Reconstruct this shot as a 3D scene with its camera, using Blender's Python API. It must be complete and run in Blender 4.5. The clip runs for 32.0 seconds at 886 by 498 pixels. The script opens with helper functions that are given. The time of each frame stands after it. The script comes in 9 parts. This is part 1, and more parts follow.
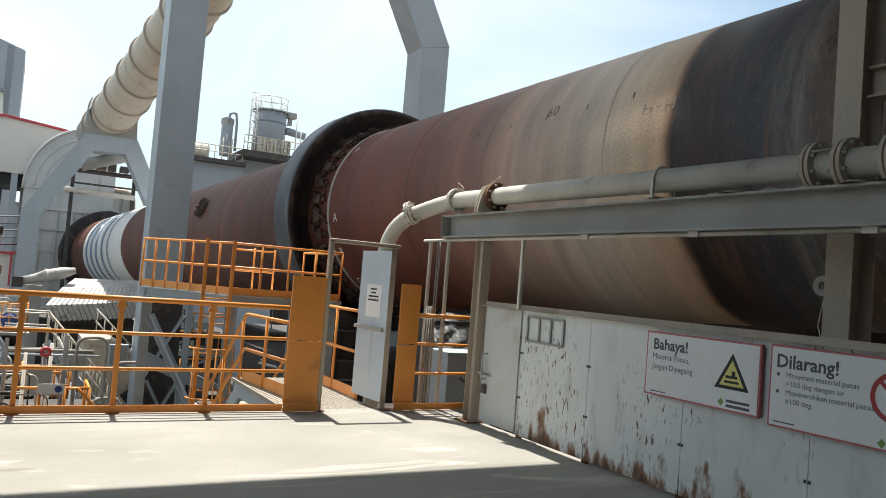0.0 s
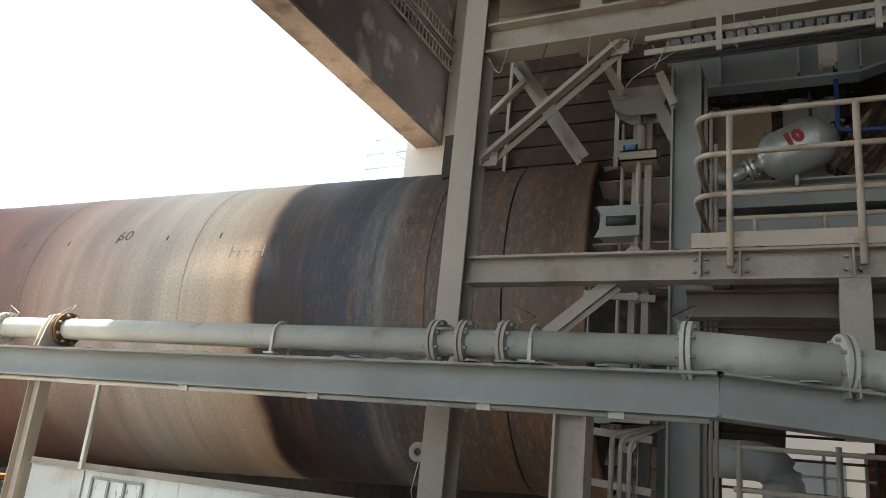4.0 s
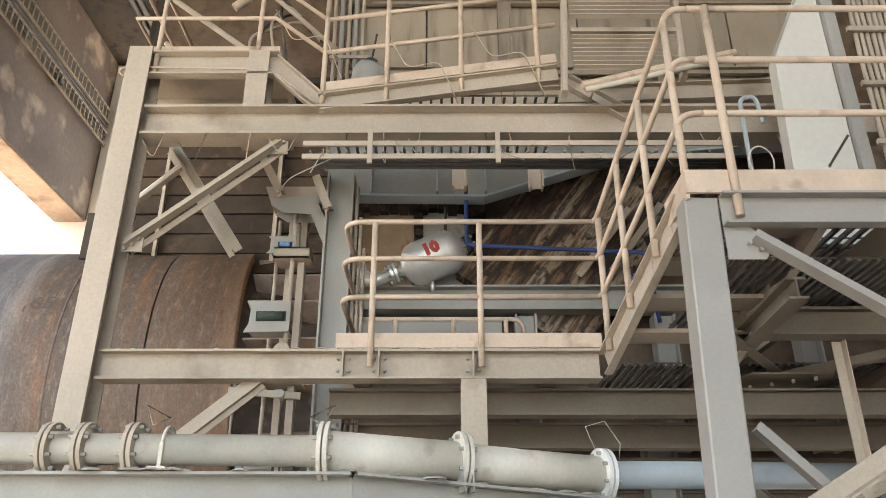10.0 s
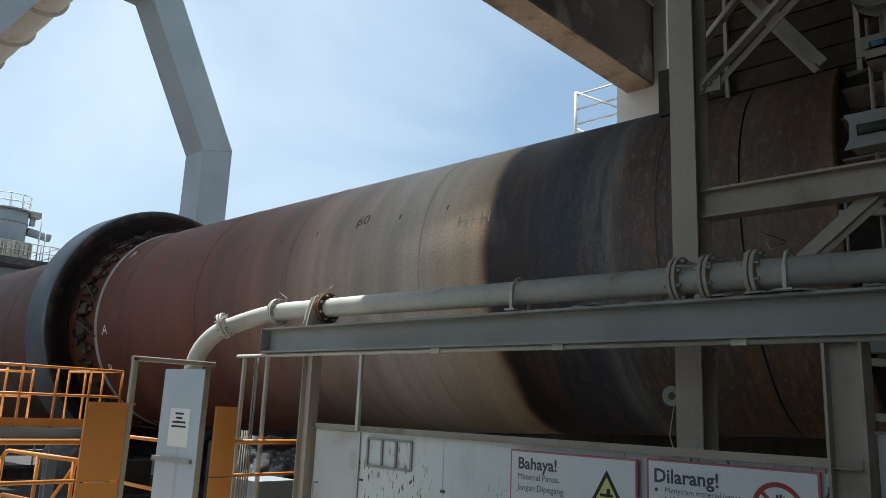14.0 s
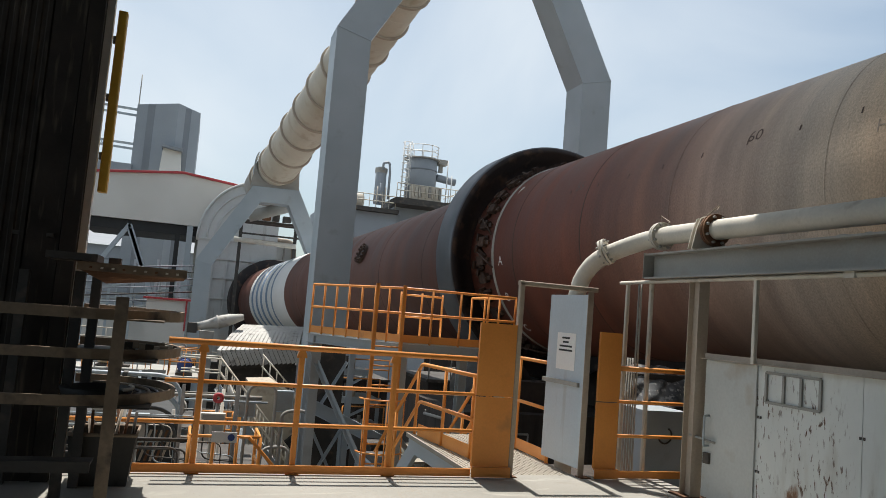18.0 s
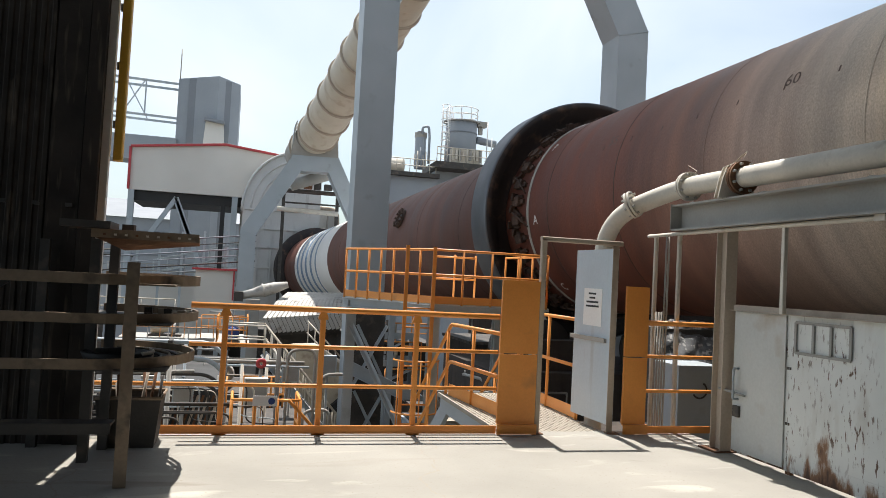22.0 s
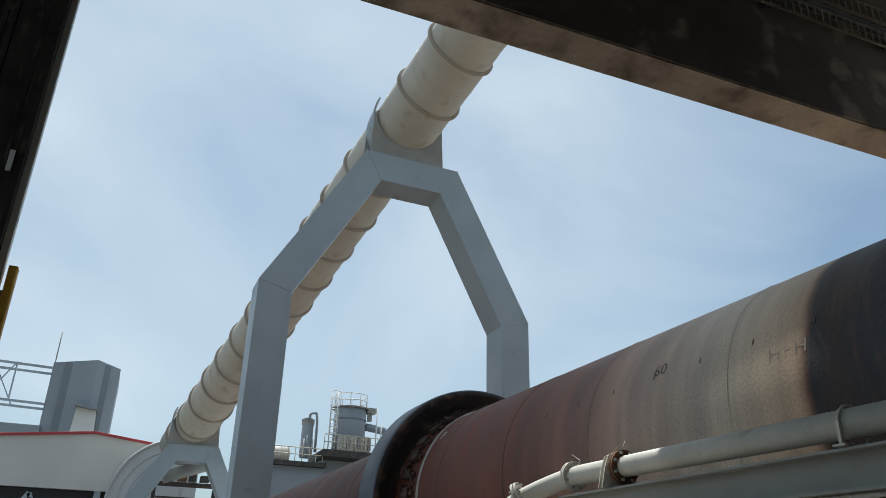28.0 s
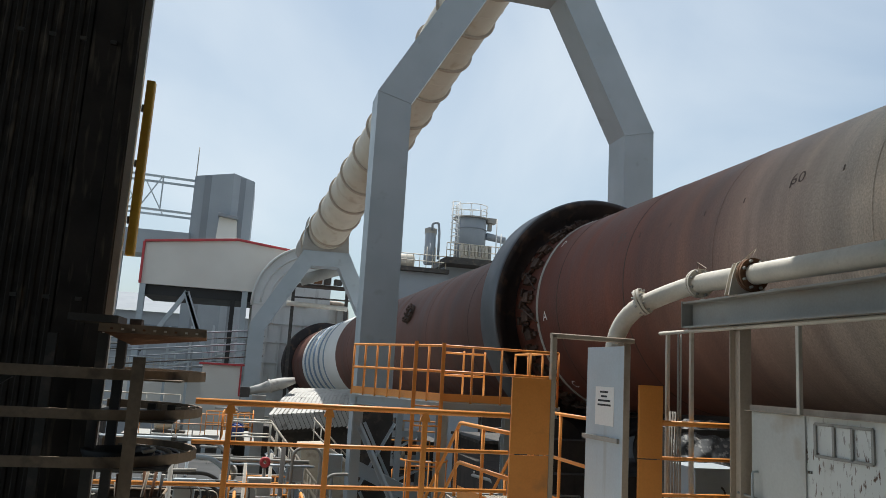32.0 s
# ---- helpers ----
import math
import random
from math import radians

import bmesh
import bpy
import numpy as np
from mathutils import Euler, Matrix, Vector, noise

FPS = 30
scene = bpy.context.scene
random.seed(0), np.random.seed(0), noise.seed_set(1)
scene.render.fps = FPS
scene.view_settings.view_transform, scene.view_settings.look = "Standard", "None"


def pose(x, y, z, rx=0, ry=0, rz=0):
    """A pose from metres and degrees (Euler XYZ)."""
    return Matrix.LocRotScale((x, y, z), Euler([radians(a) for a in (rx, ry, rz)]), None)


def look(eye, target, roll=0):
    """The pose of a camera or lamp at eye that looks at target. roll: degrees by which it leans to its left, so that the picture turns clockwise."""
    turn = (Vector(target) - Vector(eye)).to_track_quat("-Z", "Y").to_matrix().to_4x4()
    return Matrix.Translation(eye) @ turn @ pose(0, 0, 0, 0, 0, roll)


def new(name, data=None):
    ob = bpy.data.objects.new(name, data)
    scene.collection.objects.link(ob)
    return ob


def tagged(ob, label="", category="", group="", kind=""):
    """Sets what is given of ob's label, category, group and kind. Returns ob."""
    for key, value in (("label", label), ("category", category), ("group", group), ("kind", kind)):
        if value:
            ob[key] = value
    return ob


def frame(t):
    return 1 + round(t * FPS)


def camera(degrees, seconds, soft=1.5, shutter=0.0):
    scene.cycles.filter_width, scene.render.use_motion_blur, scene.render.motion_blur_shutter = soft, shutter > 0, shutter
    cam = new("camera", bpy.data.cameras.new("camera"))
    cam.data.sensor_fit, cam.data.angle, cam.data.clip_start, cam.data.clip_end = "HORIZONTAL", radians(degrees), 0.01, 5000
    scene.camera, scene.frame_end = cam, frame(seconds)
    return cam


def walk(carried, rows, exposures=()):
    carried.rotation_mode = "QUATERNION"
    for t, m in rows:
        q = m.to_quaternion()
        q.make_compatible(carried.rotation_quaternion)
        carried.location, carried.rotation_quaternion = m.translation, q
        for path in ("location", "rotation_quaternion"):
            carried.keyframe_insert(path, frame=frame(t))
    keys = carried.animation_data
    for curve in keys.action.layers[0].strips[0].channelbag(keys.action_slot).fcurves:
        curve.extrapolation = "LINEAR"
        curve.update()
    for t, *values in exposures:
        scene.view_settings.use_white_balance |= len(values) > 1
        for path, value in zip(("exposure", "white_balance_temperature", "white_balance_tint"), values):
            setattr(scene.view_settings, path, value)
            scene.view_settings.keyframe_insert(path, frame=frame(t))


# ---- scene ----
cam = camera(60.6, 32.0, soft=0.6)
PATH = [
    (0, (0.535, 0.41, 1.525), (1.506, 2.156, 1.619), 4.6),
    (0.5, (0.421, 0.582, 1.541), (1.614, 2.182, 1.672), 5.5),
    (1, (0.356, 0.764, 1.561), (1.743, 2.19, 1.768), 5.1),
    (1.5, (0.302, 0.953, 1.575), (1.814, 2.235, 1.838), 6.3),
    (2, (0.234, 1.124, 1.609), (1.871, 2.231, 1.918), 6.5),
    (2.5, (0.206, 1.19, 1.631), (1.91, 2.158, 2.034), 6.6),
    (3, (0.232, 1.194, 1.657), (1.951, 2.092, 2.146), 6.2),
    (3.5, (0.236, 1.194, 1.655), (1.957, 2.057, 2.195), 6.0),
    (5.5, (0.224, 1.238, 1.638), (1.913, 2.139, 2.218), 5.8),
    (6, (0.257, 1.226, 1.6), (1.927, 2.167, 2.173), 5.5),
    (6.5, (0.212, 1.213, 1.645), (1.896, 2.161, 2.16), 5.3),
    (7, (0.241, 1.198, 1.645), (1.986, 2.047, 2.13), 4.9),
    (7.5, (0.285, 1.16, 1.639), (2.128, 1.755, 2.138), 4.0),
    (8, (0.324, 1.14, 1.627), (2.222, 1.458, 2.174), 3.6),
    (8.5, (0.313, 1.115, 1.628), (2.221, 1.254, 2.209), 3.3),
    (9, (0.322, 1.101, 1.64), (2.217, 1.123, 2.281), 2.5),
    (9.5, (0.253, 1.1, 1.678), (2.102, 1.089, 2.439), 0.6),
    (10, (0.23, 1.121, 1.715), (2.057, 1.126, 2.529), -0.0),
    (10.5, (0.228, 1.114, 1.72), (2.041, 1.154, 2.564), -0.2),
    (11, (0.215, 1.147, 1.685), (2.042, 1.353, 2.474), 0.7),
    (11.5, (0.255, 1.172, 1.637), (2.061, 1.671, 2.337), 2.3),
    (12, (0.233, 1.156, 1.632), (1.972, 1.931, 2.242), 3.2),
    (12.5, (0.217, 1.216, 1.615), (1.895, 2.172, 2.135), 3.4),
    (13, (0.212, 1.235, 1.589), (1.813, 2.343, 2.046), 3.1),
    (13.5, (0.223, 1.246, 1.581), (1.744, 2.473, 2.006), 3.0),
    (14, (0.215, 1.24, 1.564), (1.633, 2.588, 1.979), 2.5),
    (14.5, (0.201, 1.266, 1.561), (1.475, 2.756, 1.956), 2.2),
    (15, (0.192, 1.277, 1.57), (1.309, 2.894, 1.941), 1.9),
    (15.5, (0.189, 1.311, 1.561), (1.223, 2.985, 1.922), 2.1),
    (17.5, (0.396, 1.421, 1.531), (1.14, 3.264, 1.754), 3.6),
    (18, (0.464, 1.491, 1.508), (1.076, 3.386, 1.69), 4.6),
    (18.5, (0.59, 1.517, 1.519), (1.103, 3.444, 1.677), 4.7),
    (19, (0.661, 1.458, 1.504), (1.124, 3.399, 1.637), 4.3),
    (19.5, (0.71, 1.459, 1.492), (1.151, 3.408, 1.58), 3.2),
    (20, (0.73, 1.469, 1.485), (1.177, 3.418, 1.534), 2.6),
    (20.5, (0.737, 1.48, 1.487), (1.209, 3.423, 1.522), 2.0),
    (21, (0.732, 1.477, 1.494), (1.23, 3.414, 1.537), 2.0),
    (21.5, (0.726, 1.474, 1.492), (1.234, 3.407, 1.549), 2.3),
    (22, (0.739, 1.495, 1.473), (1.243, 3.429, 1.553), 3.0),
    (22.5, (0.728, 1.536, 1.506), (1.23, 3.469, 1.601), 2.6),
    (23, (0.72, 1.474, 1.497), (1.197, 3.413, 1.612), 2.0),
    (23.5, (0.712, 1.465, 1.502), (1.16, 3.41, 1.631), 1.5),
    (24, (0.715, 1.454, 1.503), (1.161, 3.398, 1.652), 1.2),
    (24.5, (0.712, 1.441, 1.514), (1.173, 3.38, 1.682), 1.5),
    (26.5, (0.736, 1.513, 1.511), (1.34, 3.366, 1.961), 3.0),
    (27, (0.738, 1.494, 1.52), (1.385, 3.29, 2.114), 2.2),
    (27.5, (0.752, 1.429, 1.507), (1.432, 3.172, 2.214), 1.5),
    (28, (0.772, 1.437, 1.498), (1.46, 3.131, 2.31), 1.5),
    (28.5, (0.741, 1.512, 1.547), (1.435, 3.166, 2.432), 1.0),
    (29, (0.713, 1.582, 1.58), (1.403, 3.214, 2.507), 0.8),
    (29.5, (0.705, 1.573, 1.576), (1.391, 3.207, 2.503), 0.8),
    (30, (0.715, 1.51, 1.543), (1.414, 3.212, 2.326), 2.1),
    (30.5, (0.725, 1.465, 1.506), (1.386, 3.247, 2.128), 3.7),
    (31, (0.742, 1.45, 1.504), (1.345, 3.292, 1.998), 4.1),
    (32, (0.749, 1.51, 1.479), (1.209, 3.428, 1.807), 3.4),
]
EXPOSURES = [(0, 0.66, 6500, 9), (1, 1.10, 6600, 9), (2, 1.68, 6800, 9), (3.5, 1.98, 6650, 10), (5.5, 0.82, 5750, 2), (6.5, 0.90, 5780, 2), (7.5, 2.45, 6550, 11), (8.5, 3.2, 6950, 13),
             (9.5, 3.25, 7150, 14), (10.5, 3.5, 7080, 15), (11.5, 2.85, 6700, 11), (12.5, 1.70, 5900, 5), (13.5, 0.62, 5850, 5), (14.5, 0.16, 5980, 7), (15.5, 0.15, 6080, 8),
             (17.5, 0.15, 6350, 10), (19, 0.32, 6550, 11), (20.5, 0.60, 6550, 12), (22, 0.53, 6480, 12), (24.5, 0.15, 6300, 11), (26.5, -0.08, 6050, 6), (29, 0.0, 5950, 5), (30.5, -0.08, 5980, 6), (32, 0.10, 6250, 9)]
walk(cam, [(t, look(eye, target, roll)) for t, eye, target, roll in PATH], EXPOSURES)

# ---- world and sun ----
SUN_DIR = Vector((0.024, 0.395, 1.0)).normalized()
world = bpy.data.worlds.new("world")
scene.world = world
world.use_nodes = True
wn, wl = world.node_tree.nodes, world.node_tree.links
wn.clear()
w_out, w_bg = wn.new("ShaderNodeOutputWorld"), wn.new("ShaderNodeBackground")
w_sky = wn.new("ShaderNodeTexSky")
w_sky.sky_type, w_sky.sun_disc = "NISHITA", False
w_sky.sun_elevation = math.asin(SUN_DIR.z)
w_sky.sun_rotation = math.atan2(SUN_DIR.x, SUN_DIR.y)
w_sky.air_density, w_sky.dust_density, w_sky.ozone_density = 1.0, 2.2, 1.6
w_co, w_map = wn.new("ShaderNodeTexCoord"), wn.new("ShaderNodeMapping")
w_map.inputs["Scale"].default_value = (1.0, 1.0, 1.7)
w_noise, w_ramp, w_mix = wn.new("ShaderNodeTexNoise"), wn.new("ShaderNodeValToRGB"), wn.new("ShaderNodeMixRGB")
w_noise.inputs["Scale"].default_value, w_noise.inputs["Detail"].default_value = 1.7, 7.0
w_noise.inputs["Roughness"].default_value = 0.46
w_noise.inputs["Distortion"].default_value = 0.6
w_ramp.color_ramp.elements[0].position, w_ramp.color_ramp.elements[1].position = 0.40, 0.78
w_ramp.color_ramp.elements[0].color = (0.13, 0.13, 0.13, 1)
w_ramp.color_ramp.elements[1].color = (0.85, 0.85, 0.85, 1)
w_mix.inputs["Color2"].default_value = (7.2, 7.7, 8.0, 1)
wl.new(w_co.outputs["Generated"], w_map.inputs["Vector"])
wl.new(w_map.outputs["Vector"], w_noise.inputs["Vector"])
wl.new(w_noise.outputs["Fac"], w_ramp.inputs["Fac"])
wl.new(w_ramp.outputs["Color"], w_mix.inputs["Fac"])
w_tint = wn.new("ShaderNodeMixRGB")
w_tint.blend_type = "MULTIPLY"
w_tint.inputs["Fac"].default_value = 1.0
w_tint.inputs["Color2"].default_value = (0.90, 1.0, 0.95, 1)
wl.new(w_sky.outputs["Color"], w_tint.inputs["Color1"])
wl.new(w_tint.outputs["Color"], w_mix.inputs["Color1"])
wl.new(w_mix.outputs["Color"], w_bg.inputs["Color"])
w_bg.inputs["Strength"].default_value = 0.108
wl.new(w_bg.outputs["Background"], w_out.inputs["Surface"])

sun_data = bpy.data.lights.new("sun", "SUN")
sun_data.energy, sun_data.angle, sun_data.color = 5.0, radians(0.6), (1.0, 0.955, 0.88)
sun = new("sun", sun_data)
sun.matrix_world = look(SUN_DIR * 60, (0, 0, 0))

# ---- materials ----
MATS = {}


def material(name, base, second, rough=0.6, metal=0.0, size=1.0, fine=60.0, bump=0.15, stain=None, stain_at=(0.55, 0.75), streak=False, vary=0.0):
    """Two tones mixed by a broad noise, a fine grain over it, and a third tone in patches or running streaks."""
    if name in MATS:
        return MATS[name]
    m = bpy.data.materials.new(name)
    m.use_nodes = True
    n, l = m.node_tree.nodes, m.node_tree.links
    b = n["Principled BSDF"]
    co = n.new("ShaderNodeTexCoord")

    def noise_tex(scale, detail, squash=(1, 1, 1)):
        mp, t = n.new("ShaderNodeMapping"), n.new("ShaderNodeTexNoise")
        mp.inputs["Scale"].default_value = squash
        t.inputs["Scale"].default_value, t.inputs["Detail"].default_value = scale, detail
        l.new(co.outputs["Object"], mp.inputs["Vector"])
        l.new(mp.outputs["Vector"], t.inputs["Vector"])
        return t

    def ramp(src, lo, hi):
        r = n.new("ShaderNodeMapRange")
        r.inputs["From Min"].default_value, r.inputs["From Max"].default_value = lo, hi
        l.new(src, r.inputs["Value"])
        return r.outputs["Result"]

    def mix(fac, a, c2, mode="MIX"):
        x = n.new("ShaderNodeMixRGB")
        x.blend_type = mode
        for v, s in ((fac, "Fac"), (a, "Color1"), (c2, "Color2")):
            if isinstance(v, (int, float)):
                x.inputs[s].default_value = v
            elif isinstance(v, tuple):
                x.inputs[s].default_value = (*v, 1)
            else:
                l.new(v, x.inputs[s])
        return x.outputs["Color"]

    broad, grain = noise_tex(1.3 / size, 6.0), noise_tex(fine, 4.0)
    col = mix(ramp(broad.outputs["Fac"], 0.35, 0.68), base, second)
    grey = ramp(grain.outputs["Fac"], 0.2, 0.8)
    col = mix(0.10 + 0.6 * min(bump, 0.4), col, mix(grey, (0.25, 0.25, 0.25), (1.0, 1.0, 1.0)), "MULTIPLY")
    if stain:
        st = noise_tex(2.2 / size, 8.0, (3.0, 3.0, 0.35) if streak else (1, 1, 1))
        col = mix(ramp(st.outputs["Fac"], *stain_at), col, stain)
    if vary:
        info = n.new("ShaderNodeObjectInfo")
        hsv = n.new("ShaderNodeHueSaturation")
        l.new(ramp(info.outputs["Random"], 0.0, 1.0), hsv.inputs["Fac"])
        hsv.inputs["Value"].default_value = 1.0 - vary
        l.new(col, hsv.inputs["Color"])
        col = hsv.outputs["Color"]
    l.new(col, b.inputs["Base Color"])
    rr = n.new("ShaderNodeMapRange")
    rr.inputs["To Min"].default_value, rr.inputs["To Max"].default_value = max(rough - 0.12, 0.05), min(rough + 0.12, 1)
    l.new(broad.outputs["Fac"], rr.inputs["Value"])
    l.new(rr.outputs["Result"], b.inputs["Roughness"])
    b.inputs["Metallic"].default_value = metal
    if bump:
        bp = n.new("ShaderNodeBump")
        bp.inputs["Strength"].default_value, bp.inputs["Distance"].default_value = bump, 0.01
        l.new(grain.outputs["Fac"], bp.inputs["Height"])
        l.new(bp.outputs["Normal"], b.inputs["Normal"])
    MATS[name] = m
    return m


GIRDER = material("girder_concrete", (0.52, 0.415, 0.32), (0.37, 0.285, 0.215), 0.9, size=1.2, fine=14, bump=0.6, stain=(0.12, 0.085, 0.06), stain_at=(0.52, 0.72))
WALLCON = material("wall_concrete", (0.46, 0.43, 0.385), (0.40, 0.37, 0.33), 0.9, size=2.0, fine=12, bump=0.2, stain=(0.17, 0.15, 0.13))
# near-black concrete: streaks over a base that holds the shade of recesses
DARKCON = material("dark_concrete", (0.045, 0.036, 0.030), (0.085, 0.066, 0.053), 0.9, size=1.2, fine=10, bump=0.5, stain=(0.022, 0.018, 0.016), stain_at=(0.5, 0.72), streak=True)
GREY = material("grey_steel_paint", (0.36, 0.335, 0.30), (0.31, 0.288, 0.255), 0.5, size=2.0, fine=50, bump=0.06, stain=(0.20, 0.185, 0.16), stain_at=(0.60, 0.85))
DUSTY = material("dusty_steel_paint", (0.52, 0.435, 0.345), (0.43, 0.36, 0.285), 0.75, size=1.5, fine=40, bump=0.2, stain=(0.18, 0.125, 0.085), stain_at=(0.58, 0.80))
DUSTGREY = material("dusty_grey_beam", (0.40, 0.39, 0.355), (0.335, 0.325, 0.295), 0.7, size=0.9, fine=45, bump=0.12, stain=(0.33, 0.30, 0.26), stain_at=(0.52, 0.75))
DUST = material("settled_dust", (0.52, 0.49, 0.44), (0.42, 0.39, 0.345), 0.95, size=0.4, fine=25, bump=0.6)
BLUEGREY = material("blue_grey_paint", (0.43, 0.48, 0.51), (0.38, 0.43, 0.455), 0.45, size=1.5, fine=50, bump=0.05, stain=(0.22, 0.22, 0.21), stain_at=(0.62, 0.85))
ORANGE = material("orange_paint", (0.86, 0.35, 0.075), (0.76, 0.29, 0.055), 0.45, size=0.8, fine=50, bump=0.05, stain=(0.45, 0.20, 0.06), stain_at=(0.66, 0.85))
YELLOW = material("yellow_paint", (0.80, 0.47, 0.05), (0.72, 0.40, 0.04), 0.5, size=0.8, fine=50, bump=0.05)
CREAM = material("cream_duct_paint", (0.69, 0.63, 0.53), (0.60, 0.545, 0.45), 0.6, size=3.0, fine=30, bump=0.08, stain=(0.46, 0.37, 0.26), stain_at=(0.55, 0.8), streak=True)
PIPE = material("pale_pipe_paint", (0.72, 0.665, 0.57), (0.60, 0.56, 0.48), 0.55, size=0.5, fine=40, bump=0.10, stain=(0.34, 0.27, 0.20), stain_at=(0.60, 0.8))


def chipped_sheet_material():
    """Pale grey paint, chipped to rust in short upright dashes, and eaten by rust along the foot."""
    m = bpy.data.materials.new("chipped_fence_sheet")
    m.use_nodes = True
    n, l = m.node_tree.nodes, m.node_tree.links
    b, co, sep = n["Principled BSDF"], n.new("ShaderNodeTexCoord"), n.new("ShaderNodeSeparateXYZ")
    l.new(co.outputs["Object"], sep.inputs["Vector"])

    def tex(scale, detail, squash, rough=0.6):
        mp, t = n.new("ShaderNodeMapping"), n.new("ShaderNodeTexNoise")
        mp.inputs["Scale"].default_value = squash
        t.inputs["Scale"].default_value, t.inputs["Detail"].default_value, t.inputs["Roughness"].default_value = scale, detail, rough
        l.new(co.outputs["Object"], mp.inputs["Vector"])
        l.new(mp.outputs["Vector"], t.inputs["Vector"])
        return t.outputs["Fac"]

    def rng_(v, a, c):
        r = n.new("ShaderNodeMapRange")
        r.inputs["From Min"].default_value, r.inputs["From Max"].default_value = a, c
        l.new(v, r.inputs["Value"])
        return r.outputs["Result"]

    def maths(op, a, c):
        x = n.new("ShaderNodeMath")
        x.operation = op
        for i, v in enumerate((a, c)):
            if isinstance(v, (int, float)):
                x.inputs[i].default_value = v
            else:
                l.new(v, x.inputs[i])
        return x.outputs[0]

    def mix(fac, a, c):
        x = n.new("ShaderNodeMixRGB")
        l.new(fac, x.inputs["Fac"])
        for v, q in ((a, "Color1"), (c, "Color2")):
            if isinstance(v, tuple):
                x.inputs[q].default_value = (*v, 1)
            else:
                l.new(v, x.inputs[q])
        return x.outputs["Color"]

    col = mix(rng_(tex(1.1, 7.0, (1, 1, 1)), 0.35, 0.65), (0.74, 0.755, 0.72), (0.65, 0.665, 0.635))
    col = mix(maths("MULTIPLY", rng_(tex(2.5, 8.0, (2, 2, 0.5)), 0.55, 0.75), 0.5), col, (0.40, 0.36, 0.29))
    patch = rng_(tex(1.3, 3.0, (1, 1, 1)), 0.44, 0.60)
    dash = rng_(tex(30.0, 5.0, (1, 1, 0.30)), 0.575, 0.63)
    col = mix(maths("MULTIPLY", dash, patch), col, (0.11, 0.060, 0.035))
    foot = maths("ADD", tex(7.0, 8.0, (1, 1, 0.35)), maths("MULTIPLY", maths("SUBTRACT", 0.26, sep.outputs["Z"]), 0.75))
    col = mix(rng_(foot, 0.56, 0.66), col, (0.24, 0.125, 0.065))
    col = mix(rng_(foot, 0.66, 0.76), col, (0.085, 0.042, 0.026))
    l.new(col, b.inputs["Base Color"])
    b.inputs["Roughness"].default_value = 0.55
    bp = n.new("ShaderNodeBump")
    bp.inputs["Strength"].default_value, bp.inputs["Distance"].default_value = 0.25, 0.006
    l.new(dash, bp.inputs["Height"])
    l.new(bp.outputs["Normal"], b.inputs["Normal"])
    return m


SHEET = chipped_sheet_material()
BEIGE = material("beige_machine_paint", (0.50, 0.44, 0.34), (0.42, 0.37, 0.29), 0.7, size=0.6, fine=30, bump=0.1, stain=(0.25, 0.20, 0.15))
RUST = material("rust", (0.20, 0.095, 0.045), (0.12, 0.055, 0.03), 0.9, size=0.3, fine=30, bump=0.4, stain=(0.30, 0.16, 0.08))
DARKSTEEL = material("dark_steel", (0.075, 0.068, 0.060), (0.05, 0.045, 0.04), 0.7, size=0.6, fine=40, bump=0.2, stain=(0.16, 0.125, 0.095), stain_at=(0.56, 0.75))
BLACK = material("black_paint", (0.015, 0.015, 0.015), (0.02, 0.02, 0.02), 0.6, fine=60, bump=0.05)
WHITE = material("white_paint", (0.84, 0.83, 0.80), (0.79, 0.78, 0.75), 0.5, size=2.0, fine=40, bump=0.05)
OFFWHITE = material("white_cladding", (0.70, 0.67, 0.61), (0.64, 0.61, 0.55), 0.6, size=4.0, fine=20, bump=0.05)
RED = material("red_trim", (0.50, 0.055, 0.06), (0.42, 0.045, 0.05), 0.5, fine=50, bump=0.05)
CLAD = material("grey_cladding", (0.33, 0.36, 0.39), (0.29, 0.32, 0.35), 0.55, size=4.0, fine=10, bump=0.05)
STEEL = material("silver_paint", (0.78, 0.77, 0.74), (0.66, 0.65, 0.62), 0.34, metal=0.45, size=0.3, fine=40, bump=0.05)
EARTH = material("plant_yard", (0.20, 0.185, 0.16), (0.15, 0.14, 0.12), 0.95, size=6.0, fine=3, bump=0.2, stain=(0.08, 0.072, 0.062))
# brown wall sheet, its base lowered to hold the shade of the corner
CORR = material("shade_toned_wall_sheet", (0.040, 0.029, 0.021), (0.020, 0.015, 0.011), 0.8, size=0.35, fine=20, bump=0.2, stain=(0.105, 0.080, 0.057), stain_at=(0.56, 0.72), streak=True)
REDPAINT = material("red_marking", (0.45, 0.05, 0.045), (0.40, 0.045, 0.04), 0.5, fine=60, bump=0.0)
PALEBLUE = material("pale_blue_weight", (0.12, 0.27, 0.50), (0.10, 0.22, 0.42), 0.5, size=0.3, fine=40, bump=0.05)
CHAR = material("charred_crust", (0.030, 0.023, 0.019), (0.075, 0.050, 0.036), 0.95, size=0.15, fine=25, bump=0.9, stain=(0.20, 0.12, 0.07), stain_at=(0.62, 0.72))
BLUE = material("blue_pipe", (0.035, 0.075, 0.26), (0.03, 0.06, 0.21), 0.5, size=0.5, fine=50, bump=0.05)

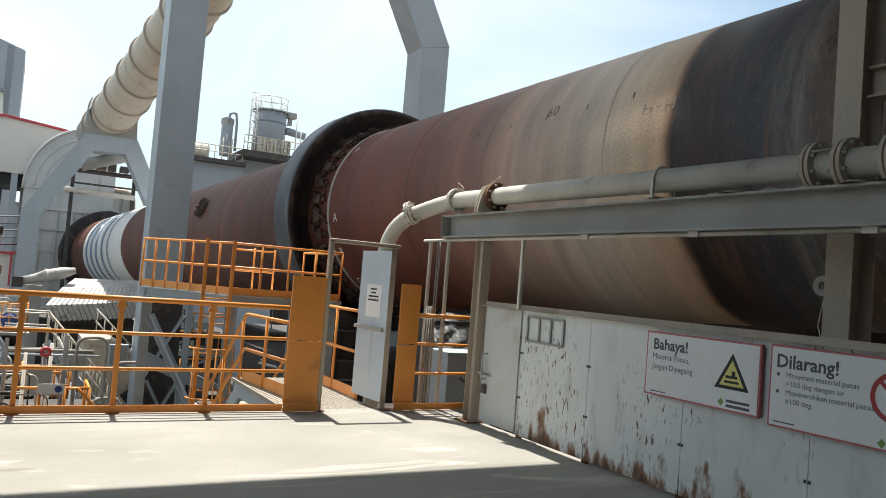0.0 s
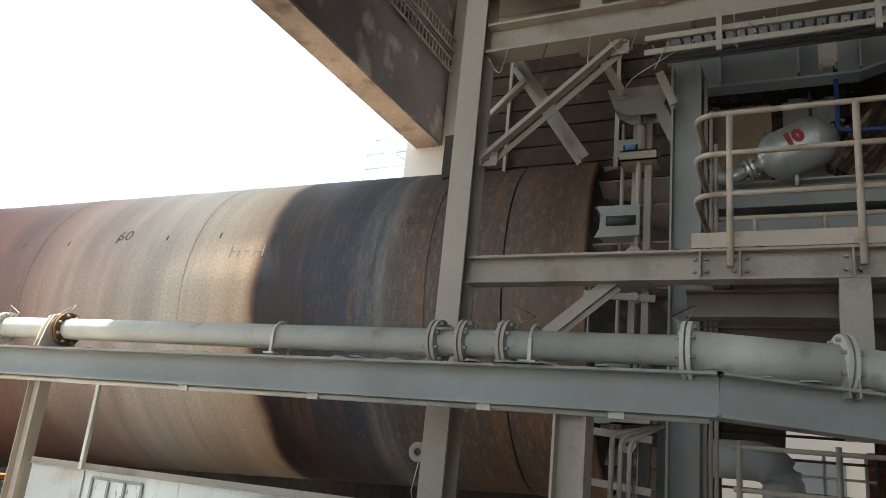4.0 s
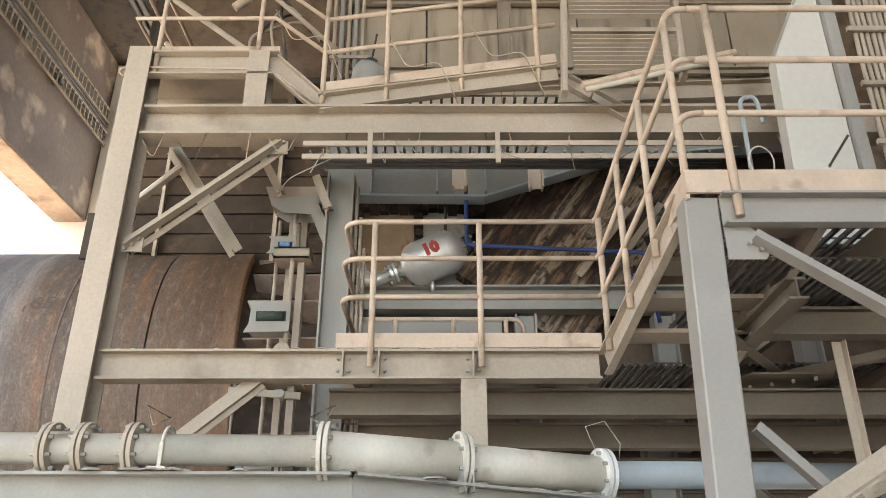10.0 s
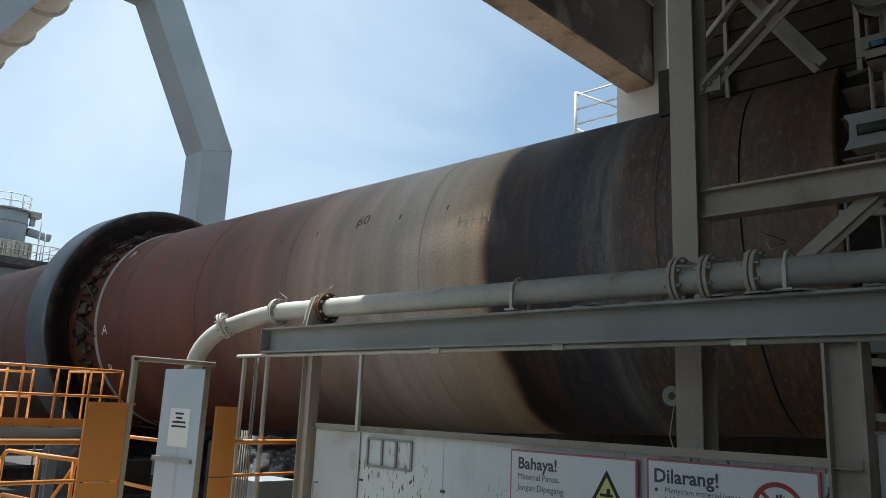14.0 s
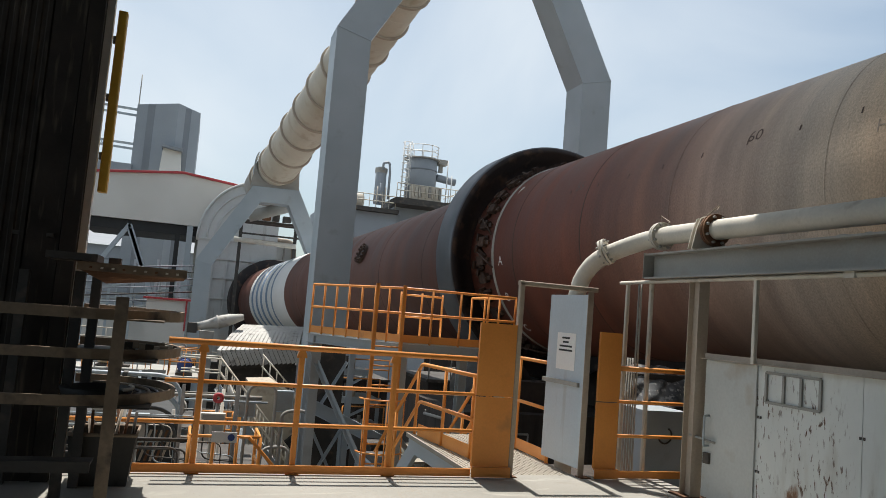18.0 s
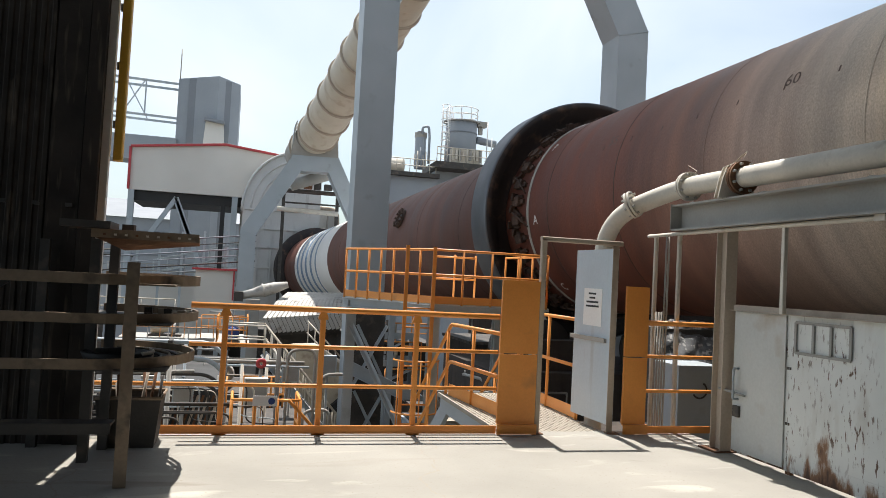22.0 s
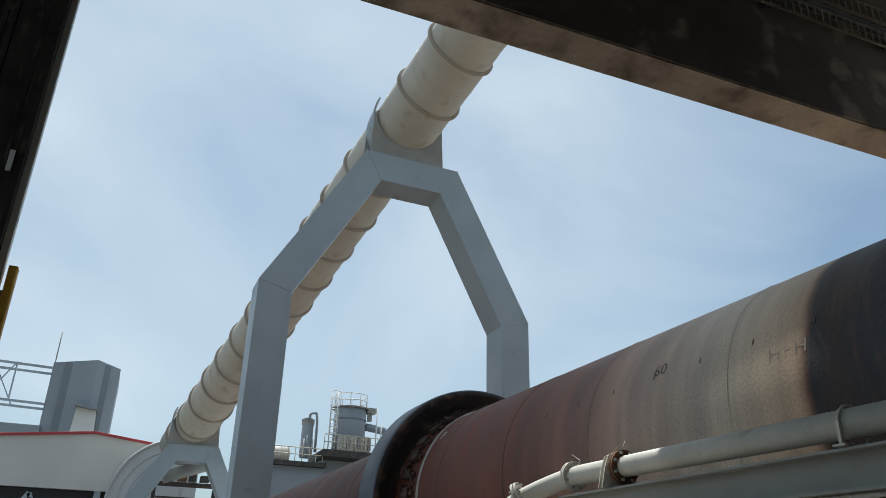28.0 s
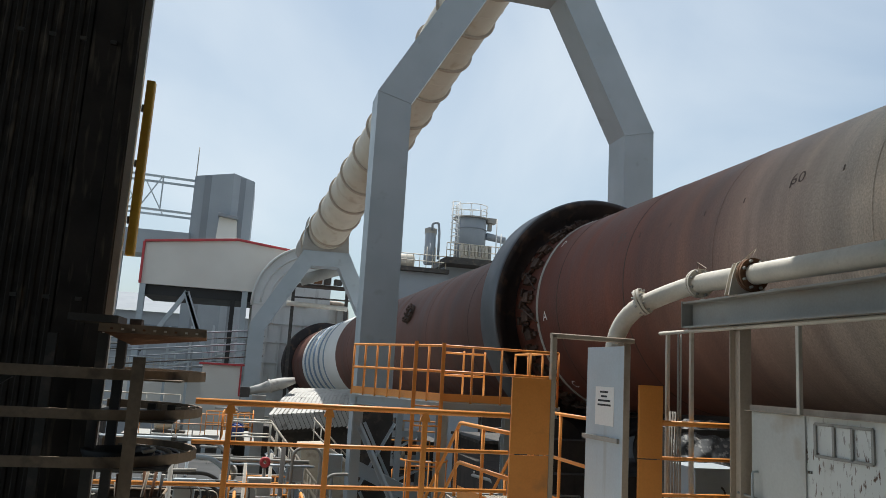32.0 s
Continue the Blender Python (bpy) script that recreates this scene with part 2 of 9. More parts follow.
# ---- mesh helpers ----
class Geo:
    """Gathers vertices and faces of one part."""

    def __init__(self):
        self.v, self.f, self.s = [], [], []

    def add(self, vs, fs, smooth=False):
        o = len(self.v)
        self.v += [tuple(p) for p in vs]
        self.f += [tuple(i + o for i in q) for q in fs]
        self.s += [smooth] * len(fs)
        return self

    def box(self, lo, hi):
        (a, b, c), (d, e, g) = lo, hi
        return self.add([(a, b, c), (d, b, c), (d, e, c), (a, e, c), (a, b, g), (d, b, g), (d, e, g), (a, e, g)],
                        [(0, 3, 2, 1), (4, 5, 6, 7), (0, 1, 5, 4), (1, 2, 6, 5), (2, 3, 7, 6), (3, 0, 4, 7)])

    def prism(self, profile, p0, p1, up=(0, 0, 1), smooth=False, caps=True):
        """A closed outline of (side, up) points, drawn out from p0 to p1."""
        p0, p1 = Vector(p0), Vector(p1)
        d = (p1 - p0).normalized()
        up = Vector(up)
        if abs(d.dot(up.normalized())) > 0.98:
            up = Vector((0, 1, 0)) if abs(d.y) < 0.9 else Vector((1, 0, 0))
        side = d.cross(up).normalized()
        up = side.cross(d)
        k = len(profile)
        vs = [p + side * u + up * w for p in (p0, p1) for u, w in profile]
        fs = [(i, (i + 1) % k, k + (i + 1) % k, k + i) for i in range(k)]
        self.add(vs, fs, smooth)
        if caps:
            o = len(self.v) - 2 * k
            self.f += [tuple(o + i for i in reversed(range(k))), tuple(o + k + i for i in range(k))]
            self.s += [False, False]
        return self

    def tube(self, p0, p1, r, n=12, caps=True):
        return self.prism([(r * math.cos(math.tau * i / n), r * math.sin(math.tau * i / n)) for i in range(n)], p0, p1, smooth=True, caps=caps)

    def rod(self, pts, r, n=8, closed=False):
        """A round bar along a line of points, joined at the bends."""
        pts = [Vector(p) for p in pts]
        k = len(pts)
        rings = []
        ref = Vector((0.13, 0.31, 0.94))
        for i, p in enumerate(pts):
            a = pts[(i - 1) % k] if (closed or i) else p
            b = pts[(i + 1) % k] if (closed or i < k - 1) else p
            d = (b - a).normalized()
            side = d.cross(ref)
            if side.length < 0.1:
                side = d.cross(Vector((1, 0, 0)))
            side.normalize()
            up = side.cross(d)
            rings.append([p + side * r * math.cos(math.tau * j / n) + up * r * math.sin(math.tau * j / n) for j in range(n)])
        vs = [q for g in rings for q in g]
        fs = [(i * n + j, i * n + (j + 1) % n, (i + 1) % k * n + (j + 1) % n, (i + 1) % k * n + j) for i in range(k if closed else k - 1) for j in range(n)]
        self.add(vs, fs, True)
        if not closed:
            o = len(self.v) - k * n
            self.f += [tuple(o + j for j in reversed(range(n))), tuple(o + (k - 1) * n + j for j in range(n))]
            self.s += [False, False]
        return self

    def lathe(self, prof, p0, d, n=48, smooth=True, ends=False):
        """Turns (along, radius) points round the axis through p0 along d."""
        p0, d = Vector(p0), Vector(d).normalized()
        side = d.cross(Vector((0, 0, 1)))
        if side.length < 0.1:
            side = Vector((1, 0, 0))
        side.normalize()
        up = side.cross(d)
        vs = [p0 + d * a + (side * math.cos(math.tau * j / n) + up * math.sin(math.tau * j / n)) * r for a, r in prof for j in range(n)]
        k = len(prof)
        fs = [(i * n + j, i * n + (j + 1) % n, (i + 1) * n + (j + 1) % n, (i + 1) * n + j) for i in range(k - 1) for j in range(n)]
        self.add(vs, fs, smooth)
        if ends:
            o = len(self.v) - k * n
            self.f += [tuple(o + j for j in reversed(range(n))), tuple(o + (k - 1) * n + j for j in range(n))]
            self.s += [False, False]
        return self

    def done(self, name, mat, parent=None, label=""):
        me = bpy.data.meshes.new(name)
        me.from_pydata(self.v, [], self.f)
        me.polygons.foreach_set("use_smooth", self.s)
        me.materials.append(mat)
        ob = new(name, me)
        if parent is not None:
            ob.parent = parent
        if label:
            tagged(ob, label)
        return ob


def thing(name, label, category="", group="", kind="", at=(0, 0, 0)):
    ob = new(name)
    ob.location = at
    ob.empty_display_size = 0.1
    return tagged(ob, label, category, group, kind)


def I_SEC(h, w, tf=0.018, tw=0.012):
    a, b, c = w / 2, h / 2, tw / 2
    return [(-a, -b), (a, -b), (a, -b + tf), (c, -b + tf), (c, b - tf), (a, b - tf), (a, b), (-a, b), (-a, b - tf), (-c, b - tf), (-c, -b + tf), (-a, -b + tf)]


def L_SEC(a, t=0.012):
    return [(0, 0), (a, 0), (a, t), (t, t), (t, a), (0, a)]


def U_SEC(h, w, t=0.014):
    b = h / 2
    return [(0, -b), (w, -b), (w, -b + t), (t, -b + t), (t, b - t), (w, b - t), (w, b), (0, b)]


def R_SEC(w, h, c=0.008):
    a, b = w / 2, h / 2
    return [(-a + c, -b), (a - c, -b), (a, -b + c), (a, b - c), (a - c, b), (-a + c, b), (-a, b - c), (-a, -b + c)]


def smooth_line(pts, r=0.12, k=5):
    """A line of points with its inner corners rounded to about the radius r."""
    pts = [Vector(p) for p in pts]
    out = [pts[0]]
    for a, b, c in zip(pts, pts[1:], pts[2:]):
        u, w = (a - b), (c - b)
        q = min(r, u.length * 0.49, w.length * 0.49)
        s, e = b + u.normalized() * q, b + w.normalized() * q
        out += [s.lerp(b, t).lerp(b.lerp(e, t), t) for t in [i / k for i in range(k + 1)]]
    return out + [pts[-1]]

# ---- the large structure ----
def floor_material():
    """Dusty concrete with pale smears, grey stains and a few hair cracks."""
    m = bpy.data.materials.new("platform_concrete")
    m.use_nodes = True
    n, l = m.node_tree.nodes, m.node_tree.links
    b, co = n["Principled BSDF"], n.new("ShaderNodeTexCoord")

    def tex(scale, detail, squash=(1, 1, 1), distort=0.0):
        mp, t = n.new("ShaderNodeMapping"), n.new("ShaderNodeTexNoise")
        mp.inputs["Scale"].default_value = squash
        t.inputs["Scale"].default_value, t.inputs["Detail"].default_value, t.inputs["Distortion"].default_value = scale, detail, distort
        l.new(co.outputs["Object"], mp.inputs["Vector"])
        l.new(mp.outputs["Vector"], t.inputs["Vector"])
        return t.outputs["Fac"]

    def mix(src, lo, hi, a, c):
        x, r = n.new("ShaderNodeMixRGB"), n.new("ShaderNodeMapRange")
        r.inputs["From Min"].default_value, r.inputs["From Max"].default_value = lo, hi
        l.new(src, r.inputs["Value"])
        l.new(r.outputs["Result"], x.inputs["Fac"])
        for v, q in ((a, "Color1"), (c, "Color2")):
            if isinstance(v, tuple):
                x.inputs[q].default_value = (*v, 1)
            else:
                l.new(v, x.inputs[q])
        return x.outputs["Color"]

    col = mix(tex(0.8, 8.0), 0.35, 0.66, (0.355, 0.337, 0.298), (0.285, 0.272, 0.24))
    col = mix(tex(1.3, 9.0, (0.5, 1.8, 1), 1.0), 0.58, 0.70, col, (0.50, 0.475, 0.41))
    col = mix(tex(1.1, 9.0, (0.4, 2.2, 1), 1.6), 0.60, 0.72, col, (0.25, 0.225, 0.185))
    crack = n.new("ShaderNodeTexVoronoi")
    crack.feature = "DISTANCE_TO_EDGE"
    crack.inputs["Scale"].default_value = 0.3
    wob = n.new("ShaderNodeVectorMath")
    wob.operation = "ADD"
    wn_ = n.new("ShaderNodeTexNoise")
    wn_.inputs["Scale"].default_value, wn_.inputs["Detail"].default_value = 1.6, 6.0
    l.new(co.outputs["Object"], wn_.inputs["Vector"])
    l.new(co.outputs["Object"], wob.inputs[0])
    l.new(wn_.outputs["Color"], wob.inputs[1])
    l.new(wob.outputs["Vector"], crack.inputs["Vector"])
    col = mix(crack.outputs["Distance"], 0.004, 0.001, col, (0.33, 0.30, 0.25))
    col = mix(tex(45.0, 4.0), 0.62, 0.72, col, (0.27, 0.245, 0.205))
    l.new(col, b.inputs["Base Color"])
    b.inputs["Roughness"].default_value = 0.88
    bp = n.new("ShaderNodeBump")
    bp.inputs["Strength"].default_value, bp.inputs["Distance"].default_value = 0.4, 0.008
    l.new(tex(22.0, 8.0), bp.inputs["Height"])
    l.new(bp.outputs["Normal"], b.inputs["Normal"])
    return m


Geo().box((-260, -60, -7.3), (300, 900, -7.0)).done("ground", EARTH)
tagged(bpy.data.objects["ground"], "dusty grey plant yard far below the platform", "ground", kind="structure")

floor = Geo().box((-9, -12, -0.35), (5.33, 8.66, 0.0)).done("floor", floor_material())
tagged(floor, "pale dusty concrete platform floor with faint cracks", "floor", kind="structure")

# dark sheet added over the yard, so less light bounces onto the kiln's underside
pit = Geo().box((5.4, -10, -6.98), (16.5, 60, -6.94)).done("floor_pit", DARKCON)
tagged(pit, "dark sheet added on the ground to cut bounce light under the kiln", "ground", kind="structure")

# preheater building over the platform
girder = Geo().box((-4.5, 7.9, 7.965), (13.0, 8.46, 11.6)).done("trim_girder", GIRDER)
# thin sheet on the inner face: soot stains, plus interior shade in its colour
soot = Geo().box((-4.45, 7.872, 7.99), (13.0, 7.896, 11.58)).done("trim_girder_inner", material("sooty_shaded_plaster", (0.17, 0.125, 0.10), (0.115, 0.085, 0.07), 0.9, size=1.6, fine=14, bump=0.4, stain=(0.30, 0.23, 0.18), stain_at=(0.56, 0.66)))
tagged(soot, "soot-stained peeling inner face of the concrete girder, darkened for shade", "girder", kind="structure")
tagged(girder, "stained tan concrete edge girder under the building floor", "girder", kind="structure")
# slab runs on past its visible edge, to keep sky light off the platform
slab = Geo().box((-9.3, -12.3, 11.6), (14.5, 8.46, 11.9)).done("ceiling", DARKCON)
tagged(slab, "dark concrete slab overhead", "ceiling", kind="structure")
# unseen back wall, added to hold off ambient light
back = Geo().box((-9.3, -12.3, -0.35), (14.5, -12.02, 12.75)).done("wall_back", WALLCON)
tagged(back, "unseen plain grey wall added behind the platform to cut fill light", "wall", kind="structure")
Geo().box((13.02, 7.6, -7.0), (14.4, 8.7, 11.58)).done("wall_column", OFFWHITE)
tagged(bpy.data.objects["wall_column"], "pale concrete column at the end of the girder", "column", kind="structure")

# unseen side wall, added for the same closure
Geo().box((-9.3, -12.0, -0.35), (-9.02, -4.5, 12.75)).done("wall_side", WALLCON)
tagged(bpy.data.objects["wall_side"], "unseen plain grey wall added beside the platform to cut fill light", "wall", kind="structure")

# ---- rotary kiln ----
KD = Vector((-0.0975, 1.0, -0.0400)).normalized()
K0 = Vector((10.24, 8.0, 3.590))
KR = 2.305
KILN_POSE = Matrix.Translation(K0) @ KD.to_track_quat("Y", "Z").to_matrix().to_4x4()


def kp(s, r=0.0, a=0.0):
    """A point s metres along the kiln, at the radius r and the angle a, counted from the top towards the platform."""
    return KILN_POSE @ Vector((-r * math.sin(radians(a)), s, r * math.cos(radians(a))))


def kiln_shell_material():
    m = bpy.data.materials.new("kiln_shell")
    m.use_nodes = True
    n, l = m.node_tree.nodes, m.node_tree.links
    b = n["Principled BSDF"]
    co, sep = n.new("ShaderNodeTexCoord"), n.new("ShaderNodeSeparateXYZ")
    l.new(co.outputs["Object"], sep.inputs["Vector"])

    def tex(scale, detail, squash):
        mp, t = n.new("ShaderNodeMapping"), n.new("ShaderNodeTexNoise")
        mp.inputs["Scale"].default_value = squash
        t.inputs["Scale"].default_value, t.inputs["Detail"].default_value = scale, detail
        l.new(co.outputs["Object"], mp.inputs["Vector"])
        l.new(mp.outputs["Vector"], t.inputs["Vector"])
        return t.outputs["Fac"]

    def maths(op, a, c):
        x = n.new("ShaderNodeMath")
        x.operation = op
        for i, v in enumerate((a, c)):
            if isinstance(v, (int, float)):
                x.inputs[i].default_value = v
            else:
                l.new(v, x.inputs[i])
        return x.outputs[0]

    def rng(v, a, c):
        r = n.new("ShaderNodeMapRange")
        r.inputs["From Min"].default_value, r.inputs["From Max"].default_value = a, c
        l.new(v, r.inputs["Value"])
        return r.outputs["Result"]

    def mix(fac, a, c, mode="MIX"):
        x = n.new("ShaderNodeMixRGB")
        x.blend_type = mode
        for v, s in ((fac, "Fac"), (a, "Color1"), (c, "Color2")):
            if isinstance(v, (int, float)):
                x.inputs[s].default_value = v
            elif isinstance(v, tuple):
                x.inputs[s].default_value = (*v, 1)
            else:
                l.new(v, x.inputs[s])
        return x.outputs["Color"]

    # unrolled coordinates: turns round the shell, metres along it
    ang = n.new("ShaderNodeMath")
    ang.operation = "ARCTAN2"
    l.new(sep.outputs["X"], ang.inputs[0])
    l.new(sep.outputs["Z"], ang.inputs[1])
    roll = n.new("ShaderNodeCombineXYZ")
    l.new(maths("MULTIPLY", ang.outputs[0], KR), roll.inputs["X"])
    l.new(sep.outputs["Y"], roll.inputs["Y"])

    def wrap(scale, detail, squash, rough=0.55):
        mp, t = n.new("ShaderNodeMapping"), n.new("ShaderNodeTexNoise")
        mp.inputs["Scale"].default_value = squash
        t.inputs["Scale"].default_value, t.inputs["Detail"].default_value, t.inputs["Roughness"].default_value = scale, detail, rough
        l.new(roll.outputs["Vector"], mp.inputs["Vector"])
        l.new(mp.outputs["Vector"], t.inputs["Vector"])
        return t.outputs["Fac"]

    warp = maths("MULTIPLY", maths("SUBTRACT", wrap(0.45, 6.0, (1, 1, 1)), 0.5), 0.5)
    s = maths("ADD", sep.outputs["Y"], warp)
    bands = n.new("ShaderNodeValToRGB")
    l.new(rng(s, -5.0, 13.0), bands.inputs["Fac"])
    stops = [(-4.6, (0.26, 0.150, 0.088)), (-4.2, (0.165, 0.110, 0.080)), (-3.0, (0.118, 0.090, 0.074)), (-2.1, (0.120, 0.094, 0.080)), (-1.65, (0.105, 0.105, 0.110)), (-1.3, (0.058, 0.063, 0.082)), (-0.8, (0.053, 0.047, 0.050)), (-0.45, (0.054, 0.036, 0.030)), (-0.08, (0.026, 0.021, 0.022)), (-0.03, (0.030, 0.022, 0.020)), (0.0, (0.20, 0.10, 0.06)),
             (0.10, (0.48, 0.34, 0.23)), (0.7, (0.56, 0.44, 0.32)), (1.5, (0.53, 0.455, 0.375)), (2.05, (0.50, 0.425, 0.36)), (2.4, (0.44, 0.35, 0.29)), (3.2, (0.37, 0.272, 0.222)), (4.4, (0.230, 0.130, 0.098)),
             (6.5, (0.152, 0.056, 0.036)), (9.8, (0.146, 0.047, 0.030)), (12.5, (0.125, 0.054, 0.040))]
    cr = bands.color_ramp
    while len(cr.elements) < len(stops):
        cr.elements.new(0.5)
    for e, (at, c) in zip(cr.elements, stops):
        e.position, e.color = (at + 5.0) / 18.0, (*c, 1)
    col = bands.outputs["Color"]
    # rings of wear, running round the shell
    rings = wrap(1.0, 8.0, (0.16, 1.9, 1), 0.60)
    col = mix(0.46, col, mix(rng(rings, 0.32, 0.68), (0.45, 0.42, 0.41), (1.5, 1.43, 1.35)), "MULTIPLY")
    # broad cloudy patches, longer round the shell than along it
    cloud = wrap(1.0, 5.0, (0.32, 0.75, 1), 0.5)
    col = mix(0.42, col, mix(rng(cloud, 0.34, 0.66), (0.55, 0.50, 0.47), (1.36, 1.36, 1.36)), "MULTIPLY")
    # orange rust runs and pale ash round the shell, stronger towards the inlet end
    near = rng(sep.outputs["Y"], 1.0, -3.5)
    runs = wrap(1.0, 9.0, (0.5, 4.5, 1), 0.72)
    col = mix(maths("MULTIPLY", maths("MULTIPLY", rng(runs, 0.50, 0.66), near), 0.8), col, (0.25, 0.115, 0.050))
    ash = maths("MULTIPLY", rng(maths("ABSOLUTE", maths("ADD", s, 1.75), 0.0), 0.30, 0.0), rng(runs, 0.40, 0.62))
    col = mix(maths("MULTIPLY", ash, 0.7), col, (0.30, 0.29, 0.28))
    # blotches, flaking and specks
    flake = wrap(10.0, 9.0, (0.55, 1.5, 1), 0.68)
    ends = rng(sep.outputs["Y"], -0.7, -2.4)
    col = mix(maths("MULTIPLY", rng(flake, 0.52, 0.70), maths("ADD", maths("MULTIPLY", ends, 0.6), 0.06)), col, (0.30, 0.22, 0.165))
    col = mix(maths("MULTIPLY", rng(flake, 0.42, 0.28), maths("ADD", maths("MULTIPLY", ends, 0.6), 0.12)), col, (0.032, 0.022, 0.018))
    grain = wrap(34.0, 7.0, (0.8, 1.2, 1), 0.75)
    col = mix(0.75, col, mix(rng(grain, 0.30, 0.70), (0.58, 0.56, 0.55), (1.42, 1.40, 1.36)), "MULTIPLY")
    l.new(col, b.inputs["Base Color"])
    l.new(rng(rings, -0.6, 1.3), b.inputs["Roughness"])
    b.inputs["Metallic"].default_value = 0.0
    b.inputs["Specular IOR Level"].default_value = 0.35
    bp = n.new("ShaderNodeBump")
    bp.inputs["Strength"].default_value, bp.inputs["Distance"].default_value = 0.45, 0.012
    l.new(tex(18.0, 8.0, (1, 1, 1)), bp.inputs["Height"])
    l.new(bp.outputs["Normal"], b.inputs["Normal"])
    return m


SHELL = kiln_shell_material()
kiln = thing("rotary_kiln", "huge rust-brown steel rotary kiln with scorched pale band", "kiln")


def kiln_part(name, prof, mat, n=128, label="", smooth=True):
    ob = Geo().lathe(prof, (0, 0, 0), (0, 1, 0), n, smooth).done(name, mat, kiln, label)
    ob.matrix_world = KILN_POSE
    return ob


seams = [-3.35, -2.4, 1.2, 4.1, 6.6, 9.2, 14.5, 18.2, 22.0, 26.0, 30.0]
BANDBLUE = material("faded_band_blue", (0.22, 0.31, 0.42), (0.16, 0.24, 0.35), 0.6, size=0.8, fine=30, bump=0.05)
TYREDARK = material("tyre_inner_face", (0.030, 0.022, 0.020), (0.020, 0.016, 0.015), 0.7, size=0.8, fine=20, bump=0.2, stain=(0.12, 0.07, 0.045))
SEAM = material("weld_bead", (0.060, 0.034, 0.026), (0.11, 0.062, 0.045), 0.75, size=0.5, fine=30, bump=0.2)
kiln_part("end_course", [(-4.36, KR - 0.06), (-4.35, KR + 0.03), (-4.33, KR + 0.036), (-4.0, KR + 0.02), (-3.39, KR + 0.012)], SHELL, label="rust-streaked end course of the kiln shell")
kiln_part("seam_groove", [(-3.39, KR + 0.01), (-3.39, KR - 0.02), (-3.365, KR - 0.02), (-3.365, KR)], TYREDARK, label="dark joint between two shell courses", smooth=False)
edges = [-3.365, *seams[1:], 52.0]
for q0, q1 in zip(edges, edges[1:]):
    kiln_part("shell_course", [(q0, KR), (q1, KR)], SHELL)
for q in seams[1:]:
    kiln_part("weld_seam", [(q - 0.018, KR - 0.002), (q - 0.008, KR + 0.006), (q + 0.008, KR + 0.006), (q + 0.018, KR - 0.002)], SEAM if q > 6.0 else SHELL)
TYRE = material("tyre_steel", (0.14, 0.15, 0.165), (0.11, 0.118, 0.13), 0.42, metal=0.5, size=1.0, fine=40, bump=0.05)
kiln_part("tyre", [(11.0, 2.955), (11.0, 2.975), (11.03, 2.995), (11.1, 3.0), (11.85, 3.0), (11.95, 2.95), (11.95, 2.5)], TYRE, 160, "grey-blue worn steel riding ring")
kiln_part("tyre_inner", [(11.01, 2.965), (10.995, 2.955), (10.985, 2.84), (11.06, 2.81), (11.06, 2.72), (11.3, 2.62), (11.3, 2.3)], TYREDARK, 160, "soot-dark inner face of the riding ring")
kiln_part("tyre", [(46.9, 2.3), (46.9, 2.86), (47.0, 2.9), (47.9, 2.9), (48.0, 2.86), (48.0, 2.3)], TYREDARK, 96, "dark far riding ring")
kiln_part("cooling_shroud", [(50.4, 2.4), (50.4, 3.0), (51.4, 3.0), (51.4, 2.4)], TYREDARK, 64, "dark seal ring at the far end")
kiln_part("painted_band", [(32.6, KR + 0.006), (42.6, KR + 0.006)], WHITE, 96, "broad white painted band")
for c, w_ in ((35.6, 0.35), (36.9, 0.55), (38.4, 0.6), (39.8, 0.6), (41.2, 0.6)):
    kiln_part("painted_band", [(c, KR + 0.012), (c + w_, KR + 0.012)], BANDBLUE, 96, "faded blue painted band")


def text_mesh(name, words, size, mat, parent, m, label="", depth=0.0, bold=0.0):
    """Flat lettering in the built-in font, as a mesh; m places it, its face towards +z of m."""
    cu = bpy.data.curves.new(name, "FONT")
    cu.body, cu.size, cu.extrude = words, size, depth
    cu.resolution_u, cu.offset = 2, bold
    tmp = bpy.data.objects.new("tmp", cu)
    me = bpy.data.meshes.new_from_object(tmp)
    bpy.data.objects.remove(tmp)
    bpy.data.curves.remove(cu)
    me.materials.clear()
    me.materials.append(mat)
    ob = new(name, me)
    if parent is not None:
        ob.parent = parent
    ob.matrix_world = m
    if label:
        tagged(ob, label)
    return ob


# blocks that hold the riding ring, and the weld collar beside them
PADM = material("dark_rust", (0.115, 0.066, 0.045), (0.062, 0.038, 0.028), 0.85, size=0.15, fine=30, bump=0.5, stain=(0.20, 0.13, 0.09), stain_at=(0.60, 0.72), vary=0.45)
pad = Geo().box((-0.11, -0.16, 0.0), (0.11, 0.16, 0.13)).box((-0.05, -0.30, 0.0), (0.05, -0.16, 0.07)).done("retaining_block", PADM, kiln, "dark rusty retaining block")
pad_mesh = pad.data
rng = random.Random(4)
for i in range(34):
    o = pad if i == 0 else new("retaining_block", pad_mesh)
    o.parent = kiln
    a = i * 360 / 34
    o.matrix_world = KILN_POSE @ pose(0, 10.6 + rng.uniform(-0.05, 0.05), 0, 0, a, 0) @ pose(0, 0, KR - 0.01, 0, 0, rng.uniform(-9, 9))
lug_mesh = Geo().box((-0.035, -0.20, 0.0), (0.035, 0.12, 0.09)).box((-0.09, 0.10, 0.0), (0.09, 0.16, 0.16)).done("retaining_lug", PADM, kiln)
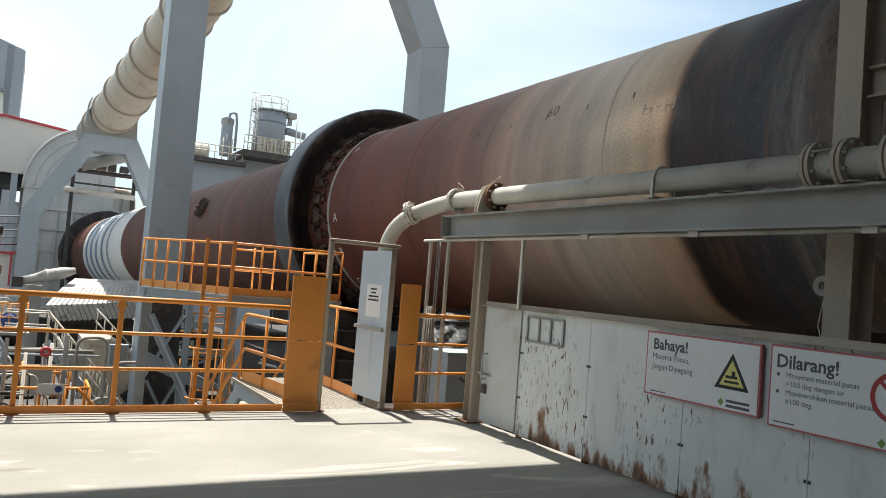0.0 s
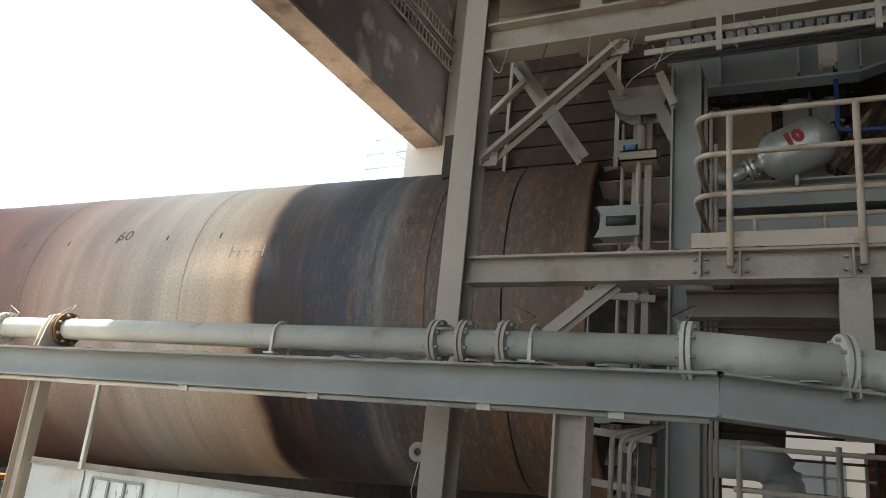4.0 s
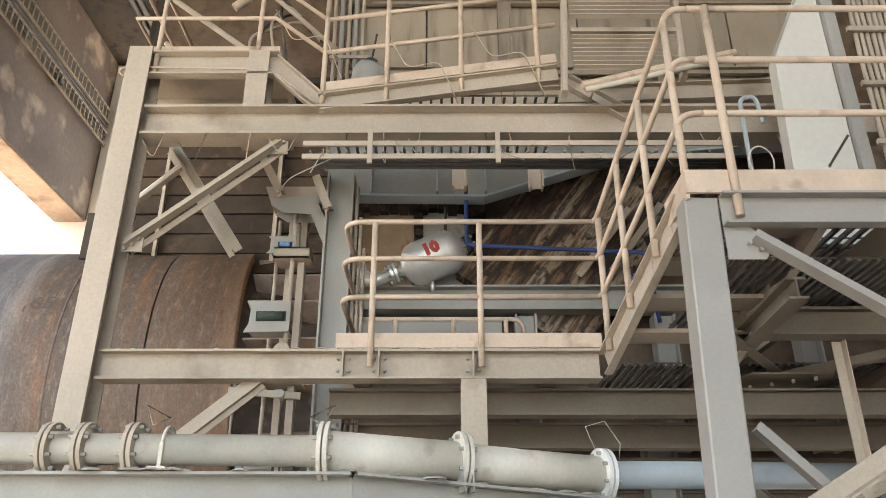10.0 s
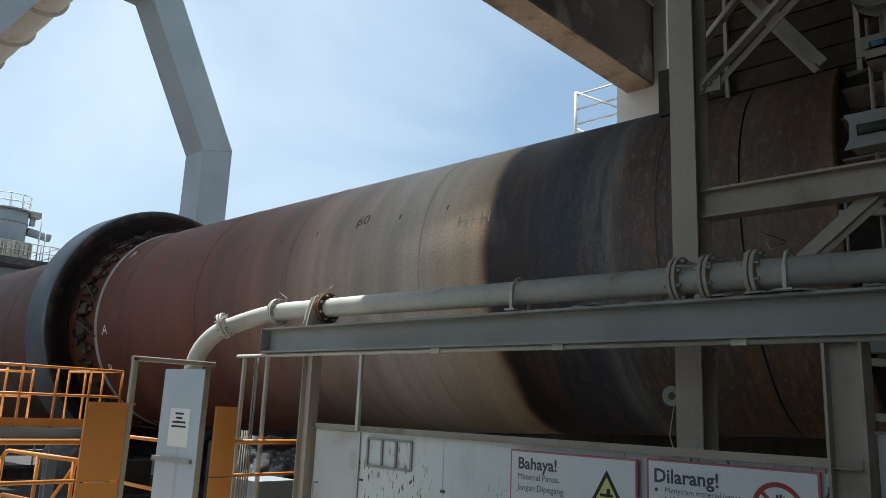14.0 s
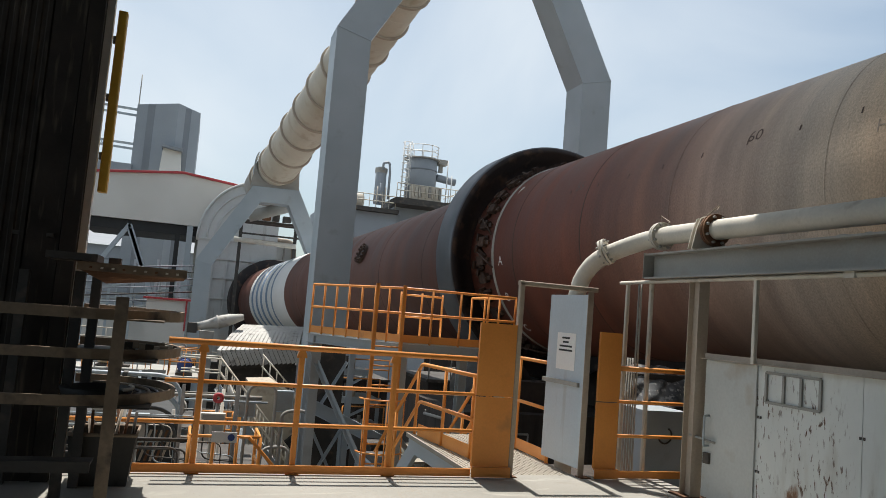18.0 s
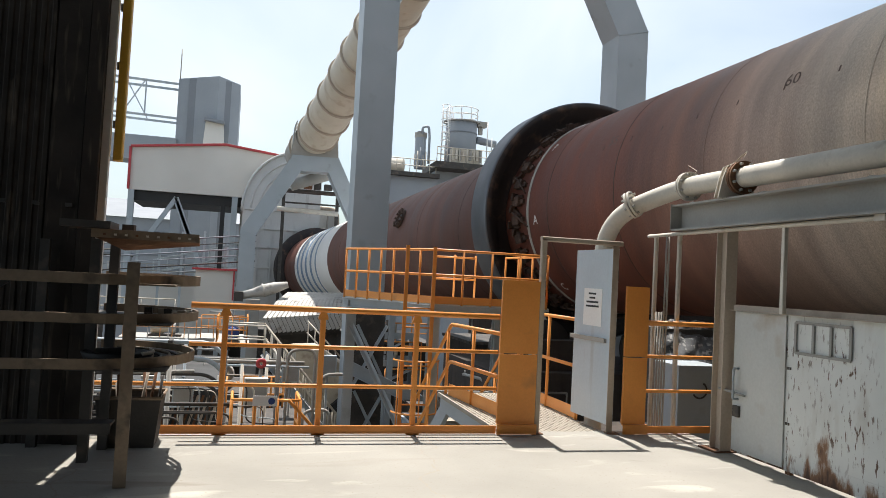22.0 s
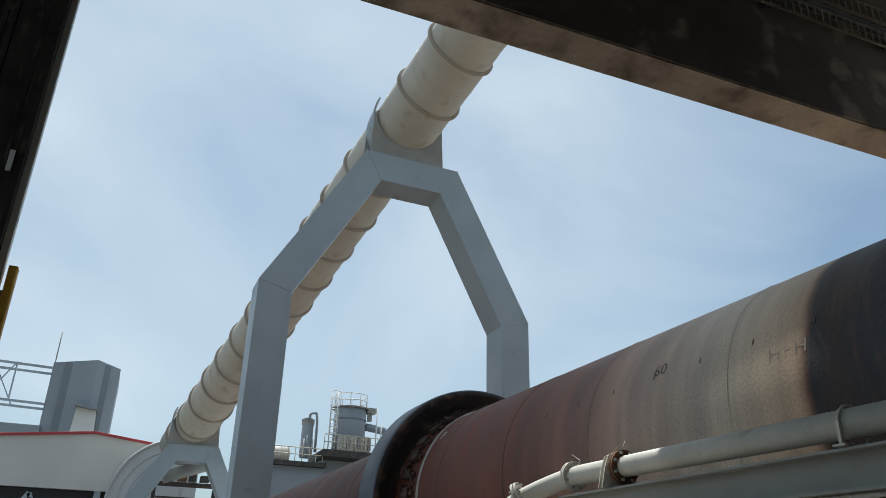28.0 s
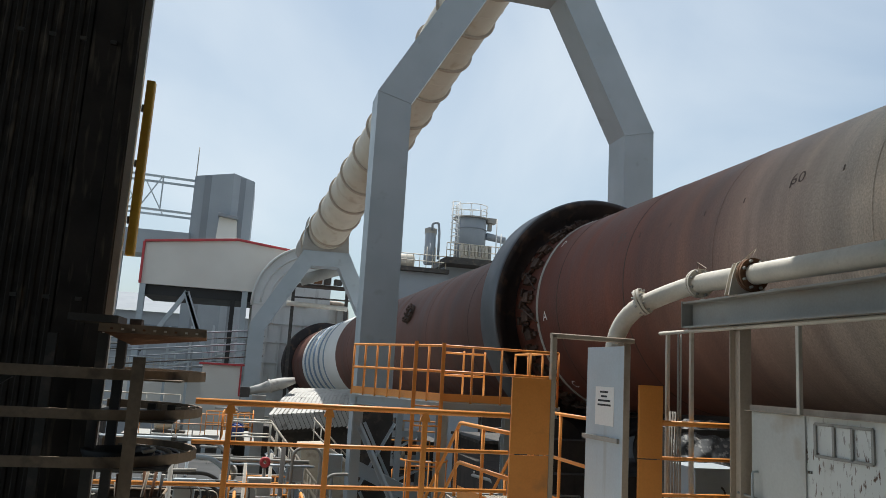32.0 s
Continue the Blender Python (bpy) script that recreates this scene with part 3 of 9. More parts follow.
for i in range(48):
    o = lug_mesh if i == 0 else new("retaining_lug", lug_mesh.data)
    o.parent = kiln
    o.matrix_world = KILN_POSE @ pose(0, 10.72 + rng.uniform(-0.16, 0.16), 0, 0, i * 7.5 + rng.uniform(-2.5, 2.5), 0) @ pose(0, 0, KR - 0.01, rng.uniform(-12, 12), 0, rng.uniform(-40, 40))
for i in range(12):
    o = Geo().tube((-0.10, -0.42, 0.10), (0.10, 0.30, 0.16), 0.022, 6).done("wedge_rod", PADM, kiln)
    o.matrix_world = KILN_POSE @ pose(0, 10.42 + rng.uniform(-0.1, 0.1), 0, 0, -10 - 30 * i + rng.uniform(-8, 8), 0) @ pose(0, 0, KR, 0, 0, rng.uniform(-25, 25))
kiln_part("weld_collar", [(10.08, KR - 0.01), (10.1, KR + 0.02), (10.16, KR + 0.02), (10.18, KR - 0.01)], DUSTGREY, 128, "grey weld collar beside the riding ring")
PALEMARK = material("worn_marking", (0.36, 0.285, 0.22), (0.45, 0.37, 0.30), 0.8, size=0.15, fine=30, bump=0.1)
MARK = material("faded_marking", (0.105, 0.070, 0.056), (0.165, 0.110, 0.088), 0.8, size=0.2, fine=30, bump=0.1)
for i, ch in enumerate("ABCDEFGHIJKLMNOP"):
    text_mesh("letter_mark", ch, 0.30, WHITE, kiln, KILN_POSE @ pose(0, 0, 0, 0, -(97 + 21 * i), 0) @ pose(-0.1, 9.85, KR + 0.012, 0, 0, -90), "small white letter painted on the shell")
WORNMARK = material("nearly_worn_marking", (0.085, 0.066, 0.056), (0.11, 0.085, 0.072), 0.8, size=0.2, fine=30, bump=0.1)
for s_at, word in ((7.09, "55"), (2.67, "60"), (-2.0, "65")):
    text_mesh("number_mark", word, 0.28, MARK if s_at > 0 else WORNMARK, kiln, KILN_POSE @ pose(0, 0, 0, 0, -65, 0) @ pose(-0.06, s_at, KR + 0.004, 0, 0, -90), "black number painted on the shell")
for i in range(14):
    o = Geo().box((-0.045, -0.010, 0), (0.045, 0.010, 0.004)).done("tick_mark", MARK, kiln)
    o.matrix_world = KILN_POSE @ pose(0, 0, 0, 0, -66.5, 0) @ pose(0, -2.88 + i * 0.92, KR + 0.003)
for x0, y0, x1, y1 in ((-0.09, 0.51, 0.09, 0.53), (-0.01, 0.40, 0.01, 0.51), (-0.09, 0.38, 0.01, 0.40), (-0.01, 0.22, 0.01, 0.30), (-0.09, 0.13, 0.09, 0.15), (-0.01, 0.01, 0.01, 0.13), (-0.09, -0.01, 0.09, 0.01)):
    o = Geo().box((x0, y0, 0), (x1, y1, 0.002)).done("painted_bar", PALEMARK, kiln)
    o.matrix_world = KILN_POSE @ pose(0, 0, 0, 0, -74, 0) @ pose(0, 0.0, KR + 0.002)
# manhole on the shell beyond the ring
mh = Geo().lathe([(0, 0.36), (0.11, 0.36), (0.11, 0.24), (0.03, 0.22)], (0, 0, 0), (0, 0, 1), 20).done("manhole", PADM, kiln, "rusty round manhole flange")
mc = Geo().lathe([(0.03, 0.22), (0.03, 0.0)], (0, 0, 0), (0, 0, 1), 20).done("manhole_cover", BLACK, kiln)
mc.matrix_world = KILN_POSE @ pose(0, 0, 0, 0, -70, 0) @ pose(0, 20.5, KR + 0.015)
for i in range(12):
    o = Geo().box((-0.035, -0.035, 0.0), (0.035, 0.035, 0.17)).done("manhole_bolt", PADM, kiln)
    o.matrix_world = KILN_POSE @ pose(0, 0, 0, 0, -70, 0) @ pose(0.31 * math.cos(i * 0.5236), 20.5 + 0.31 * math.sin(i * 0.5236), KR - 0.01, rng.uniform(-12, 12), rng.uniform(-12, 12), 30 * i)
mh.matrix_world = KILN_POSE @ pose(0, 0, 0, 0, -70, 0) @ pose(0, 20.5, KR - 0.01)

# ---- railing, gate, fence, pipe ----
RY = 8.56
BOLT = Geo().prism([(0.014 * math.cos(math.tau * i / 6), 0.014 * math.sin(math.tau * i / 6)) for i in range(6)], (0, 0, 0), (0, 0, 0.03)).done("bolt", DUSTGREY).data
bpy.data.objects.remove(bpy.data.objects["bolt"])


def bolt(parent, m, name="bolt"):
    o = new(name, BOLT)
    o.parent = parent
    o.matrix_world = m
    return o


def railing_run(name, x0, x1, posts, label):
    ob = thing(name, label, "railing")
    for z in (1.135, 0.79, 0.435):
        Geo().tube((max(x0, 0.31) if z > 0.5 else x0, RY, z), (x1, RY, z), 0.027 if z > 1 else 0.019, 12).done("rail", ORANGE, ob)
    for x in posts:
        g = Geo().prism(R_SEC(0.05, 0.05), (x, RY, 0.0), (x, RY, 1.045), (0, 1, 0))
        g.prism([(-0.045, 0.0), (0.045, 0.0), (0.045, 0.02), (0.026, 0.07), (-0.026, 0.07), (-0.045, 0.02)][::-1], (x, RY - 0.02, 1.045), (x, RY + 0.02, 1.045))
        g.done("post", ORANGE, ob)
        Geo().box((x - 0.06, RY - 0.055, 0.0), (x + 0.06, RY + 0.055, 0.012)).done("base_plate", ORANGE, ob)
    Geo().box((x0, RY - 0.045, 0.008), (x1, RY - 0.037, 0.085)).box((x0, RY - 0.06, 0.077), (x1, RY - 0.037, 0.085)).done("toe_board", ORANGE, ob, "orange toe board worn brown at the foot")
    return ob


railing_run("railing", -0.45, 3.19, (0.61, 1.475, 2.365), "orange painted steel guard railing along the platform edge")
railing_run("railing", 4.80, 5.75, (), "short orange guard railing beside the sheet fence")

gate = thing("gate", "grey steel door frame with an open pale door", "gate")
for x in (3.62, 4.45):
    Geo().prism(L_SEC(0.065, 0.008) if x > 4 else R_SEC(0.055, 0.06), (x, RY, 0), (x, RY, 1.93), (0, 1, 0)).done("frame_post", DUSTY, gate)
    Geo().box((x - 0.06, RY - 0.06, 0), (x + 0.06, RY + 0.06, 0.01)).done("base_plate", RUST, gate)
Geo().prism(R_SEC(0.06, 0.05), (3.59, RY, 1.93), (4.48, RY, 1.93)).done("frame_head", DUSTY, gate)
LEAF = material("door_sheet", (0.51, 0.58, 0.63), (0.46, 0.52, 0.565), 0.5, size=1.0, fine=40, bump=0.05, stain=(0.33, 0.33, 0.31), stain_at=(0.6, 0.85), streak=True)
LEAF_POSE = pose(4.45, RY + 0.03, 0, 0, 0, -86)
leaf = Geo().box((-0.82, -0.018, 0.07), (0.0, 0.018, 1.88)).done("door_leaf", LEAF, gate, "pale blue-grey sheet steel door leaf, open")
leaf.matrix_world = LEAF_POSE
for z in (0.3, 1.0, 1.6):
    h_ = Geo().tube((0.01, 0, z - 0.05), (0.01, 0, z + 0.05), 0.014, 8).done("hinge", DARKSTEEL, leaf)
    h_.matrix_world = LEAF_POSE
lat = Geo().box((-0.85, -0.05, 0.90), (-0.12, -0.019, 0.945)).done("latch_bar", DUSTGREY, leaf, "long grey slide latch")
lat.matrix_world = LEAF_POSE
hand = Geo().rod(smooth_line([(-0.78, 0.02, 0.72), (-0.78, 0.09, 0.72), (-0.78, 0.09, 0.90), (-0.78, 0.02, 0.90)], 0.03, 3), 0.01, 6).done("door_handle", DARKSTEEL, leaf)
hand.matrix_world = LEAF_POSE
note = thing("paper_notice", "white paper notice with unreadable dark lines on the door", "notice")
sheet_ = Geo().box((-0.62, -0.0215, 1.06), (-0.24, -0.019, 1.46)).done("paper", WHITE, note)
sheet_.matrix_world = LEAF_POSE
for i, (a, b2) in enumerate(((-0.52, -0.36), (-0.50, -0.38), (-0.56, -0.31), (-0.57, -0.30))):
    ln = Geo().box((a, -0.0235, 1.395 - i * 0.045), (b2, -0.0217, 1.415 - i * 0.045)).done("text_line", BLACK, note)
    ln.matrix_world = LEAF_POSE
for x0, x1, n_ in ((3.20, 3.59, 2), (4.545, 4.80, 2)):
    for z0, z1 in ((0.10, 0.775), (0.785, 1.50)):
        pn = thing("guard_panel", "flat orange painted steel guard panel beside the gate", "panel", "guard panels")
        Geo().box((x0, RY - 0.034, z0), (x1, RY - 0.026, z1)).done("sheet", ORANGE, pn)
        for x in (x0 + 0.02, x1 - 0.02):
            Geo().box((x - 0.015, RY - 0.025, z0), (x + 0.015, RY + 0.012, z1)).done("stiffener", ORANGE, pn)
    ft = thing("kick_plate", "bent orange kick plate at the foot of the panel", "plate")
    Geo().box((x0 - 0.01, RY - 0.075, 0.004), (x1 + 0.01, RY - 0.066, 0.10)).box((x0 - 0.01, RY - 0.066, 0.092), (x1 + 0.01, RY - 0.036, 0.10)).done("plate", ORANGE, ft)

# sheet fence beside the kiln
FX = 5.2
fence = thing("sheet_fence", "worn pale grey sheet metal fence with rust at its foot", "fence")
edges = [7.66, 6.92, 5.86, 4.71, 3.61, 2.74]
for i, (a, b2) in enumerate(zip(edges, edges[1:])):
    wob = rng.uniform(-0.003, 0.003)
    g = Geo().box((FX + wob, b2 + 0.002, 0.17), (FX + wob + 0.006, a - 0.002, 1.325))
    g.done("panel", SHEET, fence)
    Geo().box((FX + wob, b2 + 0.005, 0.03), (FX + wob + 0.006, a - 0.005, 0.169)).done("panel_foot", SHEET, fence, "rust-eaten foot of the fence sheet")
    Geo().box((FX + 0.012, b2 - 0.03, 0.0), (FX + 0.05, b2 + 0.03, 1.32)).done("post", RUST, fence)
    for z in (0.42, 0.88):
        for dy in (-0.018, 0.014):
            Geo().box((FX - 0.009, b2 + dy - 0.009, z - 0.010), (FX - 0.004, b2 + dy + 0.009, z + 0.012)).done("rivet_head", DARKSTEEL, fence)
Geo().prism(L_SEC(0.055, 0.006), (FX - 0.016, 7.66, 1.326), (FX - 0.016, 2.55, 1.326)).done("top_angle", DUSTY, fence)
hat = Geo()
for z in (1.02, 1.27):
    hat.box((FX - 0.022, 6.25, z - 0.012), (FX - 0.008, 6.84, z + 0.012))
for y in (6.25, 6.45, 6.64, 6.84):
    hat.box((FX - 0.022, y - 0.012, 1.02), (FX - 0.008, y + 0.012, 1.27))
hat.done("hatch_frame", DUSTGREY, fence, "grey welded slot frame on the fence")
DOORSHEET = material("fence_door_sheet", (0.62, 0.63, 0.60), (0.55, 0.56, 0.53), 0.5, size=0.8, fine=40, bump=0.08, stain=(0.40, 0.34, 0.26), stain_at=(0.58, 0.8))
fd = thing("fence_door", "small pale grey sheet door with a handle in the fence", "door")
Geo().box((FX - 0.018, 6.955, 0.05), (FX - 0.008, 7.64, 1.318)).done("door_leaf", DOORSHEET, fd)
Geo().rod(smooth_line([(FX - 0.018, 7.56, 0.52), (FX - 0.075, 7.56, 0.52), (FX - 0.075, 7.56, 0.80), (FX - 0.018, 7.56, 0.80)], 0.02, 3), 0.011, 6).done("door_handle", BLUEGREY, fd)
Geo().rod([(FX - 0.05, 7.80, 0.585), (FX - 0.05, 7.43, 0.57)], 0.012, 8).done("slide_bolt", DUSTGREY, fd)
Geo().box((FX - 0.045, 7.52, 0.36), (FX - 0.018, 7.60, 0.46)).done("padlock", DARKSTEEL, fd)
fp = thing("gate_post", "dusty channel steel post at the fence end", "post")
Geo().prism(I_SEC(0.16, 0.12, 0.01, 0.008), (FX - 0.03, 7.785, 0), (FX - 0.03, 7.785, 2.10), (0, 1, 0)).done("channel", DUSTY, fp)
Geo().box((FX - 0.15, 7.68, 0), (FX + 0.1, 7.96, 0.014)).done("base_plate", RUST, fp)

# thin pipe frame between fence and beam
tf = thing("tube_trestle", "thin pale tube trestle under the beam", "frame")
for x, y, z0 in ((5.18, 9.09, -0.5), (5.18, 8.62, 0.0), (5.12, 6.93, 1.33)):
    Geo().prism(R_SEC(0.04, 0.04, 0.004), (x, y, z0), (x, y, 2.07), (0, 1, 0)).done("upright", PIPE, tf)
Geo().tube((5.10, 9.12, 2.075), (5.10, 1.75, 2.075), 0.020, 8).done("conduit", PIPE, tf, "pale conduit along the beam's lower flange")
for y in (5.9, 4.6, 3.2, 2.3):
    Geo().box((5.065, y - 0.05, 2.05), (5.09, y + 0.05, 2.10)).done("conduit_clip", PIPE, tf)
for i in range(5):
    Geo().tube((4.96 + i * 0.03, 8.66, 0.02), (4.96 + i * 0.03, 8.66, 1.25 if i < 3 else 2.05), 0.011, 6).done("cable", DUSTGREY, tf)

# safety signs
SIGNRED = material("sign_red_edge", (0.55, 0.16, 0.17), (0.48, 0.13, 0.14), 0.5, fine=60, bump=0.0)
TRI = material("warning_yellow", (0.72, 0.66, 0.20), (0.66, 0.60, 0.17), 0.5, fine=60, bump=0.0)
INK = material("sign_ink", (0.09, 0.095, 0.12), (0.11, 0.115, 0.14), 0.6, fine=60, bump=0.0)
GREEN = material("emblem_green", (0.20, 0.33, 0.08), (0.17, 0.28, 0.07), 0.6, fine=60, bump=0.0)
SX = FX - 0.055


def sign(name, y0, y1, z0, z1, label):
    ob = thing(name, label, "sign", "safety signs")
    Geo().box((SX, y1, z0), (SX + 0.025, y0, z1)).done("edge_frame", SIGNRED, ob, "faded red sign edge")
    Geo().box((SX - 0.003, y1 + 0.014, z0 + 0.014), (SX - 0.0005, y0 - 0.014, z1 - 0.014)).done("face", WHITE, ob)
    return ob


def on_sign(y, z, d=0.005):
    """A frame on the sign's face, its x along the reading direction."""
    return Matrix(((0, 0, -1, SX - d), (-1, 0, 0, y), (0, 1, 0, z), (0, 0, 0, 1)))


def bars(ob, rows):
    for y, z, w, h_ in rows:
        Geo().box((SX - 0.0055, y - w, z), (SX - 0.0032, y, z + h_)).done("text_line", INK, ob)


def line_of_words(ob, words, size, y, z):
    """One mesh a word, set one after the other along the line."""
    for wd in words.split():
        o = text_mesh("word", wd, size, INK, ob, on_sign(y, z))
        y -= max(v.co.x for v in o.data.vertices) + size * 0.28


s1 = sign("warning_sign", 5.085, 3.975, 0.77, 1.285, "white hot material warning sign with red edge on the fence")
text_mesh("heading", "Bahaya!", 0.122, INK, s1, on_sign(5.01, 1.145), bold=0.003)
line_of_words(s1, "Material Panas,", 0.066, 5.01, 1.065)
line_of_words(s1, "Jangan Dipegang", 0.066, 5.01, 0.985)
bars(s1, [(5.01, 0.80, 0.16, 0.008)])
Geo().add([(SX - 0.0036, 4.37, 0.93), (SX - 0.0036, 4.06, 0.93), (SX - 0.0036, 4.215, 1.195)], [(0, 2, 1)]).done("triangle_edge", BLACK, s1)
Geo().add([(SX - 0.0046, 4.325, 0.955), (SX - 0.0046, 4.105, 0.955), (SX - 0.0046, 4.215, 1.145)], [(0, 2, 1)]).done("triangle", TRI, s1)
Geo().box((SX - 0.0060, 4.15, 0.975), (SX - 0.0050, 4.28, 0.992)).box((SX - 0.0060, 4.165, 1.01), (SX - 0.0050, 4.27, 1.03)).box((SX - 0.0060, 4.185, 1.03), (SX - 0.0050, 4.215, 1.065)).done("symbol", BLACK, s1)


def emblem(ob, y, z):
    Geo().add([(SX - 0.0040, y, z + 0.03), (SX - 0.0040, y - 0.03, z), (SX - 0.0040, y - 0.055, z + 0.035), (SX - 0.0040, y - 0.03, z + 0.06)], [(0, 3, 2, 1)]).done("emblem", GREEN, ob)
    for i in range(2):
        Geo().box((SX - 0.0040, y - 0.28, z + 0.035 - i * 0.035), (SX - 0.0032, y - 0.075, z + 0.055 - i * 0.035)).done("emblem_bar", INK, ob)


emblem(s1, 4.33, 0.80)
s2 = sign("prohibition_sign", 3.90, 2.78, 0.74, 1.30, "white prohibition sign with red ring and red edge on the fence")
text_mesh("heading", "Dilarang!", 0.127, INK, s2, on_sign(3.85, 1.15), bold=0.003)
for i, wd in enumerate(("Menyiram material panas", ">100 deg dengan air", "Membersihkan material panas", "\u2265100 deg")):
    line_of_words(s2, wd, 0.052, 3.77, 1.085 - i * 0.058)
for z in (1.10, 0.985):
    Geo().lathe([(0, 0.0001), (0, 0.013)], (SX - 0.0042, 3.83, z), (-1, 0, 0), 10, False).done("bullet", INK, s2)
bars(s2, [(3.85, 0.775, 0.16, 0.008)])
emblem(s2, 3.13, 0.755)
Geo().lathe([(0, 0.125), (0.001, 0.155)], (SX - 0.0042, 3.03, 1.065), (-1, 0, 0), 40, False).done("red_ring", REDPAINT, s2)
Geo().prism([(-0.012, 0), (0.012, 0), (0.012, 0.001), (-0.012, 0.001)], (SX - 0.0062, 3.125, 1.155), (SX - 0.0062, 2.935, 0.975), (1, 0, 0)).done("red_bar", REDPAINT, s2)
Geo().box((SX - 0.0050, 2.98, 0.985), (SX - 0.0036, 3.055, 1.075)).box((SX - 0.0050, 2.985, 1.075), (SX - 0.0036, 2.997, 1.135)).box((SX - 0.0050, 3.004, 1.075), (SX - 0.0036, 3.016, 1.15)).box((SX - 0.0050, 3.024, 1.075), (SX - 0.0036, 3.036, 1.145)).box((SX - 0.0050, 3.043, 1.075), (SX - 0.0036, 3.055, 1.12)).done("symbol", BLACK, s2)

# I-beam that carries the pipe
BX = 5.14
beam = thing("pipe_beam", "long blue-grey steel I-beam carrying a pipe, dusty on top", "beam")
B0, B1, B2 = (BX, 8.53, 2.237), (BX, 1.7, 2.225), (6.04, -1.10, 2.07)
Geo().prism(I_SEC(0.27, 0.24), B0, B1).done("main_span", DUSTGREY, beam)
Geo().prism(I_SEC(0.27, 0.24), B1, B2).done("side_span", DUSTGREY, beam)
Geo().box((BX - 0.125, 8.545, 2.11), (BX + 0.125, 8.555, 2.38)).done("end_plate", DUSTGREY, beam)
for (a, b2), k_ in (((Vector(B0), Vector(B1)), 46), ((Vector(B1), Vector(B2)), 26)):
    g = Geo()
    for i in range(k_):
        t_ = (i + rng.random()) / k_
        if a.y > 5 and rng.random() < 0.55 - 0.5 * t_:
            continue
        c = a.lerp(b2, t_) + Vector((rng.uniform(-0.10, 0.10), 0, 0.137))
        r_ = rng.uniform(0.03, 0.11)
        g.lathe([(0.004, r_), (0.012 + 0.1 * r_, r_ * 0.6), (0.016 + 0.16 * r_, r_ * 0.01)], c - Vector((0, 0, 0.005)), (0, 0, 1), 9)
    o = g.done("dust_heap", DUST, None)
    tagged(o, "heaps of pale cement dust on the beam flange", "dust", kind="stuff")
for i, (x, y, z0, z1, sec) in enumerate(((5.62, 2.61, -7.0, 2.09, I_SEC(0.22, 0.20)), )):
    bs = thing("beam_post", "dusty steel post under the pipe beam", "post")
    Geo().prism(sec, (x - 0.42, y, 0.0), (x - 0.42, y, 2.085), (0, 1, 0)).done("column", DUSTY, bs)
    Geo().box((x - 0.56, y - 0.14, 0), (x - 0.28, y + 0.14, 0.015)).done("base_plate", DUSTY, bs)

# the pipe on it
pipe = thing("pipe", "pale dusty steel pipe with bolted flanges and an elbow", "pipe")
PZ = 2.515
Geo().rod(smooth_line([(BX, 1.9, 2.50), (BX, 8.62, 2.57), (4.62, 9.18, 2.25), (4.60, 9.30, 1.5), (4.60, 9.3, -7.0)], 0.55, 8), 0.098, 20).done("pipe_run", PIPE, pipe)
P1, P2, P3 = Vector((BX, 1.92, 2.50)), Vector((5.44, 1.02, 2.475)), Vector((6.35, -2.2, 2.50))
Geo().rod([P1 + Vector((0, 0.02, 0)), P2], 0.135, 20).done("pipe_run", PIPE, pipe)
Geo().rod([P2, (5.72, 0.02, 2.43)], 0.125, 20).done("pipe_run", PIPE, pipe)
Geo().rod([(5.72, 0.02, 2.43), P3], 0.098, 18).done("pipe_run", BLUEGREY, pipe)


def flange(c, d, r, parent, mat=PIPE, bolts=8, pair=True):
    c, d = Vector(c), Vector(d).normalized()
    fl = Geo().lathe([(-0.032, r * 0.6), (-0.032, r), (-0.006, r), (-0.006, r * 0.6)], c, d, 28, False)
    if pair:
        fl.lathe([(0.006, r * 0.6), (0.006, r), (0.032, r), (0.032, r * 0.6)], c, d, 28, False)
    fl = fl.done("flange", mat, parent)
    m = Matrix.Translation(c) @ d.to_track_quat("Z", "Y").to_matrix().to_4x4()
    for i in range(bolts):
        bolt(fl, m @ pose(0, 0, 0, 0, 0, 360 * (i + 0.5) / bolts) @ pose(r * 0.84, 0, 0.03))
        bolt(fl, m @ pose(0, 0, 0, 0, 0, 360 * (i + 0.5) / bolts) @ pose(r * 0.84, 0, -0.03, 180))
    return fl


for y in (3.62, 3.40, 3.09):
    flange((BX, y, PZ), (0, 1, 0), 0.165, pipe, DUSTY)
flange((BX, 1.88, 2.50), (0, 1, 0), 0.185, pipe)
flange((BX, 8.42, 2.565), (0, 1, 0), 0.150, pipe)
flange((4.80, 8.98, 2.395), (-0.62, 0.72, -0.42), 0.150, pipe)
flange(P2, (P2 - P1), 0.20, pipe)
flange((5.72, 0.02, 2.43), (0.3, -1, 0), 0.18, pipe, WHITE)
for y in (3.56, 3.47):
    Geo().tube((BX - 0.12, y - 0.12, PZ + 0.08), (BX - 0.12, y + 0.10, PZ + 0.08), 0.010, 6).done("tie_rod", PIPE, pipe)
for y in (5.02, 2.88):
    g = Geo().rod([(BX + 0.115 * math.cos(math.radians(a)), y, PZ + 0.02 + 0.115 * math.sin(math.radians(a))) for a in range(0, 181, 20)], 0.011, 6)
    g.box((BX - 0.13, y - 0.012, 2.385), (BX - 0.105, y + 0.012, PZ + 0.02)).box((BX + 0.105, y - 0.012, 2.385), (BX + 0.13, y + 0.012, PZ + 0.02)).box((BX - 0.15, y - 0.05, 2.375), (BX + 0.15, y + 0.05, 2.388))
    g.done("u_bolt", PIPE, pipe)
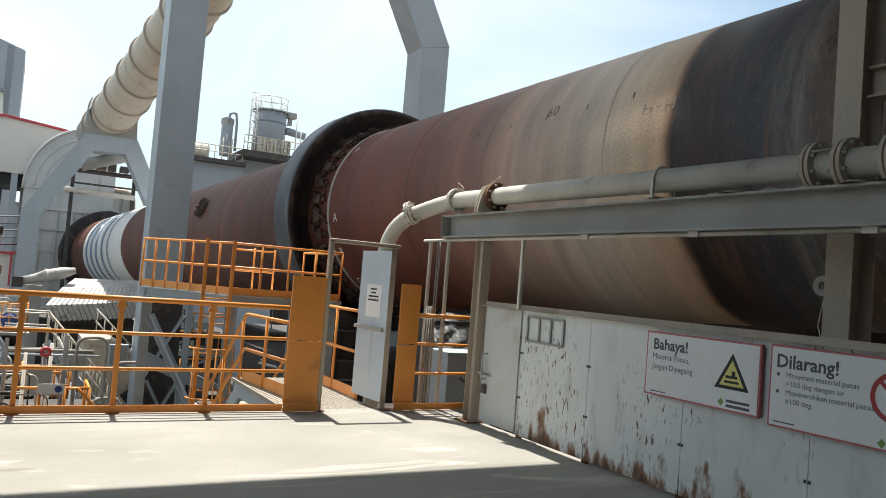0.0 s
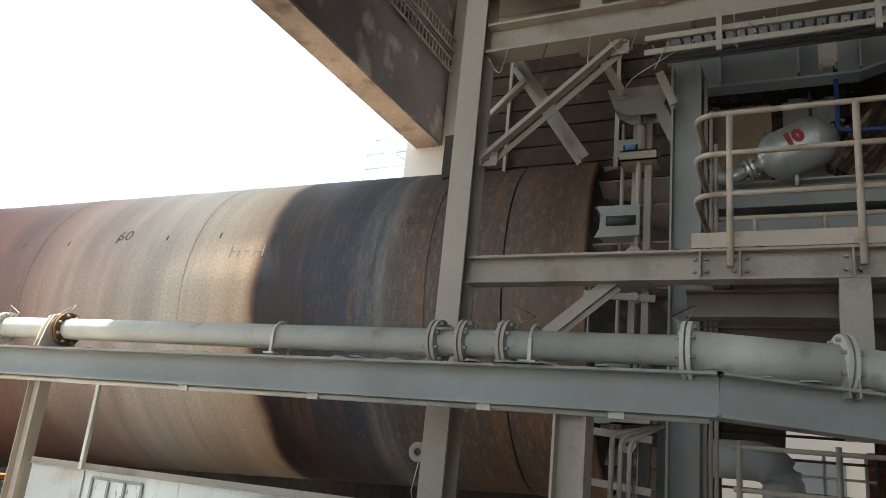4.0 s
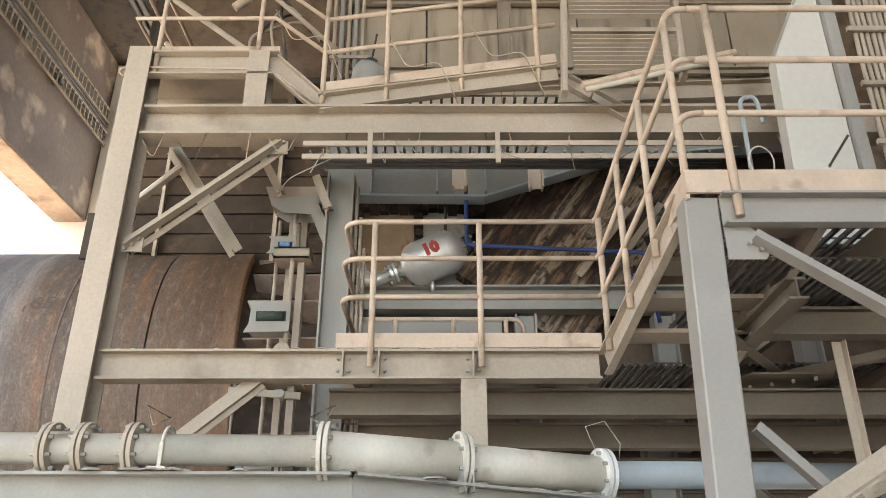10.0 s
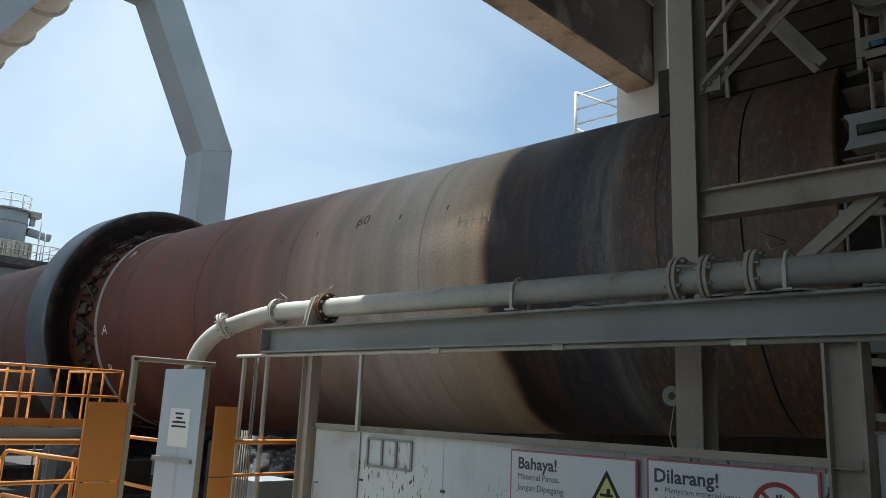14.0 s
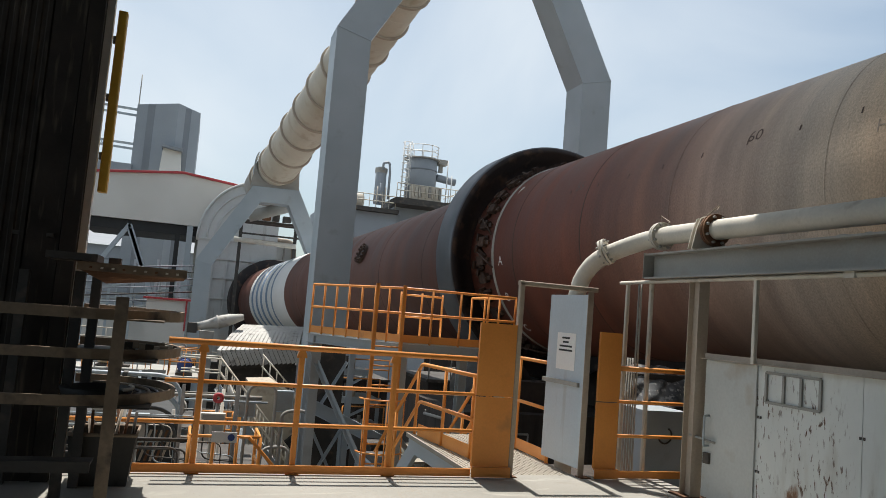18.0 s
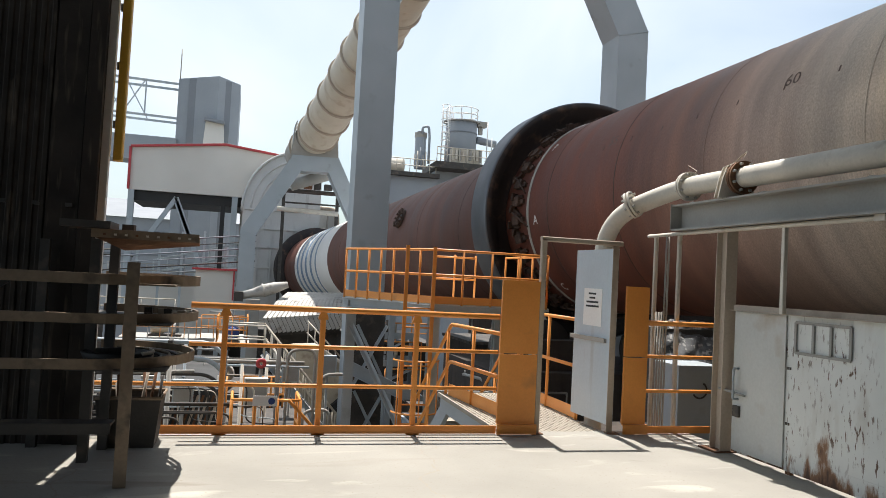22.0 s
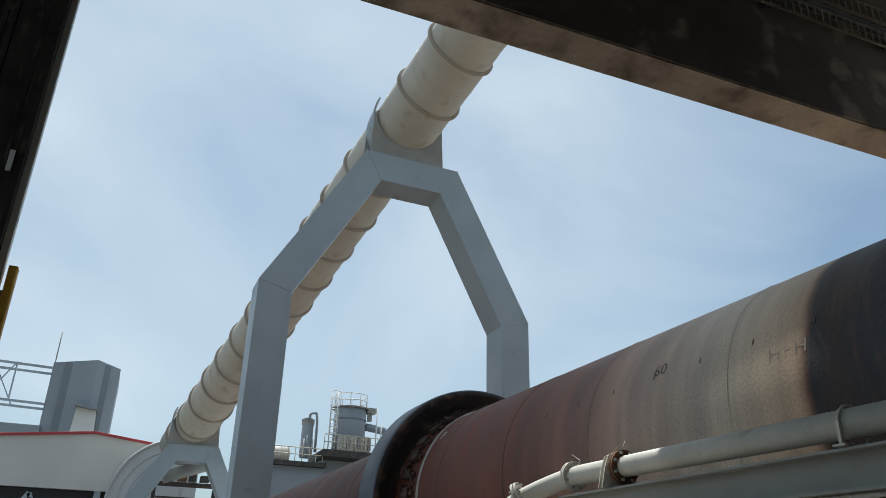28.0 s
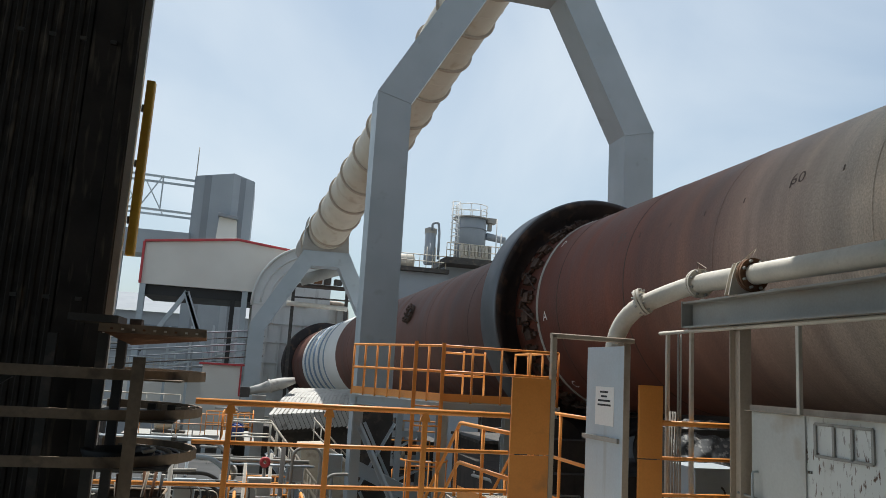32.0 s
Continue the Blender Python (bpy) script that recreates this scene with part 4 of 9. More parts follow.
for c, d in (((BX, 7.66, 2.555), (0, 1, 0)), (P2 - Vector((0, 0, 0.02)), P2 - P1)):
    c, d = Vector(c), Vector(d).normalized()
    side = d.cross(Vector((0, 0, 1))).normalized()
    sd = Geo()
    for k_ in (-0.03, 0.03):
        sd.prism([(-0.20, -0.19), (0.20, -0.19), (0.155, 0.0), (0.11, 0.11), (0.0, 0.155), (-0.11, 0.11), (-0.155, 0.0)], c + d * (k_ - 0.006), c + d * (k_ + 0.006))
    sd.done("saddle", PIPE if c.y > 5 else DUST, pipe, "cast saddle clamp of the pipe")
flange((BX, 7.55, 2.555), (0, 1, 0), 0.155, pipe, RUST)
for y, tw in ((8.42, 0.10), (7.6, -0.12), (3.0, 0.1), (1.9, -0.1)):
    Geo().rod([(BX, y, PZ + 0.15), (BX + 0.02, y + tw * 0.6, PZ + 0.28), (BX + 0.02, y - tw, PZ + 0.20), (BX, y, PZ + 0.15)], 0.006, 5).done("wire_loop", DUSTY, pipe, "bent wire loop tied on the flange")
Geo().rod([(5.70, 0.06, 2.60), (5.70, 0.12, 2.76), (5.70, -0.02, 2.80), (5.70, -0.12, 2.64), (5.72, -0.10, 2.5)], 0.004, 5).done("wire_loop", PIPE, pipe, "pale cable loop at the flange")

# ---- kiln inlet: frame, decks, seal ----
CX = 5.62
inlet = thing("steel_trestle", "dusty grey steel trestle with braces beside the kiln end", "steel frame")
Geo().prism(I_SEC(0.26, 0.20), (CX, 3.74, -7), (CX, 3.74, 6.02), (1, 0, 0)).done("column", DUSTY, inlet)
Geo().prism(I_SEC(0.22, 0.16), (CX, 3.63, 3.22), (CX, 0.0, 3.22)).done("floor_beam", DUSTY, inlet)
Geo().prism(I_SEC(0.28, 0.22, 0.022), (CX, 3.63, 5.29), (CX, -7.0, 5.29)).done("upper_beam", DUSTY, inlet)
Geo().prism(U_SEC(0.24, 0.09), (CX - 0.02, 3.85, 5.87), (CX - 0.02, 2.56, 5.87)).done("deck_beam", DUSTY, inlet)
Geo().prism(I_SEC(0.22, 0.18), (CX, 2.72, 5.43), (CX, 2.72, 5.98), (1, 0, 0)).done("stub_column", DUSTY, inlet)
Geo().prism(I_SEC(0.22, 0.18), (CX, 0.92, 2.1), (CX, 0.92, 3.10), (1, 0, 0)).done("stub_column", DUSTY, inlet)
for a, b2, x in (((3.60, 4.16), (2.46, 5.10), CX), ((2.46, 3.11), (3.62, 2.15), CX + 0.02), ((3.62, 5.40), (2.93, 4.36), CX + 0.55)):
    g = Geo().prism(L_SEC(0.085, 0.01), (x, a[0], a[1]), (x, b2[0], b2[1]))
    g.prism(L_SEC(0.05, 0.01), (x + 0.03, a[0], a[1]), (x + 0.03, b2[0], b2[1]), (0, 0, -1))
    g.done("brace", DUSTY, inlet)
for y, z in ((3.56, 4.19), (2.50, 5.07)):
    gp = Geo().box((CX - 0.012, y - 0.08, z - 0.06), (CX, y + 0.08, z + 0.06)).done("gusset", DUSTY, inlet)
    for k_ in range(3):
        bolt(gp, pose(CX - 0.012, y - 0.05 + 0.05 * k_, z + 0.04 - 0.04 * k_, 0, -90, 0))
for y in (1.86, 0.92, 1.60):
    sp = Geo().box((CX - 0.095, y - 0.006, 3.12), (CX + 0.0, y + 0.006, 3.32)).done("splice_plate", DUSTY, inlet)
    for k_ in range(2):
        bolt(sp, pose(CX - 0.02, y - 0.04, 3.18 + 0.09 * k_, 0, -90, 0))
        bolt(sp, pose(CX - 0.02, y + 0.04, 3.18 + 0.09 * k_, 0, -90, 0))
lug = Geo().lathe([(0, 0.03), (0, 0.075), (0.02, 0.075), (0.02, 0.03)], (CX - 0.02, 3.93, 1.79), (1, 0, 0), 18, False).box((CX - 0.02, 3.84, 1.74), (CX, 3.90, 1.84)).done("lifting_lug", DUSTGREY, inlet, "pale round lifting lug")
Geo().rod([(CX, 3.92, 1.72), (CX, 3.96, 1.5), (CX, 3.90, 1.3), (CX, 3.95, 1.05)], 0.005, 4).done("hanging_wire", PIPE, inlet)

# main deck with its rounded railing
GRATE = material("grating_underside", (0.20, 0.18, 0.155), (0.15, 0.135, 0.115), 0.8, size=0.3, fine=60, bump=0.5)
HANDRAIL = material("dusty_cream_rail", (0.66, 0.51, 0.39), (0.57, 0.44, 0.335), 0.65, size=0.4, fine=50, bump=0.1, stain=(0.33, 0.24, 0.17), stain_at=(0.55, 0.75))


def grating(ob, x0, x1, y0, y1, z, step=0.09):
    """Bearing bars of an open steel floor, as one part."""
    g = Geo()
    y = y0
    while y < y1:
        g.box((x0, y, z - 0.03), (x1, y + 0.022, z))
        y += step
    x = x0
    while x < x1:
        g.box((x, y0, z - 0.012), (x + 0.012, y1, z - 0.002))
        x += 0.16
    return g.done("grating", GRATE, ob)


deck = thing("inlet_deck", "dusty steel grating deck at the kiln inlet", "platform")
grating(deck, CX - 0.05, 6.75, 0.0, 1.92, 3.365)
Geo().box((CX - 0.07, -0.02, 3.34), (CX - 0.058, 1.92, 3.45)).done("toe_board", HANDRAIL, deck)
for x in (6.1, 6.7):
    Geo().prism(U_SEC(0.16, 0.06), (x, 0.0, 3.24), (x, 1.95, 3.24)).done("joist", DUSTY, deck)
rail = thing("deck_railing", "dusty cream tube railing with rounded corner on the inlet deck", "railing")
for z in (4.34, 4.03, 3.72):
    Geo().rod(smooth_line([(6.5, 1.90, z), (CX - 0.10, 1.90, z), (CX - 0.10, -0.02, z)], 0.16, 6), 0.021, 10).done("rail", HANDRAIL, rail)
for y in (1.66, 0.86):
    Geo().tube((CX - 0.10, y, 3.19), (CX - 0.10, y, 4.33), 0.024, 10).done("post", HANDRAIL, rail)
for y in (1.55, 1.05, 0.6):
    Geo().tube((6.45, y, 3.36), (6.45, y, 3.86), 0.02, 8).done("inner_post", HANDRAIL, rail)
Geo().rod(smooth_line([(6.45, 1.9, 3.86), (6.45, 0.45, 3.86), (6.45, 0.45, 3.4)], 0.1, 4), 0.02, 8).done("inner_rail", HANDRAIL, rail)

# short stair up to the landing over the platform
LX, LZ = 4.15, 3.93
st = thing("steel_stair", "short dusty steel stair up to the landing", "stair")
SB, ST = Vector((CX - 0.05, -0.06, 3.22)), Vector((LX + 0.15, -0.34, LZ - 0.07))
for off in (0.0, -0.85):
    Geo().prism(U_SEC(0.20, 0.06, 0.01), SB + Vector((0, off, 0)), ST + Vector((0, off, 0))).done("stringer", DUSTY, st)
for i in range(4):
    c = SB.lerp(ST, (i + 0.7) / 4.4) + Vector((0, 0, 0.06))
    Geo().box((c.x - 0.13, c.y - 0.82, c.z - 0.03), (c.x + 0.13, c.y - 0.02, c.z)).box((c.x - 0.02, c.y - 0.02, c.z - 0.11), (c.x + 0.02, c.y + 0.01, c.z + 0.03)).done("tread", DUSTY, st)
sr = thing("stair_railing", "dusty cream sloping stair railing", "railing")
RB, RT = SB + Vector((-0.05, 0.02, 1.12)), Vector((LX - 0.02, -0.33, LZ + 1.27))
for dz in (0.0, -0.31, -0.62):
    Geo().rod(smooth_line([(CX - 0.10, -0.02, 4.34 + dz), RB + Vector((-0.05, 0, dz)), RT + Vector((0, 0, dz * 1.31)), RT + Vector((-0.01, -0.12, dz * 1.31))], 0.07, 4), 0.021, 10).done("rail", HANDRAIL, sr)
for t_ in (0.04, 0.32, 0.62, 0.95):
    p_ = RB.lerp(RT, t_)
    q_ = SB.lerp(ST, t_)
    Geo().tube((p_.x, p_.y, q_.z + 0.05), (p_.x, p_.y, p_.z), 0.024, 10).done("post", HANDRAIL, sr)

landing = thing("landing", "grey steel landing on a box column beside the platform", "platform")
Geo().prism(R_SEC(0.18, 0.20, 0.01), (LX + 0.10, -0.255, 0.135), (LX + 0.10, -0.375, LZ - 0.10), (0, 1, 0)).done("column", GREY, landing)
Geo().box((LX - 0.06, -0.42, 0.132), (LX + 0.26, -0.09, 0.15)).done("base_plate", GREY, landing)
Geo().prism(U_SEC(0.20, 0.08), (LX, -0.47, LZ - 0.20), (LX, -6.0, LZ - 0.20)).done("edge_beam", GREY, landing)
Geo().box((LX - 0.04, -6.0, LZ - 0.09), (LX - 0.02, -0.28, LZ + 0.06)).done("toe_board", HANDRAIL, landing)
Geo().box((LX - 0.02, -0.30, LZ - 0.12), (LX + 0.4, -0.28, LZ + 0.06)).done("toe_board", HANDRAIL, landing)
grating(landing, LX, LX + 1.2, -6.0, -0.32, LZ - 0.06)
for y in (-1.6, -2.9, -4.2, -5.5):
    Geo().prism(U_SEC(0.20, 0.07), (LX, y, LZ - 0.20), (LX + 2.6, y, LZ - 0.20)).done("joist", DUSTY, landing)
gp = Geo().add([(x, y, z) for x in (LX - 0.012, LX) for y, z in ((-0.47, LZ - 0.30), (-0.62, LZ - 0.30), (-0.74, LZ - 0.42), (-0.68, LZ - 0.50), (-0.47, LZ - 0.50))], [(0, 1, 2, 3, 4), (9, 8, 7, 6, 5)] + [(i, i + 5, (i + 1) % 5 + 5, (i + 1) % 5) for i in range(5)]).done("gusset", GREY, landing)
for k_ in range(2):
    bolt(gp, pose(LX - 0.012, -0.595 - 0.06 * k_, LZ - 0.405 - 0.04 * k_, 0, -90, 0))
Geo().prism(L_SEC(0.10, 0.012), (LX - 0.014, -0.60, LZ - 0.40), (LX - 0.014, -2.4, LZ - 1.62)).done("brace", GREY, landing)
Geo().prism(L_SEC(0.08, 0.01), (LX + 0.15, -0.50, 2.50), (LX + 0.15, -1.95, 1.05)).done("brace", GREY, landing)
Geo().prism(L_SEC(0.10, 0.012), (LX - 0.02, -0.45, 1.92), (LX - 0.02, -2.6, 3.15)).done("brace", DUSTY, landing)
Geo().prism(I_SEC(0.17, 0.14), (LX + 0.1, -0.52, 1.87), (LX + 0.1, -5.0, 1.87)).done("lower_beam", GREY, landing)
lr = thing("landing_railing", "dusty cream tube railing round the landing", "railing")
for z in (LZ + 1.27, LZ + 0.86, LZ + 0.46):
    Geo().rod([(LX - 0.03, -0.45, z), (LX - 0.03, -6.0, z)], 0.022, 10).done("rail", HANDRAIL, lr)
for y in (-0.56, -1.9, -3.1, -4.3):
    Geo().tube((LX - 0.05, y, LZ - 0.25), (LX - 0.05, y, LZ + 1.27), 0.026, 10).done("post", HANDRAIL, lr)

# stationary seal frame and the kiln's end
leafs = thing("kiln_seal", "dark conical kiln seal with radial leaf plates", "kiln seal")
seal = thing("seal_weights", "dusty counterweight boxes, guide rods and channels at the kiln seal", "counterweights")
SEALDARK = material("seal_dark", (0.10, 0.075, 0.06), (0.06, 0.045, 0.037), 0.8, size=0.5, fine=30, bump=0.3, stain=(0.20, 0.15, 0.115))
cone = Geo().lathe([(-4.30, 2.22), (-4.42, 2.05), (-5.2, 1.90), (-6.4, 1.90)], (0, 0, 0), (0, 1, 0), 72).done("seal_cone", SEALDARK, leafs)
cone.matrix_world = KILN_POSE
LEAFM = material("leaf_plate_steel", (0.36, 0.285, 0.245), (0.26, 0.195, 0.165), 0.75, size=0.4, fine=30, bump=0.2, stain=(0.09, 0.055, 0.045))
fin = Geo().add([(-0.012, 0, 0.42), (-0.012, -0.05, 0.0), (-0.012, -0.98, 0.0), (-0.012, -0.98, 0.42), (0.012, 0, 0.42), (0.012, -0.05, 0.0), (0.012, -0.98, 0.0), (0.012, -0.98, 0.42)],
                [(0, 1, 2, 3), (7, 6, 5, 4), (0, 4, 5, 1), (1, 5, 6, 2), (2, 6, 7, 3), (3, 7, 4, 0)]).done("leaf_plate", LEAFM, leafs)
for i in range(26):
    o = fin if i == 0 else new("leaf_plate", fin.data)
    o.parent = leafs
    o.matrix_world = KILN_POSE @ pose(0, -4.42, 0, 0, i * 13.846 + 6, 0) @ pose(0, 0, 1.86, 0, 0, 0)
ringm = Geo().lathe([(-5.42, 2.0), (-5.42, 2.55), (-5.30, 2.55), (-5.30, 2.0)], (0, 0, 0), (0, 1, 0), 72, False).done("seal_ring", DUSTY, leafs)
ringm.matrix_world = KILN_POSE
for z, col, dx in ((4.56, PALEBLUE, 0.0), (3.88, material("dark_green_weight", (0.05, 0.075, 0.05), (0.04, 0.06, 0.04), 0.6, fine=40), 0.0), (2.63, DUSTGREY, 0.05), (2.30, WHITE, 0.05), (1.42, WHITE, 0.12)):
    q = 0.08 if col is PALEBLUE else 0.14
    y0, y1 = (2.47, 2.69) if col is PALEBLUE else (2.47, 2.82)
    curve = [(y1 + 0.03, z + q), (y1 - 0.01, z + q * 0.45), (y1, z - q * 0.5), (y1 + 0.04, z - q * 1.05)]
    plate = [(y0, z + q), *curve, (y0, z - q)]
    hole = [(y0 + 0.03, z + q * 0.3), (y1 - 0.06, z + q * 0.3), (y1 - 0.06, z - q * 0.35), (y0 + 0.03, z - q * 0.35)]
    k_ = len(plate)
    wbx = Geo().add([(x, y, zz) for x in (6.46 + dx, 6.475 + dx) for y, zz in plate], [tuple(range(k_)), tuple(reversed(range(k_, 2 * k_)))] + [(i, i + k_, (i + 1) % k_ + k_, (i + 1) % k_) for i in range(k_)])
    wbx.box((6.475 + dx, y0, z + q - 0.012), (6.66 + dx, y1, z + q)).box((6.475 + dx, y0, z - q), (6.66 + dx, y1, z - q + 0.012))
    wbx = wbx.done("weight_box", DUSTGREY, seal, "dusty grey bent-plate counterweight box")
    Geo().add([(6.455 + dx, y, zz) for y, zz in hole] + [(6.459 + dx, y, zz) for y, zz in hole], [(0, 1, 2, 3), (7, 6, 5, 4), (0, 4, 5, 1), (1, 5, 6, 2), (2, 6, 7, 3), (3, 7, 4, 0)]).done("slot", BLACK, wbx)
    Geo().tube((6.452 + dx, y0 + 0.05, z - q * 0.05), (6.452 + dx, y1 - 0.08, z - q * 0.05), q * 0.28, 10).done("weight", col, wbx)
for y, r_, z0, z1, x in ((2.50, 0.022, 3.55, 4.95, 6.52), (2.48, 0.035, 4.45, 4.78, 6.52), (2.68, 0.018, 0.6, 4.9, 6.68), (2.45, 0.02, 0.4, 3.5, 6.7)):
    Geo().tube((x, y, z0), (x, y, z1), r_, 8).done("tie_rod", DUSTY, seal)
for y, x, z0, z1 in ((2.40, 6.62, -1.0, 5.0), (2.56, 6.85, 0.0, 5.3)):
    Geo().prism(U_SEC(0.10, 0.06, 0.008), (x, y, z0), (x, y, z1), (1, 0, 0)).done("guide_channel", DUSTY, seal)
for z in (4.48, 3.35, 2.2):
    Geo().box((6.45, 2.34, z - 0.05), (6.72, 2.66, z - 0.035)).box((6.45, 2.34, z + 0.035), (6.72, 2.66, z + 0.05)).box((6.45, 2.34, z - 0.05), (6.465, 2.66, z + 0.05)).done("clamp_bracket", DUSTY, seal)
for dx in (0.0, 0.19):
    Geo().add([(x, y, z) for x in (6.38 + dx, 6.392 + dx) for y, z in ((2.72, 4.98), (2.70, 4.91), (2.59, 4.84), (2.34, 4.83), (2.22, 4.56), (2.14, 4.60), (2.24, 4.86), (2.32, 5.02))], [tuple(range(8)), tuple(reversed(range(8, 16)))] + [(i, i + 8, (i + 1) % 8 + 8, (i + 1) % 8) for i in range(8)]).done("bracket_plate", DUSTGREY, seal)
Geo().box((6.40, 2.26, 4.94), (6.60, 2.72, 4.955)).add([(6.40, 2.26, 4.955), (6.40, 2.72, 4.955), (6.40, 2.78, 5.12), (6.40, 2.26, 5.12), (6.60, 2.26, 4.955), (6.60, 2.72, 4.955), (6.60, 2.78, 5.12), (6.60, 2.26, 5.12)],
    [(0, 3, 2, 1), (4, 5, 6, 7), (0, 1, 5, 4), (1, 2, 6, 5), (2, 3, 7, 6), (3, 0, 4, 7)]).done("bracket_arm", DUSTY, seal)
Geo().prism(U_SEC(0.12, 0.08, 0.01), (6.5, 2.30, 5.1), (6.42, 2.10, 4.72)).done("bracket_arm", DUSTY, seal)
for z in (3.58, 2.0):
    Geo().lathe([(0, 0.02), (0, 0.07), (0.06, 0.07), (0.06, 0.02)], (6.48, 2.52, z), (1, 0, 0), 14, False).done("pulley", DUSTY, seal)

# inlet chamber behind the deck
INS = material("stained_plate", (0.19, 0.135, 0.095), (0.13, 0.088, 0.06), 0.85, size=0.6, fine=25, bump=0.3, stain=(0.09, 0.055, 0.036), stain_at=(0.50, 0.72))
hc = thing("chamber_column", "grey steel column with conduits beside the inlet chamber", "column")
Geo().prism(I_SEC(0.24, 0.22), (6.25, 2.05, -7.0), (6.25, 2.05, 5.12), (0, 1, 0)).done("column", DUSTGREY, hc)
for i, y in enumerate((1.90, 1.86, 1.82)):
    Geo().tube((6.2, y, -0.5), (6.2, y, 5.0 - 0.3 * i), 0.016, 8).done("conduit", DUSTY, hc)


def riser_material():
    """Burnt plate with runs of tan, brown and black drawn along the slope of the riser."""
    m = bpy.data.materials.new("riser_plate")
    m.use_nodes = True
    n, l = m.node_tree.nodes, m.node_tree.links
    co, comb = n.new("ShaderNodeTexCoord"), n.new("ShaderNodeCombineXYZ")
    for axis, v in (("X", (0.0, 3.2, 2.4)), ("Y", (0.0, -0.36, 0.48)), ("Z", (1.0, 0.0, 0.0))):
        d = n.new("ShaderNodeVectorMath")
        d.operation = "DOT_PRODUCT"
        d.inputs[1].default_value = v
        l.new(co.outputs["Object"], d.inputs[0])
        l.new(d.outputs["Value"], comb.inputs[axis])
    runs, crust = n.new("ShaderNodeTexNoise"), n.new("ShaderNodeTexNoise")
    runs.inputs["Scale"].default_value, runs.inputs["Detail"].default_value, runs.inputs["Roughness"].default_value = 1.1, 9.0, 0.62
    crust.inputs["Scale"].default_value, crust.inputs["Detail"].default_value = 11.0, 8.0
    l.new(comb.outputs["Vector"], runs.inputs["Vector"])
    l.new(co.outputs["Object"], crust.inputs["Vector"])
    ramp = n.new("ShaderNodeValToRGB")
    stops = [(0.30, (0.34, 0.25, 0.17)), (0.38, (0.15, 0.085, 0.05)), (0.44, (0.022, 0.017, 0.015)), (0.50, (0.12, 0.066, 0.040)), (0.55, (0.36, 0.28, 0.20)), (0.60, (0.035, 0.026, 0.021)), (0.68, (0.55, 0.50, 0.44))]
    while len(ramp.color_ramp.elements) < len(stops):
        ramp.color_ramp.elements.new(0.5)
    for e, (at, c) in zip(ramp.color_ramp.elements, stops):
        e.position, e.color = at, (*c, 1)
    l.new(runs.outputs["Fac"], ramp.inputs["Fac"])
    mx, cut = n.new("ShaderNodeMixRGB"), n.new("ShaderNodeMapRange")
    cut.inputs["From Min"].default_value, cut.inputs["From Max"].default_value = 0.55, 0.66
    l.new(crust.outputs["Fac"], cut.inputs["Value"])
    l.new(cut.outputs["Result"], mx.inputs["Fac"])
    mx.inputs["Color2"].default_value = (0.035, 0.025, 0.020, 1)
    l.new(ramp.outputs["Color"], mx.inputs["Color1"])
    l.new(mx.outputs["Color"], n["Principled BSDF"].inputs["Base Color"])
    n["Principled BSDF"].inputs["Roughness"].default_value = 0.85
    bp = n.new("ShaderNodeBump")
    bp.inputs["Strength"].default_value, bp.inputs["Distance"].default_value = 0.9, 0.02
    l.new(crust.outputs["Fac"], bp.inputs["Height"])
    l.new(bp.outputs["Normal"], n["Principled BSDF"].inputs["Normal"])
    return m


RISERM = riser_material()
ch = thing("inlet_chamber", "large burnt and dusty kiln inlet chamber", "kiln inlet")
Geo().box((7.35, -7.0, 2.75), (13.5, 2.35, 6.2)).done("casing", INS, ch)
Geo().box((7.22, 0.87, 4.35), (7.34, 1.38, 5.26)).done("cover_plate", material("grey_cover", (0.60, 0.58, 0.53), (0.52, 0.49, 0.44), 0.6, size=0.4, fine=40, bump=0.08, stain=(0.30, 0.22, 0.15), stain_at=(0.60, 0.75)), ch, "plain grey cover plate")
Geo().box((7.22, 1.44, 4.35), (7.34, 2.06, 5.26)).done("cover_plate", material("tan_cover", (0.46, 0.34, 0.22), (0.36, 0.25, 0.155), 0.75, size=0.4, fine=30, bump=0.2, stain=(0.16, 0.085, 0.045), stain_at=(0.58, 0.72)), ch, "rust-stained tan cover plate")
g = Geo()
for y in (2.02, 1.40, 0.86, 0.80):
    for i in range(9):
        z = 4.35 + i * 0.105 + rng.uniform(-0.02, 0.02)
        g.box((7.15, y - rng.uniform(0.02, 0.06), z), (7.34, y + rng.uniform(0.02, 0.05), z + rng.uniform(0.05, 0.10)))
for i in range(14):
    y = 0.7 + i * 0.1
    g.box((7.12, y, 5.24 + rng.uniform(-0.03, 0.03)), (7.34, y + 0.09, 5.38 + rng.uniform(-0.02, 0.05)))
g.done("burnt_edge", CHAR, ch, "charred crust round the cover plates")
riser = Geo().prism([(-0.7, -1.1), (0.7, -1.1), (0.7, 1.1), (-0.7, 1.1)], (8.12, 0.45, 4.1), (8.12, -2.6, 8.2), (1, 0, 0)).done("riser_duct", RISERM, ch, "burnt streaked riser duct")
for i in range(5):
    a = Vector((6.93, -0.18 - 0.32 * i, 4.42 + 0.05 * i))
    Geo().prism(L_SEC(0.07, 0.008), a, a + Vector((0, -0.55, 0.72))).done("stiffener", DUSTY, ch)
Geo().prism(I_SEC(0.24, 0.20), (6.95, 2.0, 4.20), (6.95, -5.0, 4.20)).done("support_girder", DUSTGREY, ch)
